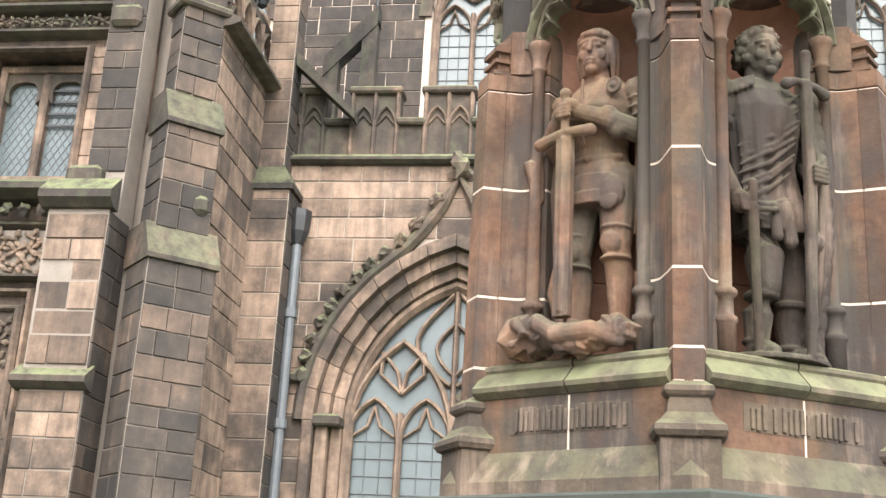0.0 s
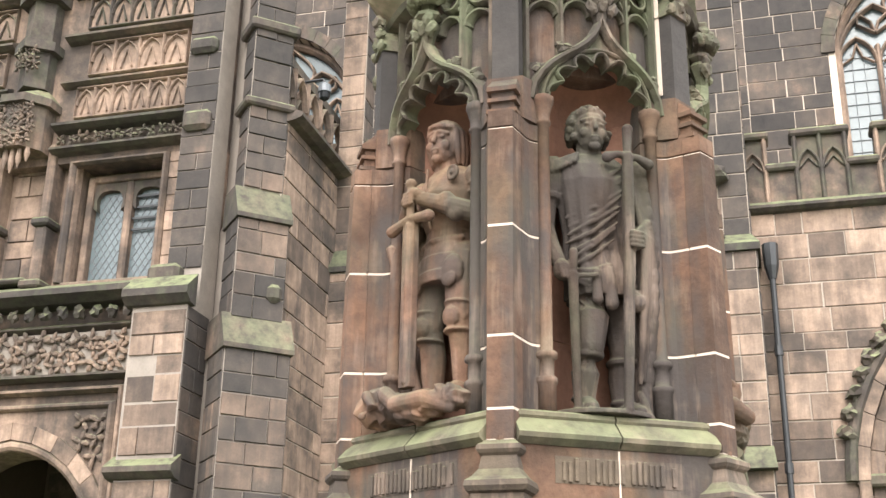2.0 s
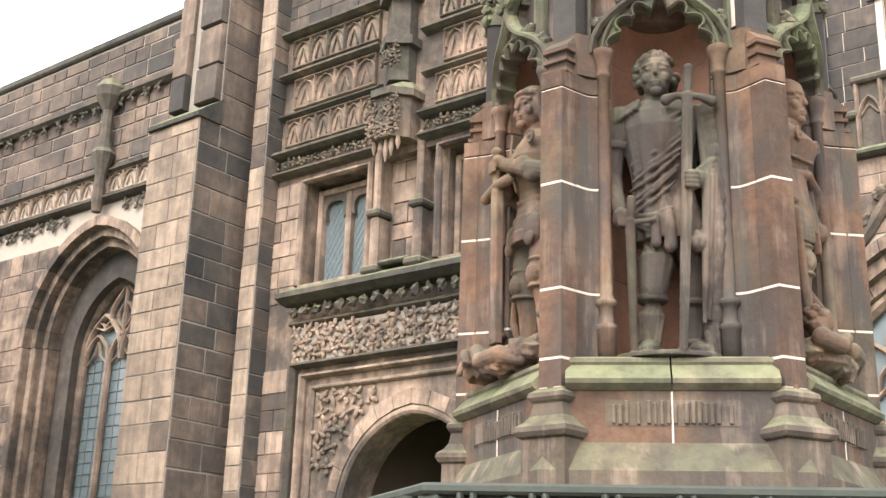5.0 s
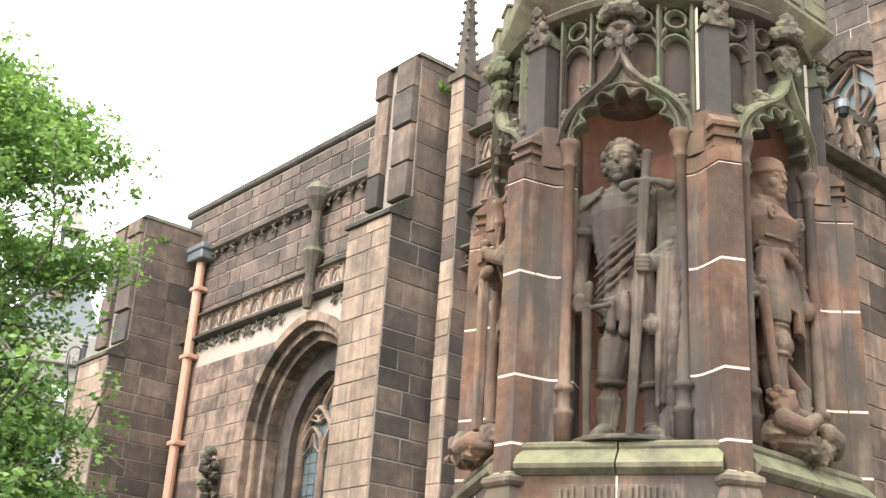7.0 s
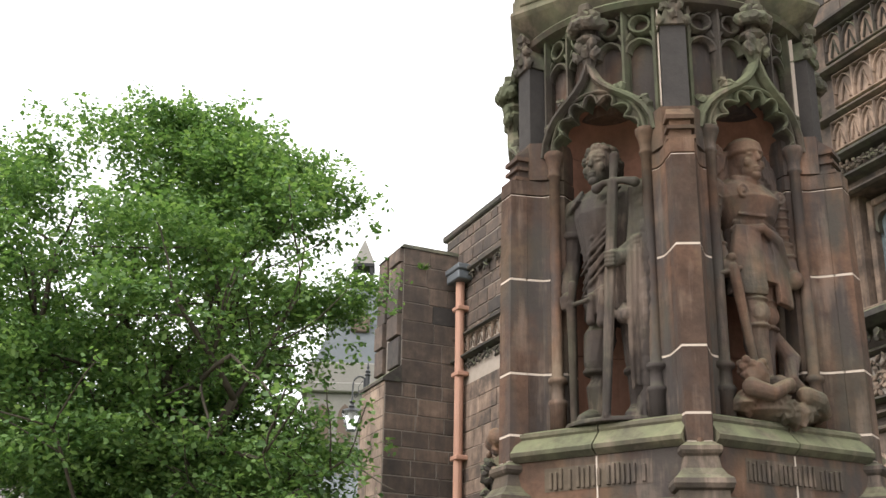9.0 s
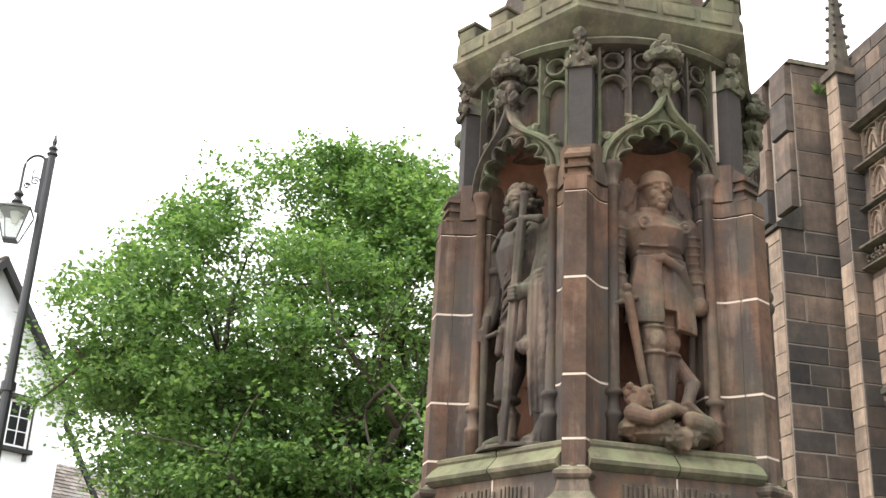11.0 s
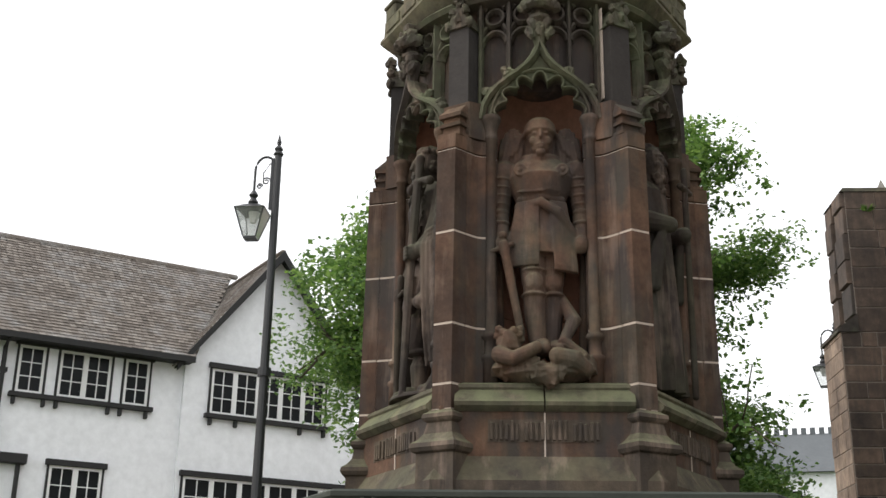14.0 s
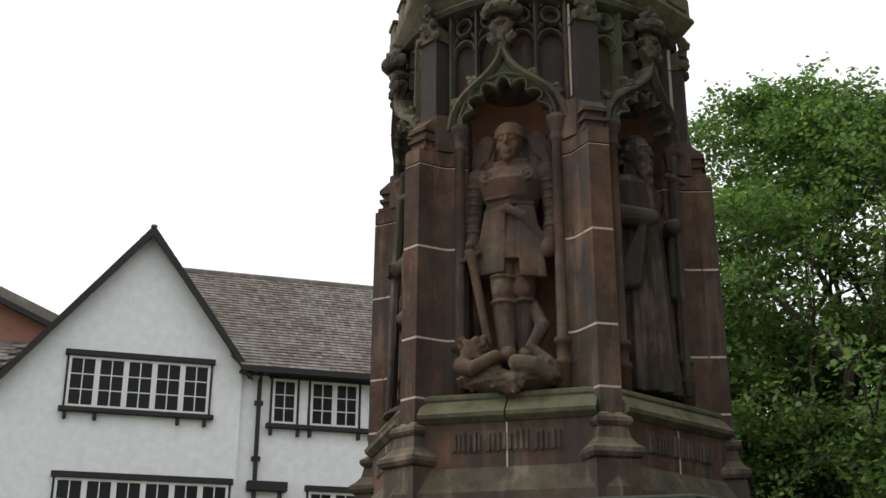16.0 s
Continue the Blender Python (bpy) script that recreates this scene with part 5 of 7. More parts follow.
for q in range(7):
    a = math.pi * (q + 0.5) / 7
    blob(fin, (0.06 * math.cos(a), -0.03 - 0.055 * math.sin(a), 3.862), (0.03, 0.028, 0.027), (0, 0, 0), 0.35, 2)
    if q % 2:
        blob(fin, (0.046 * math.cos(a), -0.03 - 0.04 * math.sin(a), 3.90), (0.026, 0.024, 0.024), (0, 0, 0), 0.4, 2)
for x, z in ((-0.03, 3.735), (0.03, 3.735), (-0.02, 3.775), (0.02, 3.775), (0, 3.75)):
    blob(fin, (x * 1.3, -0.055, z), (0.018, 0.02, 0.03), (0, x * 900, 0), 0.5, 2)
box(fin, -0.024, 0.024, -0.07, -0.02, 3.92, 3.962, bevel=0.008)
six("finial", bowed(fin), memorial_carved, smooth=False)
# pale pointing where the shafts meet the galleries
six("mortar_joint", boxes((-0.0525, -0.0485, -0.602, -0.54, 3.49, 3.90)), pale_mortar, True)


def ring_loft(rows, n=8):
    """Rings of six bowed sides, stacked; rows: (z, apothem, bow)."""
    bm = bmesh.new()
    rings = []
    for z, a, bow in rows:
        h = a * math.tan(radians(30))
        ring = []
        for k in range(6):
            f = radians(60 * k)
            for j in range(n):
                l = -h + 2 * h * j / n
                r = a + bow * (1 - (l / h) ** 2)
                ring.append(bm.verts.new((r * math.cos(f) - l * math.sin(f), r * math.sin(f) + l * math.cos(f), z)))
        rings.append(ring)
    for r0, r1 in zip(rings, rings[1:]):
        for j in range(len(r0)):
            bm.faces.new((r0[j], r0[(j + 1) % len(r0)], r1[(j + 1) % len(r0)], r1[j]))
    bm.faces.new(rings[0][::-1]), bm.faces.new(rings[-1])
    return bm


part("string_moulding", ring_loft([(3.915, 0.50, 0.06), (3.922, 0.535, 0.08), (3.94, 0.545, 0.085), (3.955, 0.535, 0.08), (3.962, 0.50, 0.05)]), memorial_carved, memorial)
part("cornice", ring_loft([(3.95, 0.49, 0.03), (3.965, 0.52, 0.035), (4.03, 0.606, 0.0), (4.045, 0.618, 0), (4.06, 0.616, 0), (4.068, 0.602, 0), (4.155, 0.600, 0)]), memorial_ledge, memorial)
mer = bmesh.new()
for i in range(4):
    x = -0.34 + i * 0.19
    box(mer, x, x + 0.10, -0.602, -0.52, 4.15, 4.215, bevel=0.006)
    box(mer, x - 0.006, x + 0.106, -0.61, -0.515, 4.215, 4.232, bevel=0.004)
six("merlon", mer, memorial_ledge)
six("panel_band", boxes(*[(-0.32 + 0.165 * i, -0.18 + 0.165 * i, -0.609, -0.59, 4.085, 4.14) for i in range(4)], bevel=0.004), memorial_ledge)
part("upper_stage", prism(hexa(0.50), 4.15, 4.6, None, hexa(0.36)), memorial_stone, memorial)

# ---- pierced parapet round the memorial ----
rail = thing("memorial_parapet", "dark green pierced bronze parapet round the memorial", "parapet", pose(CX, CY, 0))
bronze = plain("bronze_green", (0.026, 0.032, 0.028), (0.062, 0.068, 0.055), 7, 0.75, 0.15, 0.3, 0.4)
AR = 1.32 * math.cos(radians(30))
HR = 0.66
top = bmesh.new()
prof = [(-AR + 0.045, 1.828), (-AR - 0.022, 1.828), (-AR - 0.032, 1.836), (-AR - 0.032, 1.85), (-AR - 0.02, 1.858), (-AR + 0.045, 1.858)]
e = 0.578
ra = [top.verts.new((-HR - (-y - AR) * e, y, z)) for y, z in prof]
rb = [top.verts.new((HR + (-y - AR) * e, y, z)) for y, z in prof]
for i in range(len(prof)):
    j = (i + 1) % len(prof)
    top.faces.new((ra[i], ra[j], rb[j], rb[i]))
six("top_rail", top, bronze, parent=rail)
pan = bmesh.new()
rr = random.Random(31)
for i in range(7):
    x = -0.56 + i * 0.187
    for q in (-0.017, 0.017):
        bar([(x + q, -AR, 1.35), (x + q, -AR, 1.83)], 0.010, 0.05, pan)
for i in range(6):
    c = -0.467 + i * 0.187
    bar([(x, -AR, z) for x, z in pointed(c, 0.072, 1.65, 1.79, 6)], 0.014, 0.045, pan)
    for q in range(16):
        blob(pan, (c + rr.uniform(-0.07, 0.07), -AR - rr.uniform(0.0, 0.03), rr.uniform(1.64, 1.82)), (0.022, 0.014, 0.012), (0, rr.uniform(0, 180), 0), 0.6, 1)
box(pan, -0.66, 0.66, -AR - 0.02, -AR + 0.03, 1.0, 1.36)
six("pierced_panel", pan, bronze, parent=rail)
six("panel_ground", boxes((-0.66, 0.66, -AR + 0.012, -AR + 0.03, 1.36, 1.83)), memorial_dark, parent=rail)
six("corner_post", boxes((-0.035, 0.035, -1.335, -1.28, 1.0, 1.83), bevel=0.008), bronze, True, parent=rail)

# ---- statues ----
def limb(bm, pts, radii, sides=12):
    """A rounded limb, strap or fold."""
    tube(pts, radii, sides, bm)
    ends = (radii, radii) if isinstance(radii, (int, float)) else (radii[0], radii[-1])
    for p, r in zip((pts[0], pts[-1]), ends):
        blob(bm, p, (r, r, r), level=2)


def skirt(bm, rings, n=36, ruffle=0.0, waves=9, seed=0.0):
    """A draped body: rings of (z, half-width, half-depth, centre x, centre y), fluted by ruffle."""
    loops = []
    for i, (z, w, d, cx, cy) in enumerate(rings):
        k = ruffle * i / max(1, len(rings) - 1)
        loops.append([bm.verts.new((cx + (w + k * math.sin(waves * a + seed + 0.5 * i)) * math.cos(a), cy + (d + k * math.sin(waves * a + seed + 0.5 * i)) * math.sin(a), z)) for a in [2 * math.pi * j / n for j in range(n)]])
    for r0, r1 in zip(loops, loops[1:]):
        for j in range(n):
            bm.faces.new((r0[j], r0[(j + 1) % n], r1[(j + 1) % n], r1[j]))
    bm.faces.new(loops[0]), bm.faces.new(loops[-1][::-1])


def head(bm, x, y, z, s=1.0, turn=0.0):
    """A plain stone head with brow, nose, lips, chin and neck."""
    c, n = math.cos(radians(turn)), math.sin(radians(turn))
    def at(dx, dy, dz):
        return (x + (dx * c - dy * n) * s, y + (dx * n + dy * c) * s, z + dz * s)
    blob(bm, at(0, 0.004, 0.012), (0.055 * s, 0.066 * s, 0.070 * s))
    blob(bm, at(0, -0.018, -0.03), (0.043 * s, 0.046 * s, 0.05 * s))
    blob(bm, at(0, -0.052, -0.068), (0.02 * s, 0.016 * s, 0.016 * s))
    limb(bm, [at(0, -0.058, 0.022), at(0, -0.070, -0.012)], [0.006 * s, 0.009 * s], 8)
    for q in (-1, 1):
        limb(bm, [at(q * 0.008, -0.058, 0.026), at(q * 0.040, -0.044, 0.021)], 0.006 * s, 8)
        blob(bm, at(q * 0.03, -0.044, -0.02), (0.016 * s, 0.014 * s, 0.018 * s))
        blob(bm, at(q * 0.021, -0.052, 0.008), (0.011 * s, 0.007 * s, 0.006 * s))
    blob(bm, at(0, -0.062, -0.040), (0.018 * s, 0.009 * s, 0.005 * s))
    blob(bm, at(0, -0.061, -0.050), (0.015 * s, 0.009 * s, 0.006 * s))
    limb(bm, [at(0, 0.012, -0.04), at(0, 0.018, -0.15)], [0.040 * s, 0.050 * s])


def leg(bm, hip, knee, foot, r=(0.07, 0.05, 0.048, 0.034), toe=-0.09, out=0.02, greave=True):
    hip, knee, foot = Vector(hip), Vector(knee), Vector(foot)
    limb(bm, [hip, knee], [r[0], r[1]])
    calf = knee.lerp(foot, 0.35) + Vector((0, 0.016, 0))
    limb(bm, [knee, calf, foot + Vector((0, 0, 0.035))], [r[1] * 0.92, r[2], r[3]])
    limb(bm, [foot + Vector((0, 0.015, 0.03)), foot + Vector((out, toe * 0.6, 0.03)), foot + Vector((out * 1.3, toe, 0.018))], [0.036, 0.036, 0.024])
    if greave:
        blob(bm, knee + Vector((0, -0.035, 0.0)), (0.04, 0.026, 0.042))
        for dz in (0.045, -0.055):
            turned([(r[1] * 1.0, knee.z + dz), (r[1] * 1.13, knee.z + dz + 0.006), (r[1] * 1.0, knee.z + dz + 0.013)], 16, bm, (knee.x, knee.y))


def statue(name, bm, face, label, mat, y=-0.485, voxel=0.0038, slim=0.9, tall=0.967):
    """One carved figure: the lumps are merged into a single skin and set in a niche."""
    for v in bm.verts:
        v.co.x *= slim
        v.co.z *= tall
    bmesh.ops.recalc_face_normals(bm, faces=bm.faces)
    raw = bpy.data.meshes.new(name)
    bm.to_mesh(raw)
    bm.free()
    tmp = new("tmp", raw)
    mod = tmp.modifiers.new("merge", "REMESH")
    mod.mode, mod.voxel_size, mod.use_smooth_shade = "VOXEL", voxel, True
    sm = tmp.modifiers.new("soften", "SMOOTH")
    sm.factor, sm.iterations = 0.4, 1
    dg = bpy.context.evaluated_depsgraph_get()
    me = bpy.data.meshes.new_from_object(tmp.evaluated_get(dg))
    bpy.data.objects.remove(tmp)
    me.name = name
    me.materials.clear()
    me.materials.append(mat)
    ob = new(name, me)
    ob.matrix_basis = pose(CX, CY, 2.316) @ pose(0, 0, 0, 0, 0, face + 90) @ pose(0, y, 0)
    return tagged(ob, label, "statue", "niche statues")


rng = random.Random(11)
# knight with bobbed hair, both gauntlets on a broad sword, slain beast at the feet
g = bmesh.new()
leg(g, (-0.06, 0.0, 0.6), (-0.075, -0.03, 0.36), (-0.085, 0.0, 0.08))
leg(g, (0.07, 0.0, 0.6), (0.085, -0.035, 0.37), (0.085, -0.01, 0.08))
skirt(g, [(0.50, 0.128, 0.098, 0, -0.01), (0.54, 0.13, 0.1, 0, -0.01), (0.545, 0.122, 0.094, 0, -0.008), (0.60, 0.122, 0.094, 0, -0.006), (0.605, 0.114, 0.088, 0, -0.004), (0.66, 0.106, 0.082, 0, 0), (0.70, 0.098, 0.078, 0, 0), (0.76, 0.112, 0.095, 0, -0.012), (0.83, 0.132, 0.108, 0, -0.015), (0.90, 0.135, 0.088, 0, 0), (0.95, 0.085, 0.066, 0, 0.01)])
# hip plates and a belt
for s in (-1, 1):
    blob(g, (s * 0.088, -0.07, 0.535), (0.045, 0.03, 0.062), (0, 0, 12 * s))
    blob(g, (s * 0.088, -0.088, 0.50), (0.036, 0.014, 0.03))
limb(g, [(-0.105, -0.04, 0.665), (0, -0.09, 0.655), (0.105, -0.04, 0.665)], 0.010, 8)
limb(g, [(0.0, -0.118, 0.92), (0.0, -0.128, 0.80), (0.0, -0.1, 0.70)], 0.006, 6)
for s in (-1, 1):
    blob(g, (s * 0.148, 0.0, 0.895), (0.055, 0.056, 0.052))
    for i in range(4):
        blob(g, (s * (0.160 + 0.004 * i), -0.004, 0.86 - i * 0.032), (0.048, 0.05, 0.012))
    limb(g, [(s * 0.155, 0.0, 0.89), (s * 0.182, 0.0, 0.745)], [0.046, 0.040])
    blob(g, (s * 0.188, -0.005, 0.735), (0.045, 0.046, 0.036))
    limb(g, [(s * 0.182, -0.01, 0.735), (s * 0.115, -0.11, 0.755), (s * 0.03 - 0.03, -0.15, 0.80)], [0.040, 0.036, 0.026])
    limb(g, [(s * 0.125, -0.092, 0.735), (s * 0.10, -0.115, 0.775)], 0.036)
    blob(g, (s * 0.02 - 0.03, -0.165, 0.805 + 0.012 * s), (0.031, 0.027, 0.022), (0, 20 * s, 0))
    for f in range(4):
        limb(g, [(-0.03 + s * 0.022, -0.183, 0.815 - f * 0.013), (-0.03 - s * 0.012, -0.188, 0.812 - f * 0.013)], 0.007, 6)
turned([(0.030, 0.0), (0.030, 0.010), (0.022, 0.013), (0.022, 0.008), (0.009, 0.010), (0.008, 0.016)], 16, g)
g.verts.ensure_lookup_table()
for v in g.verts[-96:]:
    v.co = Vector((0.108 + v.co.x, -0.088 - v.co.z, 0.89 + v.co.y))
limb(g, [(-0.035, -0.165, 0.85), (-0.035, -0.165, 0.73)], 0.015)
blob(g, (-0.035, -0.165, 0.86), (0.022, 0.022, 0.02))
limb(g, [(-0.135, -0.165, 0.70), (-0.035, -0.168, 0.725), (0.065, -0.165, 0.715)], [0.022, 0.015, 0.022], 8)
box(g, -0.064, -0.006, -0.175, -0.145, 0.12, 0.72)
limb(g, [(-0.035, -0.172, 0.7), (-0.035, -0.172, 0.14)], 0.012, 6)
# cloak behind the shoulders, down both sides
for s in (-1, 1):
    for i in range(4):
        x = s * (0.15 + 0.025 * i)
        limb(g, [(x * 0.85, 0.05, 0.92), (x * 1.05, 0.02 - 0.012 * i, 0.6), (x, 0.04, 0.15)], [0.026, 0.032, 0.03], 8)
limb(g, [(-0.19, -0.04, 0.76), (-0.23, -0.07, 0.68), (-0.21, -0.06, 0.56)], [0.04, 0.038, 0.02])
head(g, 0.0, -0.035, 1.045, 1.12, 14)
for i in range(15):
    a = radians(-76 + 14 + 50 + 260 * i / 14)
    r = 0.062
    limb(g, [(0.03 * math.cos(a), -0.02 + 0.03 * math.sin(a), 1.128), (r * math.cos(a), -0.025 + 1.1 * r * math.sin(a), 1.09), (r * 1.08 * math.cos(a), -0.02 + 1.12 * r * math.sin(a), 1.02), (r * 1.0 * math.cos(a), -0.01 + 1.05 * r * math.sin(a), 0.965)], [0.012, 0.014, 0.014, 0.009], 8)
for i in range(7):
    a = radians(-76 + 14 - 45 + 90 * i / 6)
    limb(g, [(0.02 * math.cos(a), -0.03 + 0.02 * math.sin(a), 1.128), (0.06 * math.cos(a), -0.032 + 0.064 * math.sin(a), 1.098)], [0.014, 0.012], 8)
for i in range(22):
    u = i / 21
    blob(g, (-0.2 + 0.38 * u, -0.12 - 0.06 * math.sin(u * 3.1), 0.03 + 0.035 * math.sin(u * 5) ** 2), (0.05, 0.05, 0.034), (0, 60 * math.sin(i * 2.1), 30 * math.cos(i)), 0.7, 2)
blob(g, (-0.2, -0.17, 0.07), (0.07, 0.06, 0.075), (0, 30, 0), 0.6)
limb(g, [(-0.17, -0.22, 0.1), (-0.13, -0.23, 0.06), (-0.17, -0.24, 0.03)], [0.022, 0.018, 0.014])
limb(g, [(-0.1, -0.2, 0.1), (-0.02, -0.22, 0.05), (0.1, -0.2, 0.06), (0.17, -0.15, 0.03)], [0.03, 0.032, 0.03, 0.02])
limb(g, [(-0.14, 0.0, 0.1), (-0.17, -0.03, 0.24), (-0.14, -0.04, 0.36)], [0.02, 0.018, 0.01])
statue("knight_statue", g, -120, "weathered sandstone knight statue leaning on a sword", statue_red)

# curly-haired soldier in a short tunic, cloak over one arm, sword at the side
g = bmesh.new()
# slightly bent leg in a soft boot, and the straight one behind it
limb(g, [(-0.02, -0.01, 0.44), (-0.032, -0.05, 0.33), (-0.042, -0.066, 0.235)], [0.066, 0.060, 0.046])
limb(g, [(-0.042, -0.062, 0.235), (-0.05, -0.035, 0.155), (-0.056, -0.035, 0.05)], [0.043, 0.046, 0.032])
limb(g, [(-0.056, -0.025, 0.03), (-0.062, -0.085, 0.032), (-0.066, -0.125, 0.022)], [0.036, 0.036, 0.024])
limb(g, [(0.085, 0.0, 0.44), (0.09, -0.005, 0.33), (0.09, -0.012, 0.23)], [0.062, 0.054, 0.042])
limb(g, [(0.09, -0.008, 0.23), (0.09, 0.01, 0.15), (0.088, 0.0, 0.05)], [0.041, 0.043, 0.030])
limb(g, [(0.088, 0.0, 0.03), (0.098, -0.06, 0.032), (0.104, -0.10, 0.022)], [0.034, 0.035, 0.024])
for kx, ky, kz in ((-0.046, -0.05, 0.205), (0.09, -0.004, 0.20)):
    turned([(0.043, kz - 0.012), (0.052, kz - 0.006), (0.053, kz + 0.006), (0.044, kz + 0.012)], 16, g, (kx, ky))
for kx, ky in ((-0.056, -0.03), (0.088, 0.002)):
    turned([(0.033, 0.062), (0.040, 0.066), (0.040, 0.074), (0.033, 0.080)], 14, g, (kx, ky))
# tunic: full chest, drawn-in waist, short fluted skirt
skirt(g, [(0.925, 0.06, 0.055, 0, 0.01), (0.90, 0.115, 0.078, 0, 0.004), (0.86, 0.138, 0.094, 0, -0.002), (0.80, 0.132, 0.104, 0, -0.012), (0.72, 0.116, 0.096, 0, -0.01), (0.63, 0.102, 0.084, 0.004, -0.004), (0.56, 0.108, 0.086, 0.012, -0.004), (0.48, 0.12, 0.098, 0.022, -0.008), (0.40, 0.126, 0.106, 0.03, -0.012)], 48, 0.009, 12)
# wrapped folds rising to the far shoulder
for i in range(10):
    z = 0.505 + 0.030 * i
    w = rng.uniform(0.007, 0.011)
    x0 = -0.108 + 0.006 * (i % 3)
    x1 = 0.035 + 0.007 * i
    limb(g, [(x0, -0.04, z - 0.012), ((x0 + x1) / 2 - 0.01, -0.09 - 0.0012 * i, z + 0.018 + 0.008 * math.sin(2 * i)), (x1, -0.104, z + 0.085 + 0.01 * (i % 2))], [w * 0.5, w, w * 0.45], 8)
for i in range(4):
    limb(g, [(-0.105, -0.03, 0.50 - 0.01 * i), (-0.05, -0.095, 0.475 - 0.018 * i), (0.02, -0.108, 0.50 - 0.012 * i)], [0.006, 0.009, 0.006], 8)
# hanging tabs of the undershirt
for x0, x1, z0, z1 in ((-0.05, -0.014, 0.365, 0.47), (-0.008, 0.038, 0.355, 0.48), (0.066, 0.13, 0.365, 0.41)):
    limb(g, [((x0 + x1) / 2, -0.108, z1), ((x0 + x1) / 2, -0.116, z0 + 0.01)], [0.014, (x1 - x0) / 2], 10)
# near arm hangs to the hilt, cuffed sleeve
blob(g, (-0.137, 0, 0.858), (0.054, 0.055, 0.052))
limb(g, [(-0.142, 0.0, 0.85), (-0.158, 0.0, 0.755)], [0.052, 0.046])
turned([(0.043, 0.738), (0.052, 0.742), (0.054, 0.758), (0.048, 0.766)], 16, g, (-0.160, 0.0))
limb(g, [(-0.160, 0.0, 0.76), (-0.172, -0.002, 0.645)], [0.038, 0.038])
limb(g, [(-0.172, -0.002, 0.645), (-0.165, -0.035, 0.57), (-0.145, -0.07, 0.505)], [0.038, 0.036, 0.025])
blob(g, (-0.140, -0.088, 0.472), (0.031, 0.03, 0.038))
for f in range(4):
    limb(g, [(-0.155 + f * 0.012, -0.108, 0.482), (-0.146 + f * 0.012, -0.112, 0.442)], 0.008, 6)
limb(g, [(-0.108, -0.108, 0.53), (-0.112, -0.11, 0.44)], [0.015, 0.012])
limb(g, [(-0.125, -0.115, 0.445), (-0.04, -0.128, 0.452)], 0.009, 6)
limb(g, [(-0.113, -0.112, 0.45), (-0.108, -0.115, 0.02)], [0.018, 0.013], 8)
# shoulder lappets
for q in range(6):
    limb(g, [(-0.075 - 0.012 * q, -0.078 + 0.006 * q, 0.895 - 0.004 * q), (-0.088 - 0.013 * q, -0.088 + 0.008 * q, 0.862 - 0.006 * q)], 0.008, 6)
# great sword held upright before the far side
limb(g, [(0.088, -0.125, 0.985), (0.082, -0.13, 0.89)], [0.018, 0.014])
blob(g, (0.089, -0.125, 0.985), (0.020, 0.020, 0.02))
limb(g, [(0.012, -0.128, 0.872), (0.045, -0.132, 0.885), (0.12, -0.128, 0.882), (0.162, -0.118, 0.868)], [0.02, 0.013, 0.013, 0.02], 8)
limb(g, [(0.082, -0.132, 0.88), (0.066, -0.15, 0.5), (0.04, -0.158, 0.02)], [0.020, 0.021, 0.016], 6)
# far arm under the cloak, hand closed on the blade
limb(g, [(0.142, 0.0, 0.85), (0.175, -0.01, 0.665)], [0.052, 0.048])
limb(g, [(0.175, -0.02, 0.655), (0.10, -0.13, 0.585)], [0.044, 0.03])
blob(g, (0.088, -0.155, 0.575), (0.028, 0.03, 0.036))
for f in range(4):
    limb(g, [(0.066, -0.176, 0.594 - f * 0.015), (0.1, -0.184, 0.588 - f * 0.015)], 0.0078, 6)
# cloak: over the shoulder, bunched on the forearm, long flutes to the ground
blob(g, (0.135, -0.01, 0.845), (0.062, 0.062, 0.062))
for i in range(15):
    u = i / 14
    blob(g, (0.165 + 0.01 * math.sin(3 * u) - 0.015 * u, -0.03 - 0.035 * math.sin(3.0 * u), 0.85 - 0.74 * u), (0.05 - 0.016 * u, 0.052 - 0.012 * u, 0.07))
for i in range(7):
    x = 0.125 + 0.015 * i
    limb(g, [(x * 0.9, -0.06 + 0.004 * i, 0.875), (x, -0.085 + 0.007 * i, 0.74), (x + 0.008, -0.125 + 0.012 * i, 0.60), (x, -0.118 + 0.012 * i, 0.42), (x - 0.006, -0.105 + 0.012 * i, 0.25), (x - 0.012, -0.09 + 0.012 * i, 0.12 + 0.012 * i)], [0.008, 0.012, 0.015, 0.013, 0.012, 0.007], 8)
for i in range(6):
    limb(g, [(0.098, -0.135, 0.61 - 0.008 * i), (0.15, -0.11, 0.655 - 0.016 * i), (0.20, -0.05, 0.70 - 0.026 * i)], [0.009, 0.013, 0.009], 8)
# thick curly head, bowed a little
head(g, -0.014, -0.04, 0.995, 1.06, -4)
for i in range(170):
    a, b = rng.uniform(0, 6.28), rng.uniform(-0.6, 1.5)
    p = Vector((math.cos(a) * math.cos(b), math.sin(a) * math.cos(b), math.sin(b)))
    if p.y < -0.3 and p.z < 0.6:
        continue
    k = rng.uniform(0.96, 1.06)
    blob(g, (-0.014 + 0.068 * k * p.x, -0.026 + 0.074 * k * p.y, 1.008 + 0.078 * k * p.z), (0.017, 0.017, 0.012), (0, rng.uniform(0, 90), rng.uniform(0, 90)), level=1)
skirt(g, [(0.0, 0.18, 0.145, 0, -0.03), (0.016, 0.175, 0.14, 0, -0.03)])
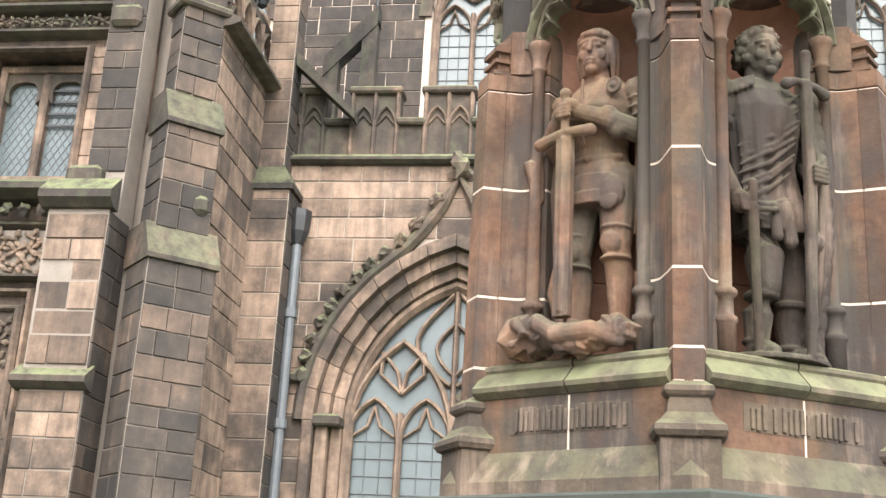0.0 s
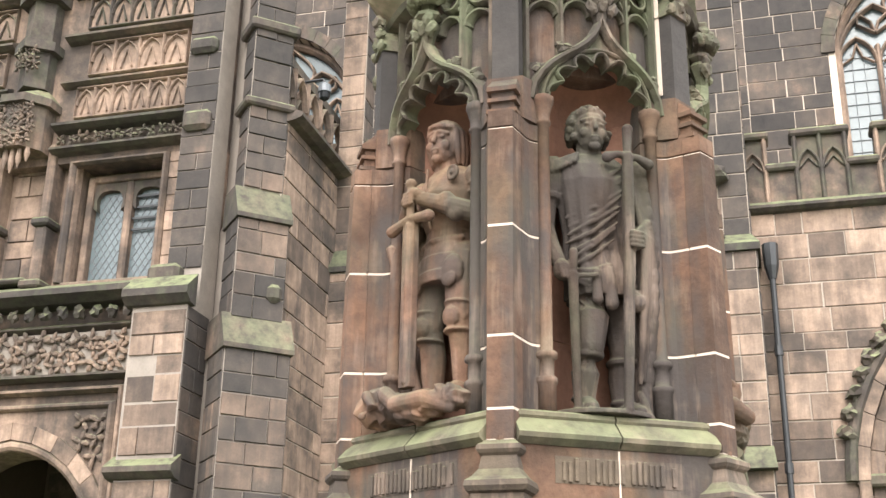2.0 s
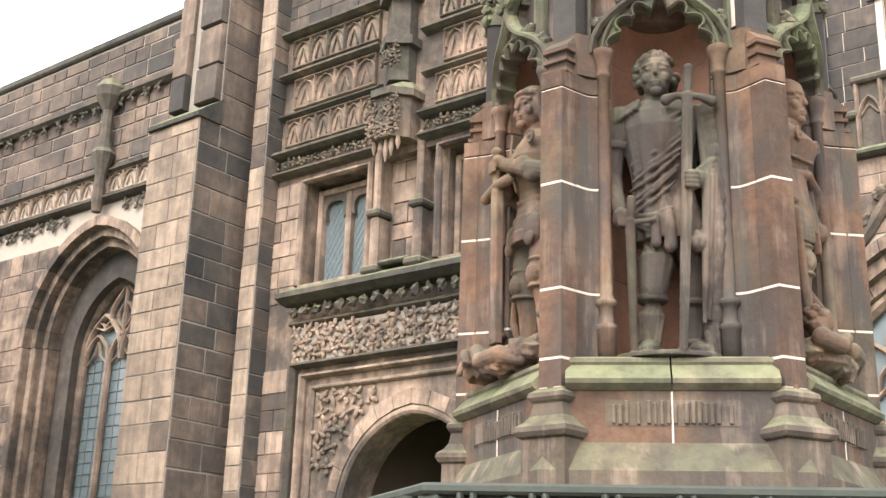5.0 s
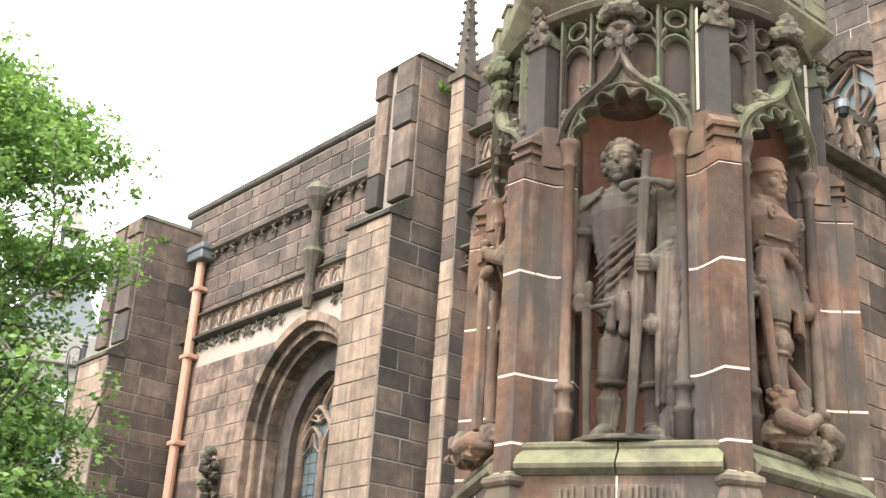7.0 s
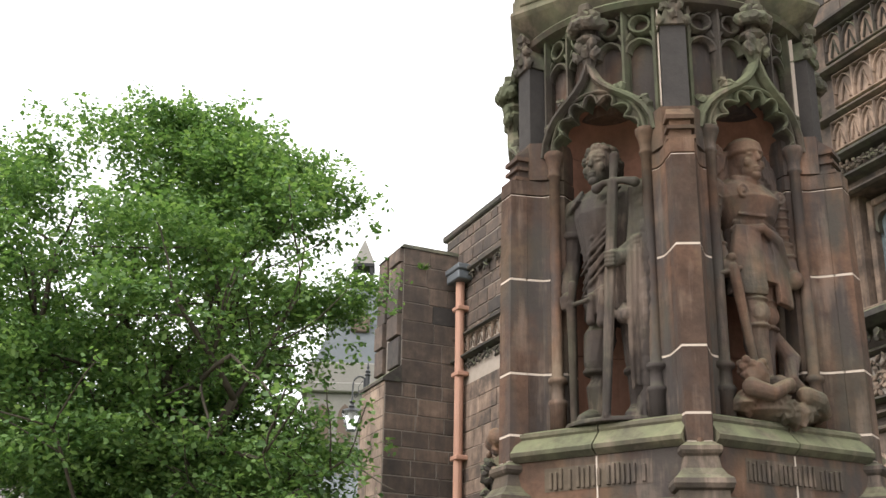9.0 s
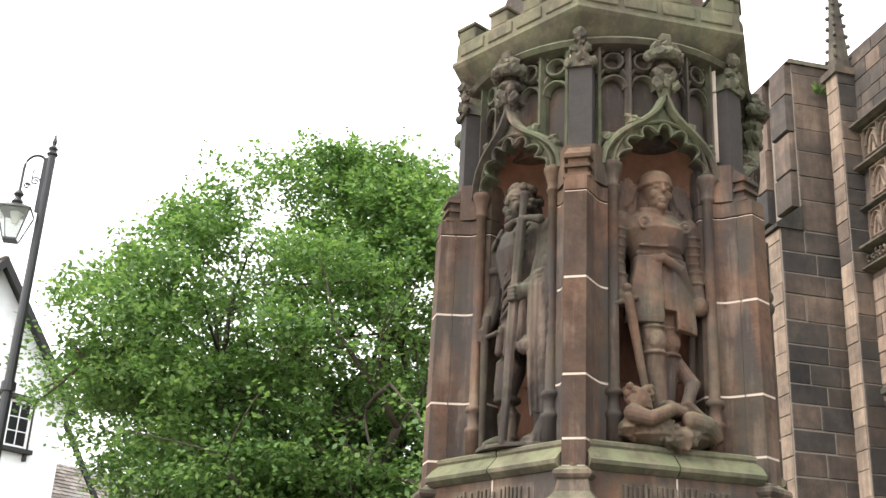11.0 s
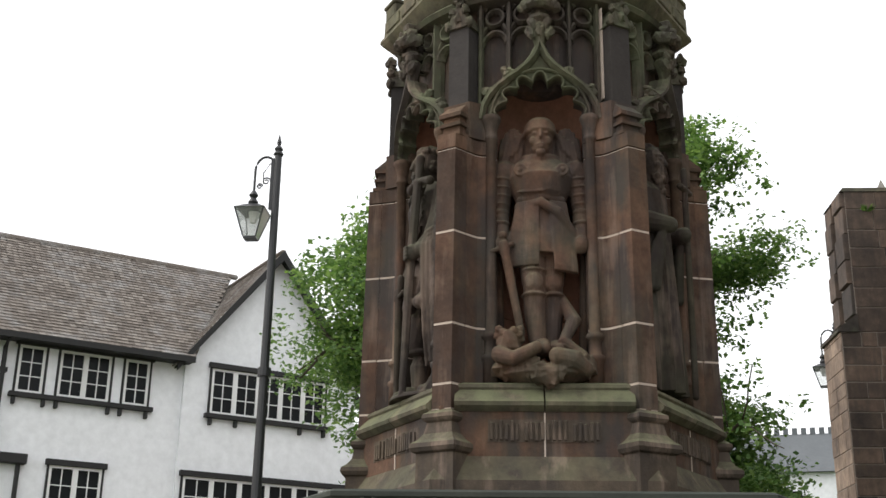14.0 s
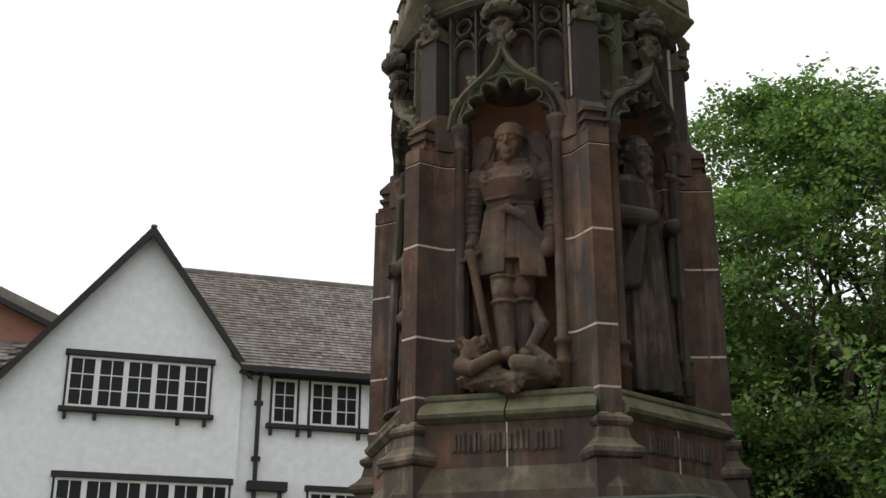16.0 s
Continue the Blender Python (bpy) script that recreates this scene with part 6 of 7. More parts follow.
for i in range(5):
    limb(g, [(0.13 + 0.012 * i, -0.1 + 0.02 * i, 0.018), (0.125 + 0.01 * i, -0.06, 0.09 + 0.015 * i)], 0.014, 8)
statue("cloaked_soldier_statue", g, -60, "blackened sandstone cloaked soldier statue with tall sword", statue_dark, slim=1.0, tall=1.0)

# armoured winged figure standing on a fallen foe
g = bmesh.new()
leg(g, (-0.045, -0.02, 0.62), (-0.035, -0.06, 0.41), (-0.02, -0.07, 0.11))
leg(g, (0.055, 0.0, 0.62), (0.045, -0.02, 0.42), (0.04, -0.01, 0.12))
skirt(g, [(0.53, 0.135, 0.1, 0.0, -0.01), (0.6, 0.13, 0.1, 0.0, -0.01), (0.7, 0.105, 0.085, 0, 0), (0.755, 0.098, 0.08, 0, 0), (0.79, 0.115, 0.105, 0, -0.012), (0.86, 0.142, 0.122, 0, -0.015), (0.92, 0.14, 0.09, 0, 0), (0.96, 0.09, 0.07, 0, 0.01)])
# smooth tabard panels split in front, and a slung belt
for x0, x1, zb in ((-0.15, -0.012, 0.475), (0.05, 0.15, 0.455)):
    n = 7
    loops = []
    for z, k, d in ((0.75, 0.72, 0.0), (0.68, 0.80, 0.006), (0.60, 0.92, 0.014), (zb + 0.02, 1.02, 0.022), (zb, 1.02, 0.018)):
        out = [g.verts.new(((x0 + (x1 - x0) * i / n) * k, -0.098 - d + 2.0 * (k * (x0 + (x1 - x0) * i / n)) ** 2, z)) for i in range(n + 1)]
        back = [g.verts.new(((x0 + (x1 - x0) * i / n) * k, -0.070 - d + 2.0 * (k * (x0 + (x1 - x0) * i / n)) ** 2, z)) for i in range(n, -1, -1)]
        loops.append(out + back)
    for r0, r1 in zip(loops, loops[1:]):
        for j in range(len(r0)):
            g.faces.new((r0[j], r0[(j + 1) % len(r0)], r1[(j + 1) % len(r0)], r1[j]))
    g.faces.new(loops[0]), g.faces.new(loops[-1][::-1])
limb(g, [(-0.1, -0.05, 0.735), (0.0, -0.1, 0.74), (0.07, -0.1, 0.70), (0.135, -0.06, 0.62), (0.175, -0.03, 0.58)], [0.016, 0.02, 0.022, 0.02, 0.012], 10)
limb(g, [(-0.095, -0.055, 0.765), (0.0, -0.095, 0.768), (0.095, -0.055, 0.765)], 0.012, 8)
limb(g, [(-0.1, -0.085, 0.79), (0.0, -0.118, 0.782), (0.1, -0.07, 0.83), (0.13, -0.04, 0.88)], 0.006, 6)
for s in (-1, 1):
    blob(g, (s * 0.155, 0.0, 0.905), (0.058, 0.058, 0.055))
    limb(g, [(s * 0.165, 0.0, 0.9), (s * 0.178, 0.0, 0.74)], [0.052, 0.044])
    limb(g, [(s * 0.178, 0.0, 0.74), (s * 0.17, -0.05, 0.6)], [0.042, 0.034])
    for i in range(5):
        blob(g, (s * (0.172 + 0.002 * i), -0.004, 0.865 - i * 0.036), (0.055 - 0.002 * i, 0.055 - 0.002 * i, 0.011))
    blob(g, (s * 0.182, -0.01, 0.72), (0.05, 0.05, 0.022))
    turned([(0.034, 0.66), (0.044, 0.665), (0.044, 0.672), (0.034, 0.677)], 14, g, (s * 0.175, -0.03))
    blob(g, (s * 0.168, -0.07, 0.57), (0.034, 0.036, 0.04))
    turned([(0.028, 0.0), (0.028, 0.008), (0.019, 0.011), (0.019, 0.006), (0.009, 0.008), (0.008, 0.014)], 16, g)
    g.verts.ensure_lookup_table()
    for v in g.verts[-96:]:
        v.co = Vector((s * 0.092 + v.co.x, -0.105 - v.co.z, 0.875 + v.co.y))
    # wings: overlapping feather rows behind the shoulders
    blob(g, (s * 0.118, 0.025, 1.01), (0.06, 0.022, 0.085), (0, 8 * s, 0))
    for i in range(6):
        x = s * (0.078 + 0.017 * i)
        limb(g, [(x, 0.0, 1.098 - 0.006 * (i - 2.2) ** 2), (x + s * 0.008, -0.004, 0.985), (x + s * 0.010, 0.02, 0.82)], [0.012, 0.014, 0.011], 8)
    for i in range(4):
        limb(g, [(s * (0.082 + 0.022 * i), -0.012, 1.07 - 0.014 * i), (s * (0.105 + 0.02 * i), -0.016, 1.0 - 0.02 * i)], 0.010, 8)
blob(g, (-0.165, -0.1, 0.60), (0.02, 0.02, 0.018))
limb(g, [(-0.215, -0.09, 0.535), (-0.125, -0.1, 0.565)], 0.010, 8)
limb(g, [(-0.16, -0.1, 0.56), (-0.09, -0.1, 0.2)], [0.022, 0.016], 8)
for s in (-1, 1):
    for i in range(3):
        limb(g, [(s * (0.185 + 0.012 * i), 0.03, 0.55), (s * (0.17 + 0.012 * i), 0.05, 0.08)], 0.018, 8)
head(g, 0.0, -0.035, 1.035, 1.1, 0)
skirt(g, [(1.134, 0.02, 0.025, 0, -0.018), (1.126, 0.05, 0.056, 0, -0.018), (1.104, 0.068, 0.08, 0, -0.018), (1.072, 0.074, 0.088, 0, -0.018), (1.062, 0.077, 0.092, 0, -0.018), (1.054, 0.073, 0.086, 0, -0.016)])
skirt(g, [(1.085, 0.066, 0.066, 0, 0.0), (1.02, 0.063, 0.058, 0, 0.004), (0.975, 0.066, 0.06, 0, 0.004), (0.945, 0.09, 0.072, 0, 0.0)])
limb(g, [(-0.065, -0.035, 0.955), (0, -0.075, 0.94), (0.065, -0.035, 0.955)], 0.018, 10)
for i in range(24):
    u = i / 23
    blob(g, (-0.17 + 0.35 * u, -0.11 - 0.05 * math.sin(u * 3.1), 0.05 + 0.03 * math.sin(u * 9)), (0.045, 0.05, 0.036), (0, 60 * math.sin(i * 1.7), 30 * math.cos(i)), 0.7, 2)
blob(g, (-0.14, -0.15, 0.15), (0.05, 0.048, 0.055), (0, 0, 0), 0.5)
for i in range(14):
    a = i * 2.4
    blob(g, (-0.14 + 0.048 * math.cos(a), -0.14 + 0.03 * math.sin(a), 0.165 + 0.003 * i), (0.02, 0.018, 0.018), level=1)
limb(g, [(-0.18, -0.17, 0.1), (-0.12, -0.21, 0.075), (-0.03, -0.2, 0.12)], [0.034, 0.03, 0.024])
limb(g, [(0.05, -0.19, 0.09), (0.12, -0.18, 0.08), (0.17, -0.15, 0.05)], [0.034, 0.036, 0.03])
limb(g, [(0.085, -0.02, 0.36), (0.13, -0.06, 0.26), (0.085, -0.09, 0.17), (0.16, -0.1, 0.11)], [0.022, 0.034, 0.03, 0.026])
skirt(g, [(0.0, 0.12, 0.09, 0, -0.06), (0.03, 0.19, 0.14, 0, -0.07), (0.06, 0.19, 0.13, 0, -0.07)])
statue("winged_armoured_statue", g, 0, "mossy sandstone winged armoured statue standing on fallen foe", statue_red)

# robed bearded figure with a staff
g = bmesh.new()
skirt(g, [(0.95, 0.09, 0.07, 0, 0.01), (0.9, 0.15, 0.1, 0, 0), (0.75, 0.14, 0.11, 0, 0), (0.6, 0.14, 0.115, 0, 0), (0.3, 0.16, 0.13, 0, 0), (0.03, 0.175, 0.14, 0, 0)], 48, 0.02, 13)
for s in (-1, 1):
    blob(g, (s * 0.15, 0, 0.89), (0.058, 0.058, 0.055))
    limb(g, [(s * 0.16, 0, 0.88), (s * 0.19, -0.03, 0.74), (s * 0.08, -0.15, 0.72)], [0.056, 0.058, 0.036])
    for i in range(4):
        limb(g, [(s * 0.1, -0.13, 0.7), (s * (0.13 + 0.015 * i), -0.1 + 0.02 * i, 0.45)], [0.016, 0.022], 8)
limb(g, [(0.1, -0.16, 1.02), (0.1, -0.16, 0.03)], 0.014, 8)
limb(g, [(0.04, -0.16, 0.93), (0.16, -0.16, 0.93)], 0.014, 8)
head(g, 0.0, -0.04, 1.04, 1.1, 8)
for i in range(40):
    blob(g, (rng.uniform(-0.035, 0.035), -0.085 + rng.uniform(-0.012, 0.012), 0.985 - rng.uniform(0, 0.09)), (0.014, 0.014, 0.02), level=1)
for i in range(70):
    a, b = rng.uniform(0, 6.28), rng.uniform(-0.5, 1.45)
    p = Vector((math.cos(a) * math.cos(b), math.sin(a) * math.cos(b), math.sin(b)))
    if p.y > -0.3 or p.z > 0.62:
        blob(g, (0.07 * p.x, -0.022 + 0.076 * p.y, 1.05 + 0.08 * p.z), (0.018, 0.018, 0.015), level=1)
statue("robed_statue", g, 60, "dark sandstone robed bearded statue with a staff", statue_dark)

# ---- black and white house across the green ----
house = thing("house", "white rendered house with black timber trim and slate roof", "house", pose(-29, -5.5, 0, 0, 0, 124))


def casement(parent, x0, x1, z0, z1, widths, y=0.0, brackets=()):
    """A black-framed row of white casements, each with six panes; widths: shares, negative for a plain infill panel."""
    win = part("window", boxes((x0 - 0.16, x1 + 0.16, y - 0.2, y + 0.0, z0 - 0.13, z0), bevel=0.01), timber_black, parent)
    part("lintel", boxes((x0 - 0.12, x1 + 0.12, y - 0.14, y + 0.0, z1, z1 + 0.16), bevel=0.01), timber_black, win)
    part("window_frame", boxes((x0 - 0.06, x0, y - 0.06, y, z0, z1), (x1, x1 + 0.06, y - 0.06, y, z0, z1)), timber_black, win)
    tot = sum(abs(w) for w in widths)
    x = x0
    for w in widths:
        xa, xb = x, x + (x1 - x0) * abs(w) / tot
        x = xb
        if w < 0:
            part("infill_panel", boxes((xa, xb, y - 0.03, y + 0.01, z0, z1)), render_white, win)
            part("stud", boxes((xa, xa + 0.07, y - 0.06, y, z0, z1), (xb - 0.07, xb, y - 0.06, y, z0, z1)), timber_black, win)
            continue
        fr = boxes((xa, xa + 0.075, y - 0.05, y + 0.01, z0, z1), (xb - 0.075, xb, y - 0.05, y + 0.01, z0, z1), (xa + 0.075, xb - 0.075, y - 0.05, y + 0.01, z0, z0 + 0.085), (xa + 0.075, xb - 0.075, y - 0.05, y + 0.01, z1 - 0.075, z1))
        c = (xa + xb) / 2
        box(fr, c - 0.016, c + 0.016, y - 0.035, y + 0.01, z0 + 0.085, z1 - 0.075)
        for k in (1, 2):
            z = z0 + 0.085 + (z1 - z0 - 0.16) * k / 3
            box(fr, xa + 0.075, c - 0.016, y - 0.035, y + 0.01, z - 0.014, z + 0.014)
            box(fr, c + 0.016, xb - 0.075, y - 0.035, y + 0.01, z - 0.014, z + 0.014)
        cas = part("casement", fr, frame_white, win)
        part("pane", boxes((xa + 0.03, xb - 0.03, y - 0.02, y - 0.008, z0 + 0.04, z1 - 0.04)), pane_glass, cas)
    for b in brackets:
        part("bracket", boxes((b - 0.05, b + 0.05, y - 0.16, y, z0 - 0.34, z0 - 0.13), bevel=0.02), timber_black, win)
    return win


def house_wall(poly, y0=0.0, y1=0.4):
    return part("wall", plate(poly, y0, y1), render_white, house)


GY = -0.12
house_wall([(-12.9, 0), (-5.9, 0), (-5.9, 9.75), (-8.77, 13.45), (-12.9, 8.28)], GY, 0.4)
house_wall([(-5.9, 0), (-0.25, 0), (-0.25, 9.7), (-5.9, 9.7)], 0.0, 0.4)
house_wall([(-0.25, 0), (5.4, 0), (5.4, 9.85), (2.5, 13.3), (-0.25, 9.85)], GY, 0.4)
house_wall([(5.4, 0), (16, 0), (16, 5.3), (5.4, 5.3)], 0.3, 0.6)
five = (1, 1, 1, 1, 1)
casement(house, -10.72, -6.82, 8.2, 9.66, five, GY, (-10.7, -9.9, -7.65, -6.9))
casement(house, -10.75, -6.1, 4.6, 6.28, (1, 1, 1, 1, 1, 1), GY)
casement(house, -4.98, -1.28, 8.1, 9.44, (0.75, -0.42, 0.75, 0.75, -0.42, 0.75), 0, (-5.0, -4.2, -3.85, -2.4, -2.05, -1.3))
casement(house, -3.8, -2.35, 4.7, 6.22, (1, 1), 0)
casement(house, 0.58, 4.32, 8.12, 9.5, five, GY, (0.6, 1.4, 3.5, 4.3))
casement(house, -0.05, 5.2, 4.6, 6.24, (1, 1, 1, 1, 1, 1), GY)
casement(house, 8.0, 10.0, 3.3, 4.5, (1, 1), 0.3)


def slate_slope(name, a, b, c, d, parent, rows, per_row):
    """A roof slope between eaves a-b and ridge d-c, laid in overlapping slates."""
    a, b, c, d = (Vector(v) for v in (a, b, c, d))
    n = (b - a).cross(d - a).normalized()
    if n.z < 0:
        n = -n
    verts, faces = [], []
    rng = random.Random(len(name) + rows)
    for i in range(rows):
        l0, r0 = a.lerp(d, i / rows), b.lerp(c, i / rows)
        l1, r1 = a.lerp(d, min(1, (i + 1.25) / rows)), b.lerp(c, min(1, (i + 1.25) / rows))
        k = max(2, int(per_row * (r0 - l0).length / max((b - a).length, 0.1)))
        sh = 0.5 * (i % 2)
        for j in range(k):
            u0, u1 = max(0, (j - sh) / k) + 0.0006, min(1, (j + 1 - sh) / k) - 0.0006
            if u1 <= u0:
                continue
            lift = n * (0.028 + rng.uniform(0, 0.012))
            o = len(verts)
            p = [l0.lerp(r0, u0) + lift, l0.lerp(r0, u1) + lift, l1.lerp(r1, u1) + n * 0.004, l1.lerp(r1, u0) + n * 0.004, l0.lerp(r0, u0), l0.lerp(r0, u1)]
            verts += [tuple(v) for v in p]
            faces += [(o, o + 1, o + 2, o + 3), (o + 4, o + 5, o + 1, o)]
    base = len(verts)
    verts += [tuple(v - n * 0.05) for v in (a, b, c, d)]
    faces.append((base, base + 1, base + 2, base + 3))
    me = bpy.data.meshes.new(name)
    me.from_pydata(verts, [], faces)
    me.materials.append(roof_slate)
    return tagged(link(name, me, parent), kind="stuff")


roof = part("roof", boxes((-9.0, 2.8, 4.15, 4.35, 13.82, 13.98), bevel=0.04), roof_slate, house)
slate_slope("slating", (-6.0, -0.65, 9.62), (-0.15, -0.65, 9.62), (2.6, 4.25, 13.9), (-8.9, 4.25, 13.9), roof, 34, 34)
# gable roofs: two slopes each, running back
for gx, hw, ze, za in ((-8.77, 3.1, 9.42, 13.6), (2.5, 3.1, 9.42, 13.45)):
    gr = part("gable_roof", boxes((gx - 0.09, gx + 0.09, -0.5, 8, za - 0.02, za + 0.07), bevel=0.03), roof_slate, house)
    eaves = hw, ze
    for s in (-1, 1):
        # the outer slope of the far gable sweeps lower
        hw, ze = (4.35, 8.12) if s < 0 and gx < 0 else eaves
        slate_slope("slating", (gx + s * hw, -0.5, ze), (gx + s * hw, 8, ze), (gx, 8, za), (gx, -0.5, za), gr, 26, 40)
        bb = plate([(gx + s * (hw + 0.02), ze - 0.22), (gx + s * (hw + 0.02), ze + 0.0), (gx, za + 0.03), (gx, za - 0.3)], -0.56, -0.46)
        part("bargeboard", bb, timber_black, gr)
        part("soffit", plate([(gx + s * (hw - 0.02), ze - 0.1), (gx + s * (hw - 0.02), ze - 0.04), (gx, za - 0.06), (gx, za - 0.12)], -0.46, GY), timber_black, gr)
part("eaves_board", boxes((-6.0, -0.15, -0.72, -0.6, 9.46, 9.62), (-6.0, -0.15, -0.6, 0.0, 9.5, 9.54)), timber_black, house)
slate_slope("slating", (5.3, -0.2, 5.1), (16, -0.2, 5.1), (16, 5, 9.0), (5.3, 5, 9.0), roof, 26, 40)
part("bargeboard", plate([(5.45, 9.7), (7.3, 7.0), (7.3, 6.75), (5.45, 9.4)], 0.2, 0.3), timber_black, house)
hp = part("drainpipe", tube([(-5.38, -0.14, 0), (-5.38, -0.14, 9.3), (-5.38, -0.5, 9.5)], 0.065, 8), timber_black, house)
part("pipe_clip", boxes((-5.5, -5.26, -0.2, 0, 8.6, 8.72), (-5.5, -5.26, -0.2, 0, 7.0, 7.12)), timber_black, hp)
part("hopper", boxes((-5.6, -4.45, -0.3, 0.0, 6.15, 6.42), bevel=0.02), timber_black, house)
part("drainpipe", tube([(-4.65, -0.14, 0), (-4.65, -0.14, 6.2)], 0.065, 8), timber_black, house)
# brick neighbour beyond the gable
brick_house = thing("brick_house", "red brick neighbouring house with slate roof", "house", pose(-29, -5.5, 0, 0, 0, 124))
part("wall", boxes((-32, -13.4, 4.0, 12, 0, 9.8)), far_brick, brick_house)
part("gable_wall", plate([(-26, 9.7), (-10.9, 9.7), (-10.9, 11.75), (-17.5, 14.55), (-26, 10.9)], 6.0, 6.4), far_brick, brick_house)
br = part("roof", plate([(-17.5, 14.62), (-10.5, 11.63), (-10.5, 12.05), (-17.5, 15.04), (-26.4, 11.2), (-26.4, 10.78)], 5.6, 13), roof_slate, brick_house)
part("bargeboard", plate([(-17.5, 14.5), (-10.55, 11.5), (-10.55, 11.7), (-17.5, 14.7)], 5.5, 5.6), timber_black, brick_house)
slate_slope("slating", (-32, 3.6, 9.8), (-13.0, 3.6, 9.8), (-12.0, 5.98, 11.5), (-32, 5.98, 11.5), br, 10, 50)


# ---- street lamps ----
def street_lamp(x, y, bottom, face, label, scale=1.0):
    """A tall column with a swan-neck bracket, scrolls and a hanging four-sided lantern. bottom: height of the lantern's foot."""
    lamp = thing("street_lamp", label, "street lamp", pose(x, y, 0, 0, 0, face), "street lamps")
    h = bottom + 1.62
    part("column", turned([(0.16, 0), (0.16, 0.9), (0.10, 1.0), (0.095, 3.4), (0.085, 5.0), (0.085, 5.02), (0.07, h)], 12, None, (0.42, 0)), iron_black, lamp)
    part("finial", turned([(0.07, h), (0.1, h + 0.04), (0.06, h + 0.1), (0.085, h + 0.15), (0.03, h + 0.22), (0.045, h + 0.28), (0.004, h + 0.46)], 10, None, (0.42, 0)), iron_black, lamp)
    part("collar", turned([(0.12, bottom - 2.6), (0.12, bottom - 2.45)], 12, None, (0.42, 0)), iron_black, lamp)
    part("pipe_run", boxes((0.30, 0.36, -0.04, 0.04, bottom + 0.55, h - 0.05)), iron_black, lamp)
    arc = [(0.40, 0, h - 0.14)] + [(0.2 + 0.2 * math.cos(a), 0, h - 0.28 + 0.2 * math.sin(a) * 1.35) for a in [radians(20 + 16 * k) for k in range(11)]] + [(0.0, 0, bottom + 0.92)]
    part("bracket_arm", tube(arc, 0.025, 8), iron_black, lamp)
    sc = bmesh.new()
    for cx, cz, r in ((0.22, h - 0.5, 0.08), (0.1, h - 0.6, 0.06)):
        tube([(cx + r * (1 - k / 22) * math.cos(k * 0.55), 0, cz + r * (1 - k / 22) * math.sin(k * 0.55)) for k in range(18)], 0.014, 6, sc)
    tube([(0.28, 0, h - 0.14), (0.16, 0, h - 0.33), (0.17, 0, h - 0.55)], 0.013, 6, sc)
    part("scroll", sc, iron_black, lamp)
    lan = part("lantern", turned([(0.04, bottom + 0.92), (0.09, bottom + 0.84), (0.05, bottom + 0.78), (0.1, bottom + 0.7), (0.08, bottom + 0.66), (0.14, bottom + 0.6)], 8), iron_black, lamp)
    top, bot = 0.27, 0.12
    rf = prism([(-top - 0.02, -top - 0.02), (top + 0.02, -top - 0.02), (top + 0.02, top + 0.02), (-top - 0.02, top + 0.02)], bottom + 0.52, bottom + 0.63, None, [(-0.12, -0.12), (0.12, -0.12), (0.12, 0.12), (-0.12, 0.12)])
    part("lantern_roof", rf, iron_black, lan)
    fr = bmesh.new()
    for sx, sy in ((-1, -1), (1, -1), (1, 1), (-1, 1)):
        tube([(sx * bot, sy * bot, bottom), (sx * top, sy * top, bottom + 0.52)], 0.014, 6, fr)
    box(fr, -bot, bot, -bot, bot, bottom - 0.03, bottom + 0.005)
    part("lantern_frame", fr, iron_black, lan)
    for k in range(4):
        gl = bmesh.new()
        gl.faces.new([gl.verts.new(p) for p in ((-bot, -bot, bottom), (bot, -bot, bottom), (top, -top, bottom + 0.52), (-top, -top, bottom + 0.52))])
        pane = part("lantern_pane", gl, m_lantern, lan, "", pose(0, 0, 0, 0, 0, 90 * k))
        pane.visible_shadow = False
    part("lamp_holder", turned([(0.05, bottom + 0.3), (0.11, bottom + 0.5)], 8), frame_white, lan)
    return lamp


street_lamp(-15.2, -0.87, 8.62, 88, "tall black iron street lamp with hanging lantern")
street_lamp(-27.99, 12.77, 8.75, 72, "black iron street lamp with hanging lantern beside the church")

# ---- tree ----
CROWN_Z = (2.4, 4.2, 5.5, 6.4, 8.1, 9.0, 10.5, 12.3)
CROWN_N = (3.9, 4.4, 3.6, 2.3, 2.7, 4.3, 3.7, 1.2)
CROWN_S = (-2.8, -3.5, -4.3, -4.8, -4.8, -4.3, -2.9, -0.8)


def outside(p):
    """Whether a point lies beyond the crown's waisted outline."""
    return p[1] > np.interp(p[2], CROWN_Z, CROWN_N) - 0.3 or p[1] < np.interp(p[2], CROWN_Z, CROWN_S) + 0.3 or p[2] > 11.9


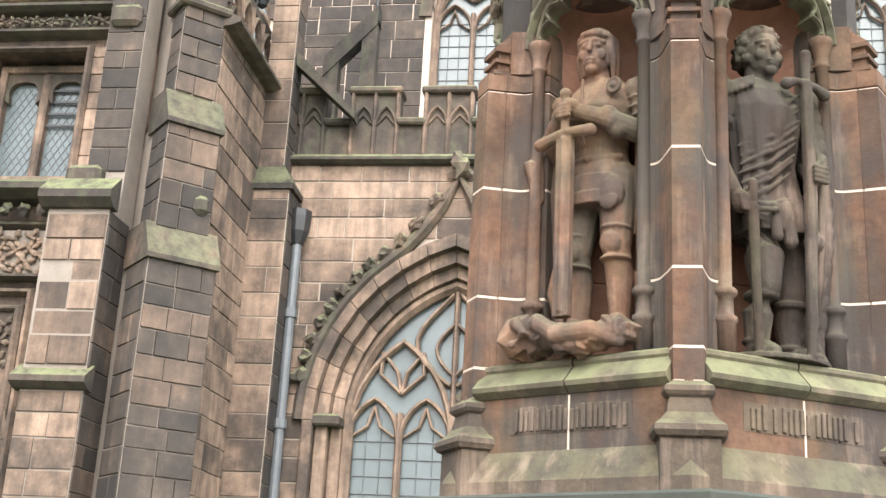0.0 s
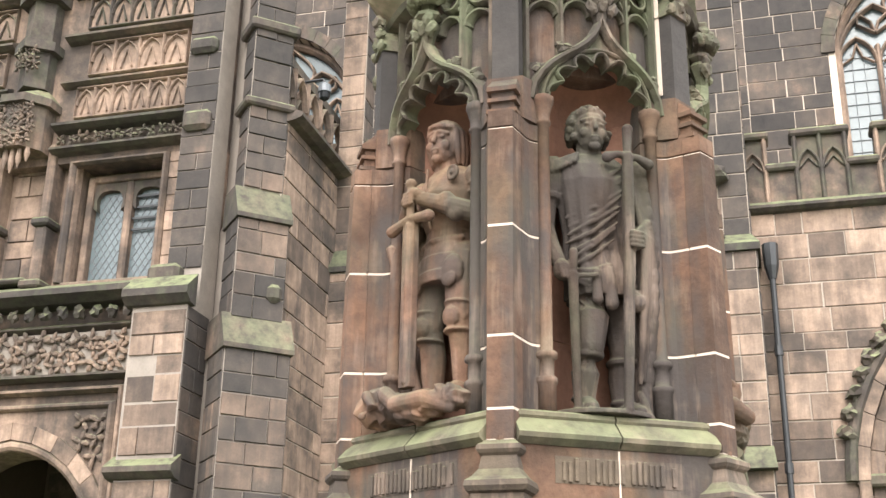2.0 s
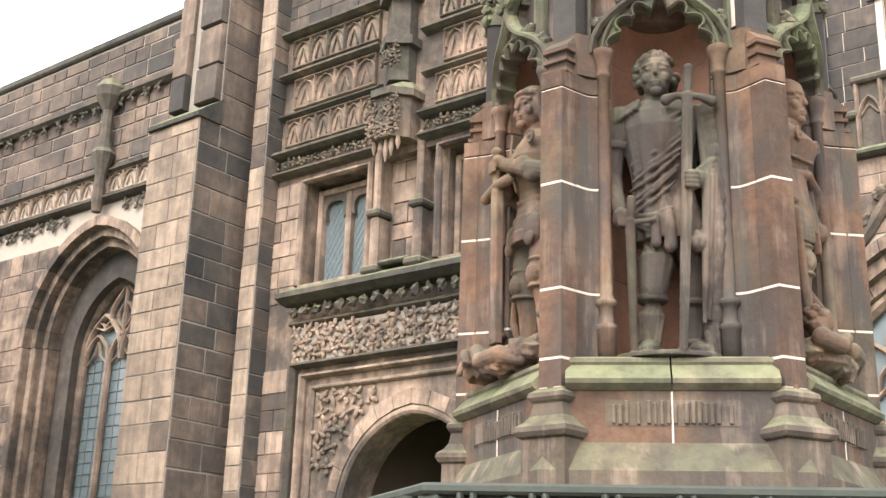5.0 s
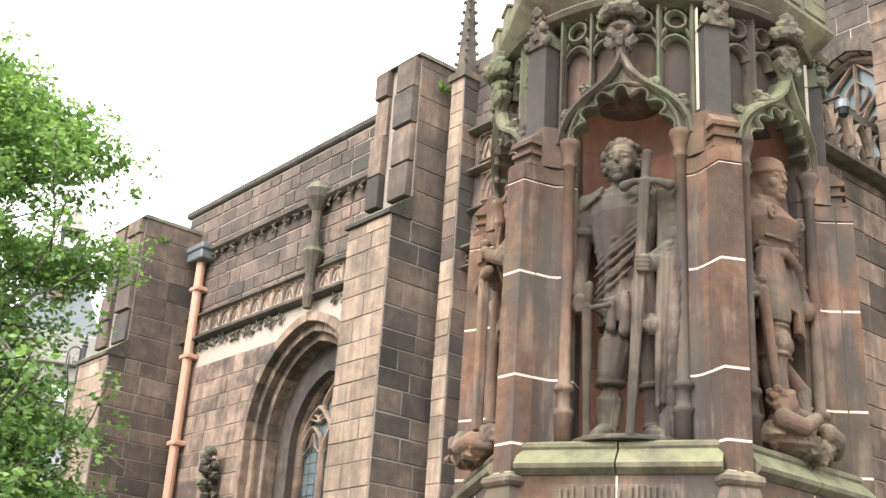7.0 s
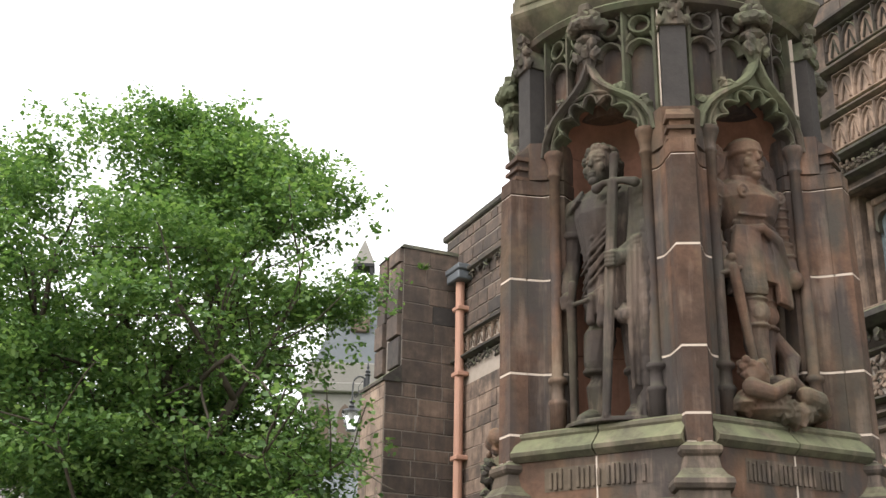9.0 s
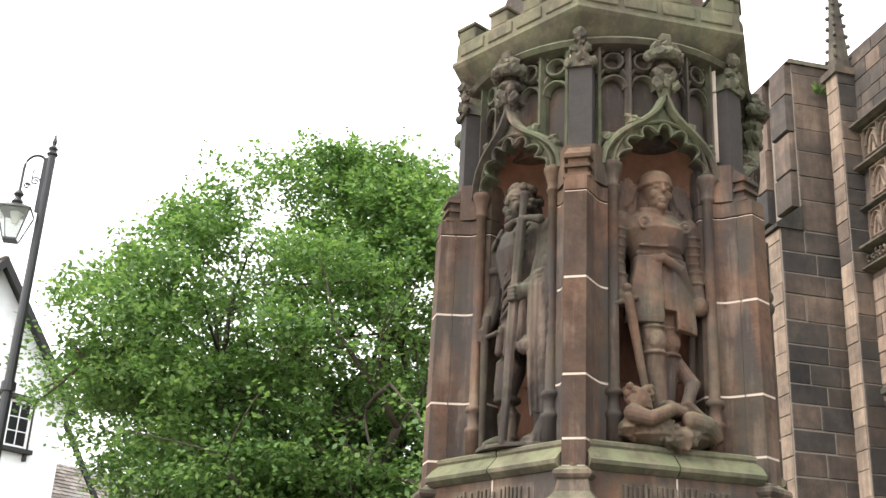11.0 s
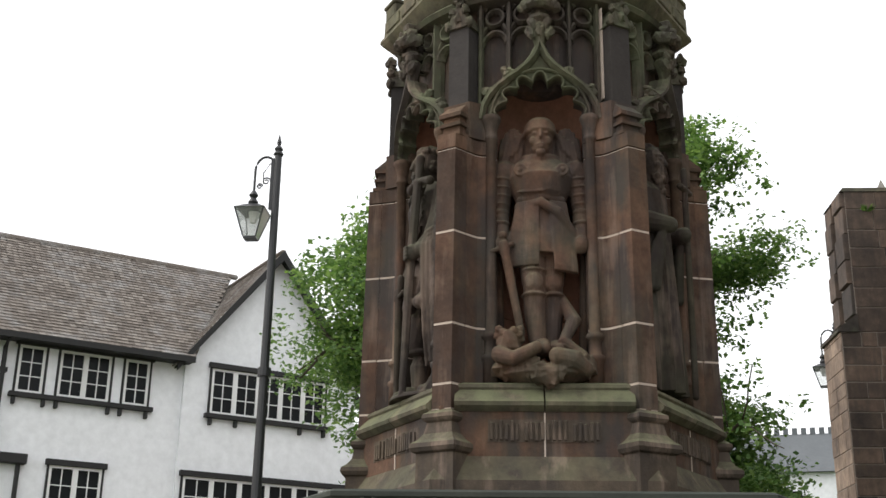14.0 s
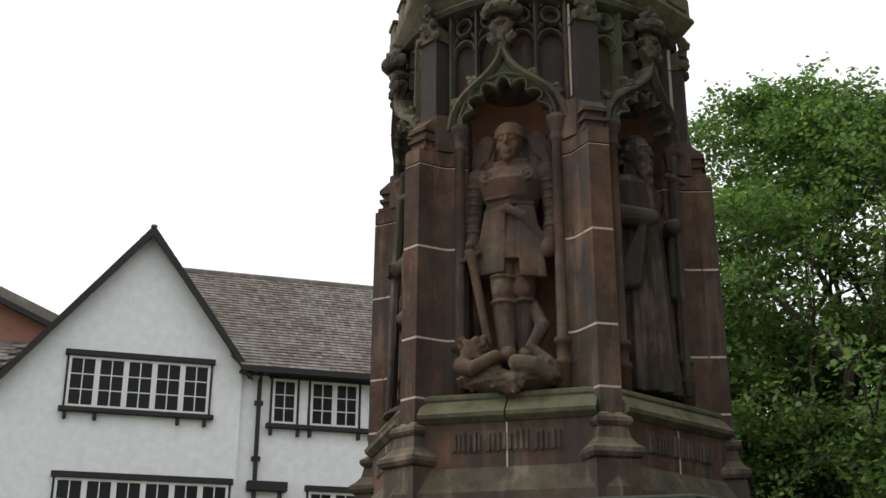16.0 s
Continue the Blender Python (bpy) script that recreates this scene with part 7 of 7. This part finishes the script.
def tree(x, y, label, seed=5):
    t = thing("tree", label, "tree", pose(x, y, 0))
    rng = random.Random(seed)
    wood = bmesh.new()
    tips = []

    def grow(p, d, r, length, depth):
        if depth > 1 and outside(p):
            return
        pts, radii = [p], [r]
        n = 5
        for i in range(n):
            d = (d + Vector((rng.uniform(-0.16, 0.16), rng.uniform(-0.16, 0.16), rng.uniform(-0.05, 0.12)))).normalized()
            if i > 1 and outside(p + d * length / n):
                break
            p = p + d * length / n
            pts.append(p)
            radii.append(r * (1 - 0.45 * (i + 1) / n))
            if depth >= 2:
                tips.append((p.copy(), depth))
        tube([tuple(q) for q in pts], radii, 8 if depth < 2 else 5, wood)
        if depth >= 3 or r < 0.012:
            return
        for k in range((5, 4, 3, 3)[depth]):
            a = rng.uniform(0, 6.28)
            spread = rng.uniform(0.55, 1.15)
            q = d.cross(Vector((math.cos(a), math.sin(a), 0.3))).normalized()
            nd = (d * math.cos(spread) + q * math.sin(spread)).normalized()
            if depth > 0:
                nd.z = nd.z * 0.75 - 0.02
                nd.normalize()
            start = pts[rng.randint(min(2, len(pts) - 1), len(pts) - 1)] if k else pts[-1]
            grow(start, nd, radii[-1] * rng.uniform(0.62, 0.85), length * rng.uniform(0.58, 0.8), depth + 1)

    grow(Vector((0, 0, 0)), Vector((0.02, 0.0, 1)), 0.30, 4.2, 0)
    # low limbs reaching out all round
    for k in range(11):
        a = 6.283 * k / 11 + rng.uniform(-0.2, 0.2)
        grow(Vector((0, 0, rng.uniform(2.4, 4.0))), Vector((math.cos(a), math.sin(a), rng.uniform(-0.02, 0.4))).normalized(), 0.10, 2.7, 1)
    for k in range(7):
        a = 6.283 * k / 7 + rng.uniform(-0.3, 0.3)
        grow(Vector((0, 0, rng.uniform(3.8, 4.2))), Vector((math.cos(a) * 0.8, math.sin(a) * 0.8, 1.0)).normalized(), 0.15, 3.3, 1)
    part("trunk", wood, bark, t, smooth=True)
    npr = np.random.RandomState(seed)
    tp = np.array([tuple(q[0]) for q in tips])
    return t, tp, npr


def leaves(parent, centres, npr, per, spread, size, mat, name="crown"):
    """Many small folded leaves about given twig ends."""
    c = np.repeat(centres, per, axis=0)
    n = len(c)
    c = c + npr.normal(0, spread, (n, 3)) * np.array([1, 1, 0.7])
    d = npr.normal(0, 1, (n, 3))
    d[:, 2] = d[:, 2] * 0.5 - 0.35
    d /= np.linalg.norm(d, axis=1)[:, None]
    up = npr.normal(0, 0.45, (n, 3)) + np.array([0, 0, 1.0])
    s = np.cross(d, up)
    s /= np.linalg.norm(s, axis=1)[:, None] + 1e-9
    L = size * npr.uniform(0.7, 1.3, (n, 1))
    v = np.empty((n, 4, 3))
    v[:, 0], v[:, 2] = c, c + d * L
    v[:, 1], v[:, 3] = c + d * L * 0.45 + s * L * 0.34, c + d * L * 0.45 - s * L * 0.34
    me = bpy.data.meshes.new(name)
    me.from_pydata([tuple(p) for p in v.reshape(-1, 3)], [], [(4 * i, 4 * i + 1, 4 * i + 2, 4 * i + 3) for i in range(n)])
    me.materials.append(mat)
    return link(name, me, parent)


lime, tips_a, npr_a = tree(-17.2, 4.9, "broad leafy green tree on the church lawn")
# the crown's boughs: lens-shaped sprays of leaves over a broad, broken dome
clumps = []
while len(clumps) < 300:
    q = npr_a.normal(0, 1, 3)
    q /= np.linalg.norm(q)
    q *= npr_a.uniform(0.25, 1.0) ** 0.45
    narrow = 1 - 0.2 * max(0.0, q[2])
    z = 7.3 + q[2] * (4.9 if q[2] > 0 else 4.8)
    north, south = np.interp(z, CROWN_Z, CROWN_N), np.interp(z, CROWN_Z, CROWN_S)
    across = q[1] / max(0.25, math.sqrt(1 - q[2] ** 2))
    p = np.array([q[0] * 3.7 * narrow, (north + south) / 2 + across * (north - south) / 2, z])
    hollow = noise.noise(Vector(p) * 0.5 + Vector((3.1, 0.4, 7.7)))
    if hollow > -0.13:
        clumps.append(p)
# a low skirt of boughs, thicker on the church side
for _ in range(34):
    clumps.append(np.array([npr_a.uniform(-1.2, 3.2), npr_a.uniform(1.0, 3.6), npr_a.uniform(3.0, 5.5)]))
for _ in range(30):
    clumps.append(np.array([npr_a.uniform(-0.5, 3.4), npr_a.uniform(-3.3, 1.2), npr_a.uniform(3.0, 5.6)]))
clumps = np.array(clumps)
sprays = np.repeat(clumps, 24, axis=0) + npr_a.normal(0, 1, (len(clumps) * 24, 3)) * np.array([0.40, 0.40, 0.14])
ca = tips_a[np.array([not outside(q) for q in tips_a])]
pick = npr_a.rand(len(ca)) < min(1.0, 1100 / max(1, len(ca)))
leaves(lime, np.vstack([sprays, ca[pick]]), npr_a, 22, 0.13, 0.11, leaf_green)

# ---- distant town tower ----
tower = thing("town_tower", "pale stone tower with lead spire and lantern in the distance", "tower", pose(-99.6, 39.2, 0, 0, 0, 68) @ Matrix.Scale(1.257, 4))
part("wall", boxes((-3.6, 3.6, -3.6, 3.6, -1.2, 22.0), (-4.0, 4.0, -4.0, 4.0, 17.2, 17.8), (-4.1, 4.1, -4.1, 4.1, 22.0, 22.7), (-3.7, 3.7, -3.7, 3.7, 22.7, 24.3), bevel=0.08), far_stone, tower)
for k in range(4):
    for i in range(4):
        c = -2.4 + 1.6 * i
        # flat dark shapes stand in for the shade in the tower's openings
        part("window", plate([(c - 0.5, 18.3)] + pointed(c, 0.5, 20.2, 21.2, 5) + [(c + 0.5, 18.3)], -3.7, -3.55), shaded_inside, tower, "", pose(0, 0, 0, 0, 0, 90 * k))
part("spire", prism([(-3.3, -3.3), (3.3, -3.3), (3.3, 3.3), (-3.3, 3.3)], 24.3, 31.4, None, [(-0.75, -0.75), (0.75, -0.75), (0.75, 0.75), (-0.75, 0.75)]), far_lead, tower)
part("dormer", boxes((-0.7, 0.7, -2.6, -1, 27.0, 28.3), bevel=0.1), shaded_inside, tower)
part("lantern", boxes(*[(sx * 0.62 - 0.14, sx * 0.62 + 0.14, sy * 0.62 - 0.14, sy * 0.62 + 0.14, 31.4, 33.0) for sx in (-1, 1) for sy in (-1, 1)], (-1.0, 1.0, -1.0, 1.0, 31.2, 31.55), (-0.85, 0.85, -0.85, 0.85, 32.9, 33.15)), timber_black, tower)
part("spirelet", prism([(-0.85, -0.85), (0.85, -0.85), (0.85, 0.85), (-0.85, 0.85)], 33.15, 35.4, None, [(-0.03, -0.03), (0.03, -0.03), (0.03, 0.03), (-0.03, 0.03)]), far_stone, tower)

# ---- distant houses beyond the lawn ----
far_house = thing("far_house", "cream rendered distant house with crested grey roof", "house", pose(-60, 21, 0, 0, 0, 76))
part("wall", boxes((-7, 7, 0, 8, 0, 11.2)), render_white, far_house)
part("roof", plate([(-0.4, 11.2), (8.4, 11.2), (4, 14.0)], -7.3, 7.3), far_lead, far_house, "", Matrix(((0, 1, 0, 0), (1, 0, 0, 0), (0, 0, 1, 0), (0, 0, 0, 1))))
part("ridge_crest", boxes(*[(-7 + 0.5 * i, -6.7 + 0.5 * i, 3.9, 4.1, 13.95, 14.35) for i in range(28)]), far_lead, far_house)
for i in range(4):
    part("window", boxes((-5.8 + 3.2 * i, -4.4 + 3.2 * i, -0.06, 0.02, 8.0, 10.2)), pane_glass, far_house)
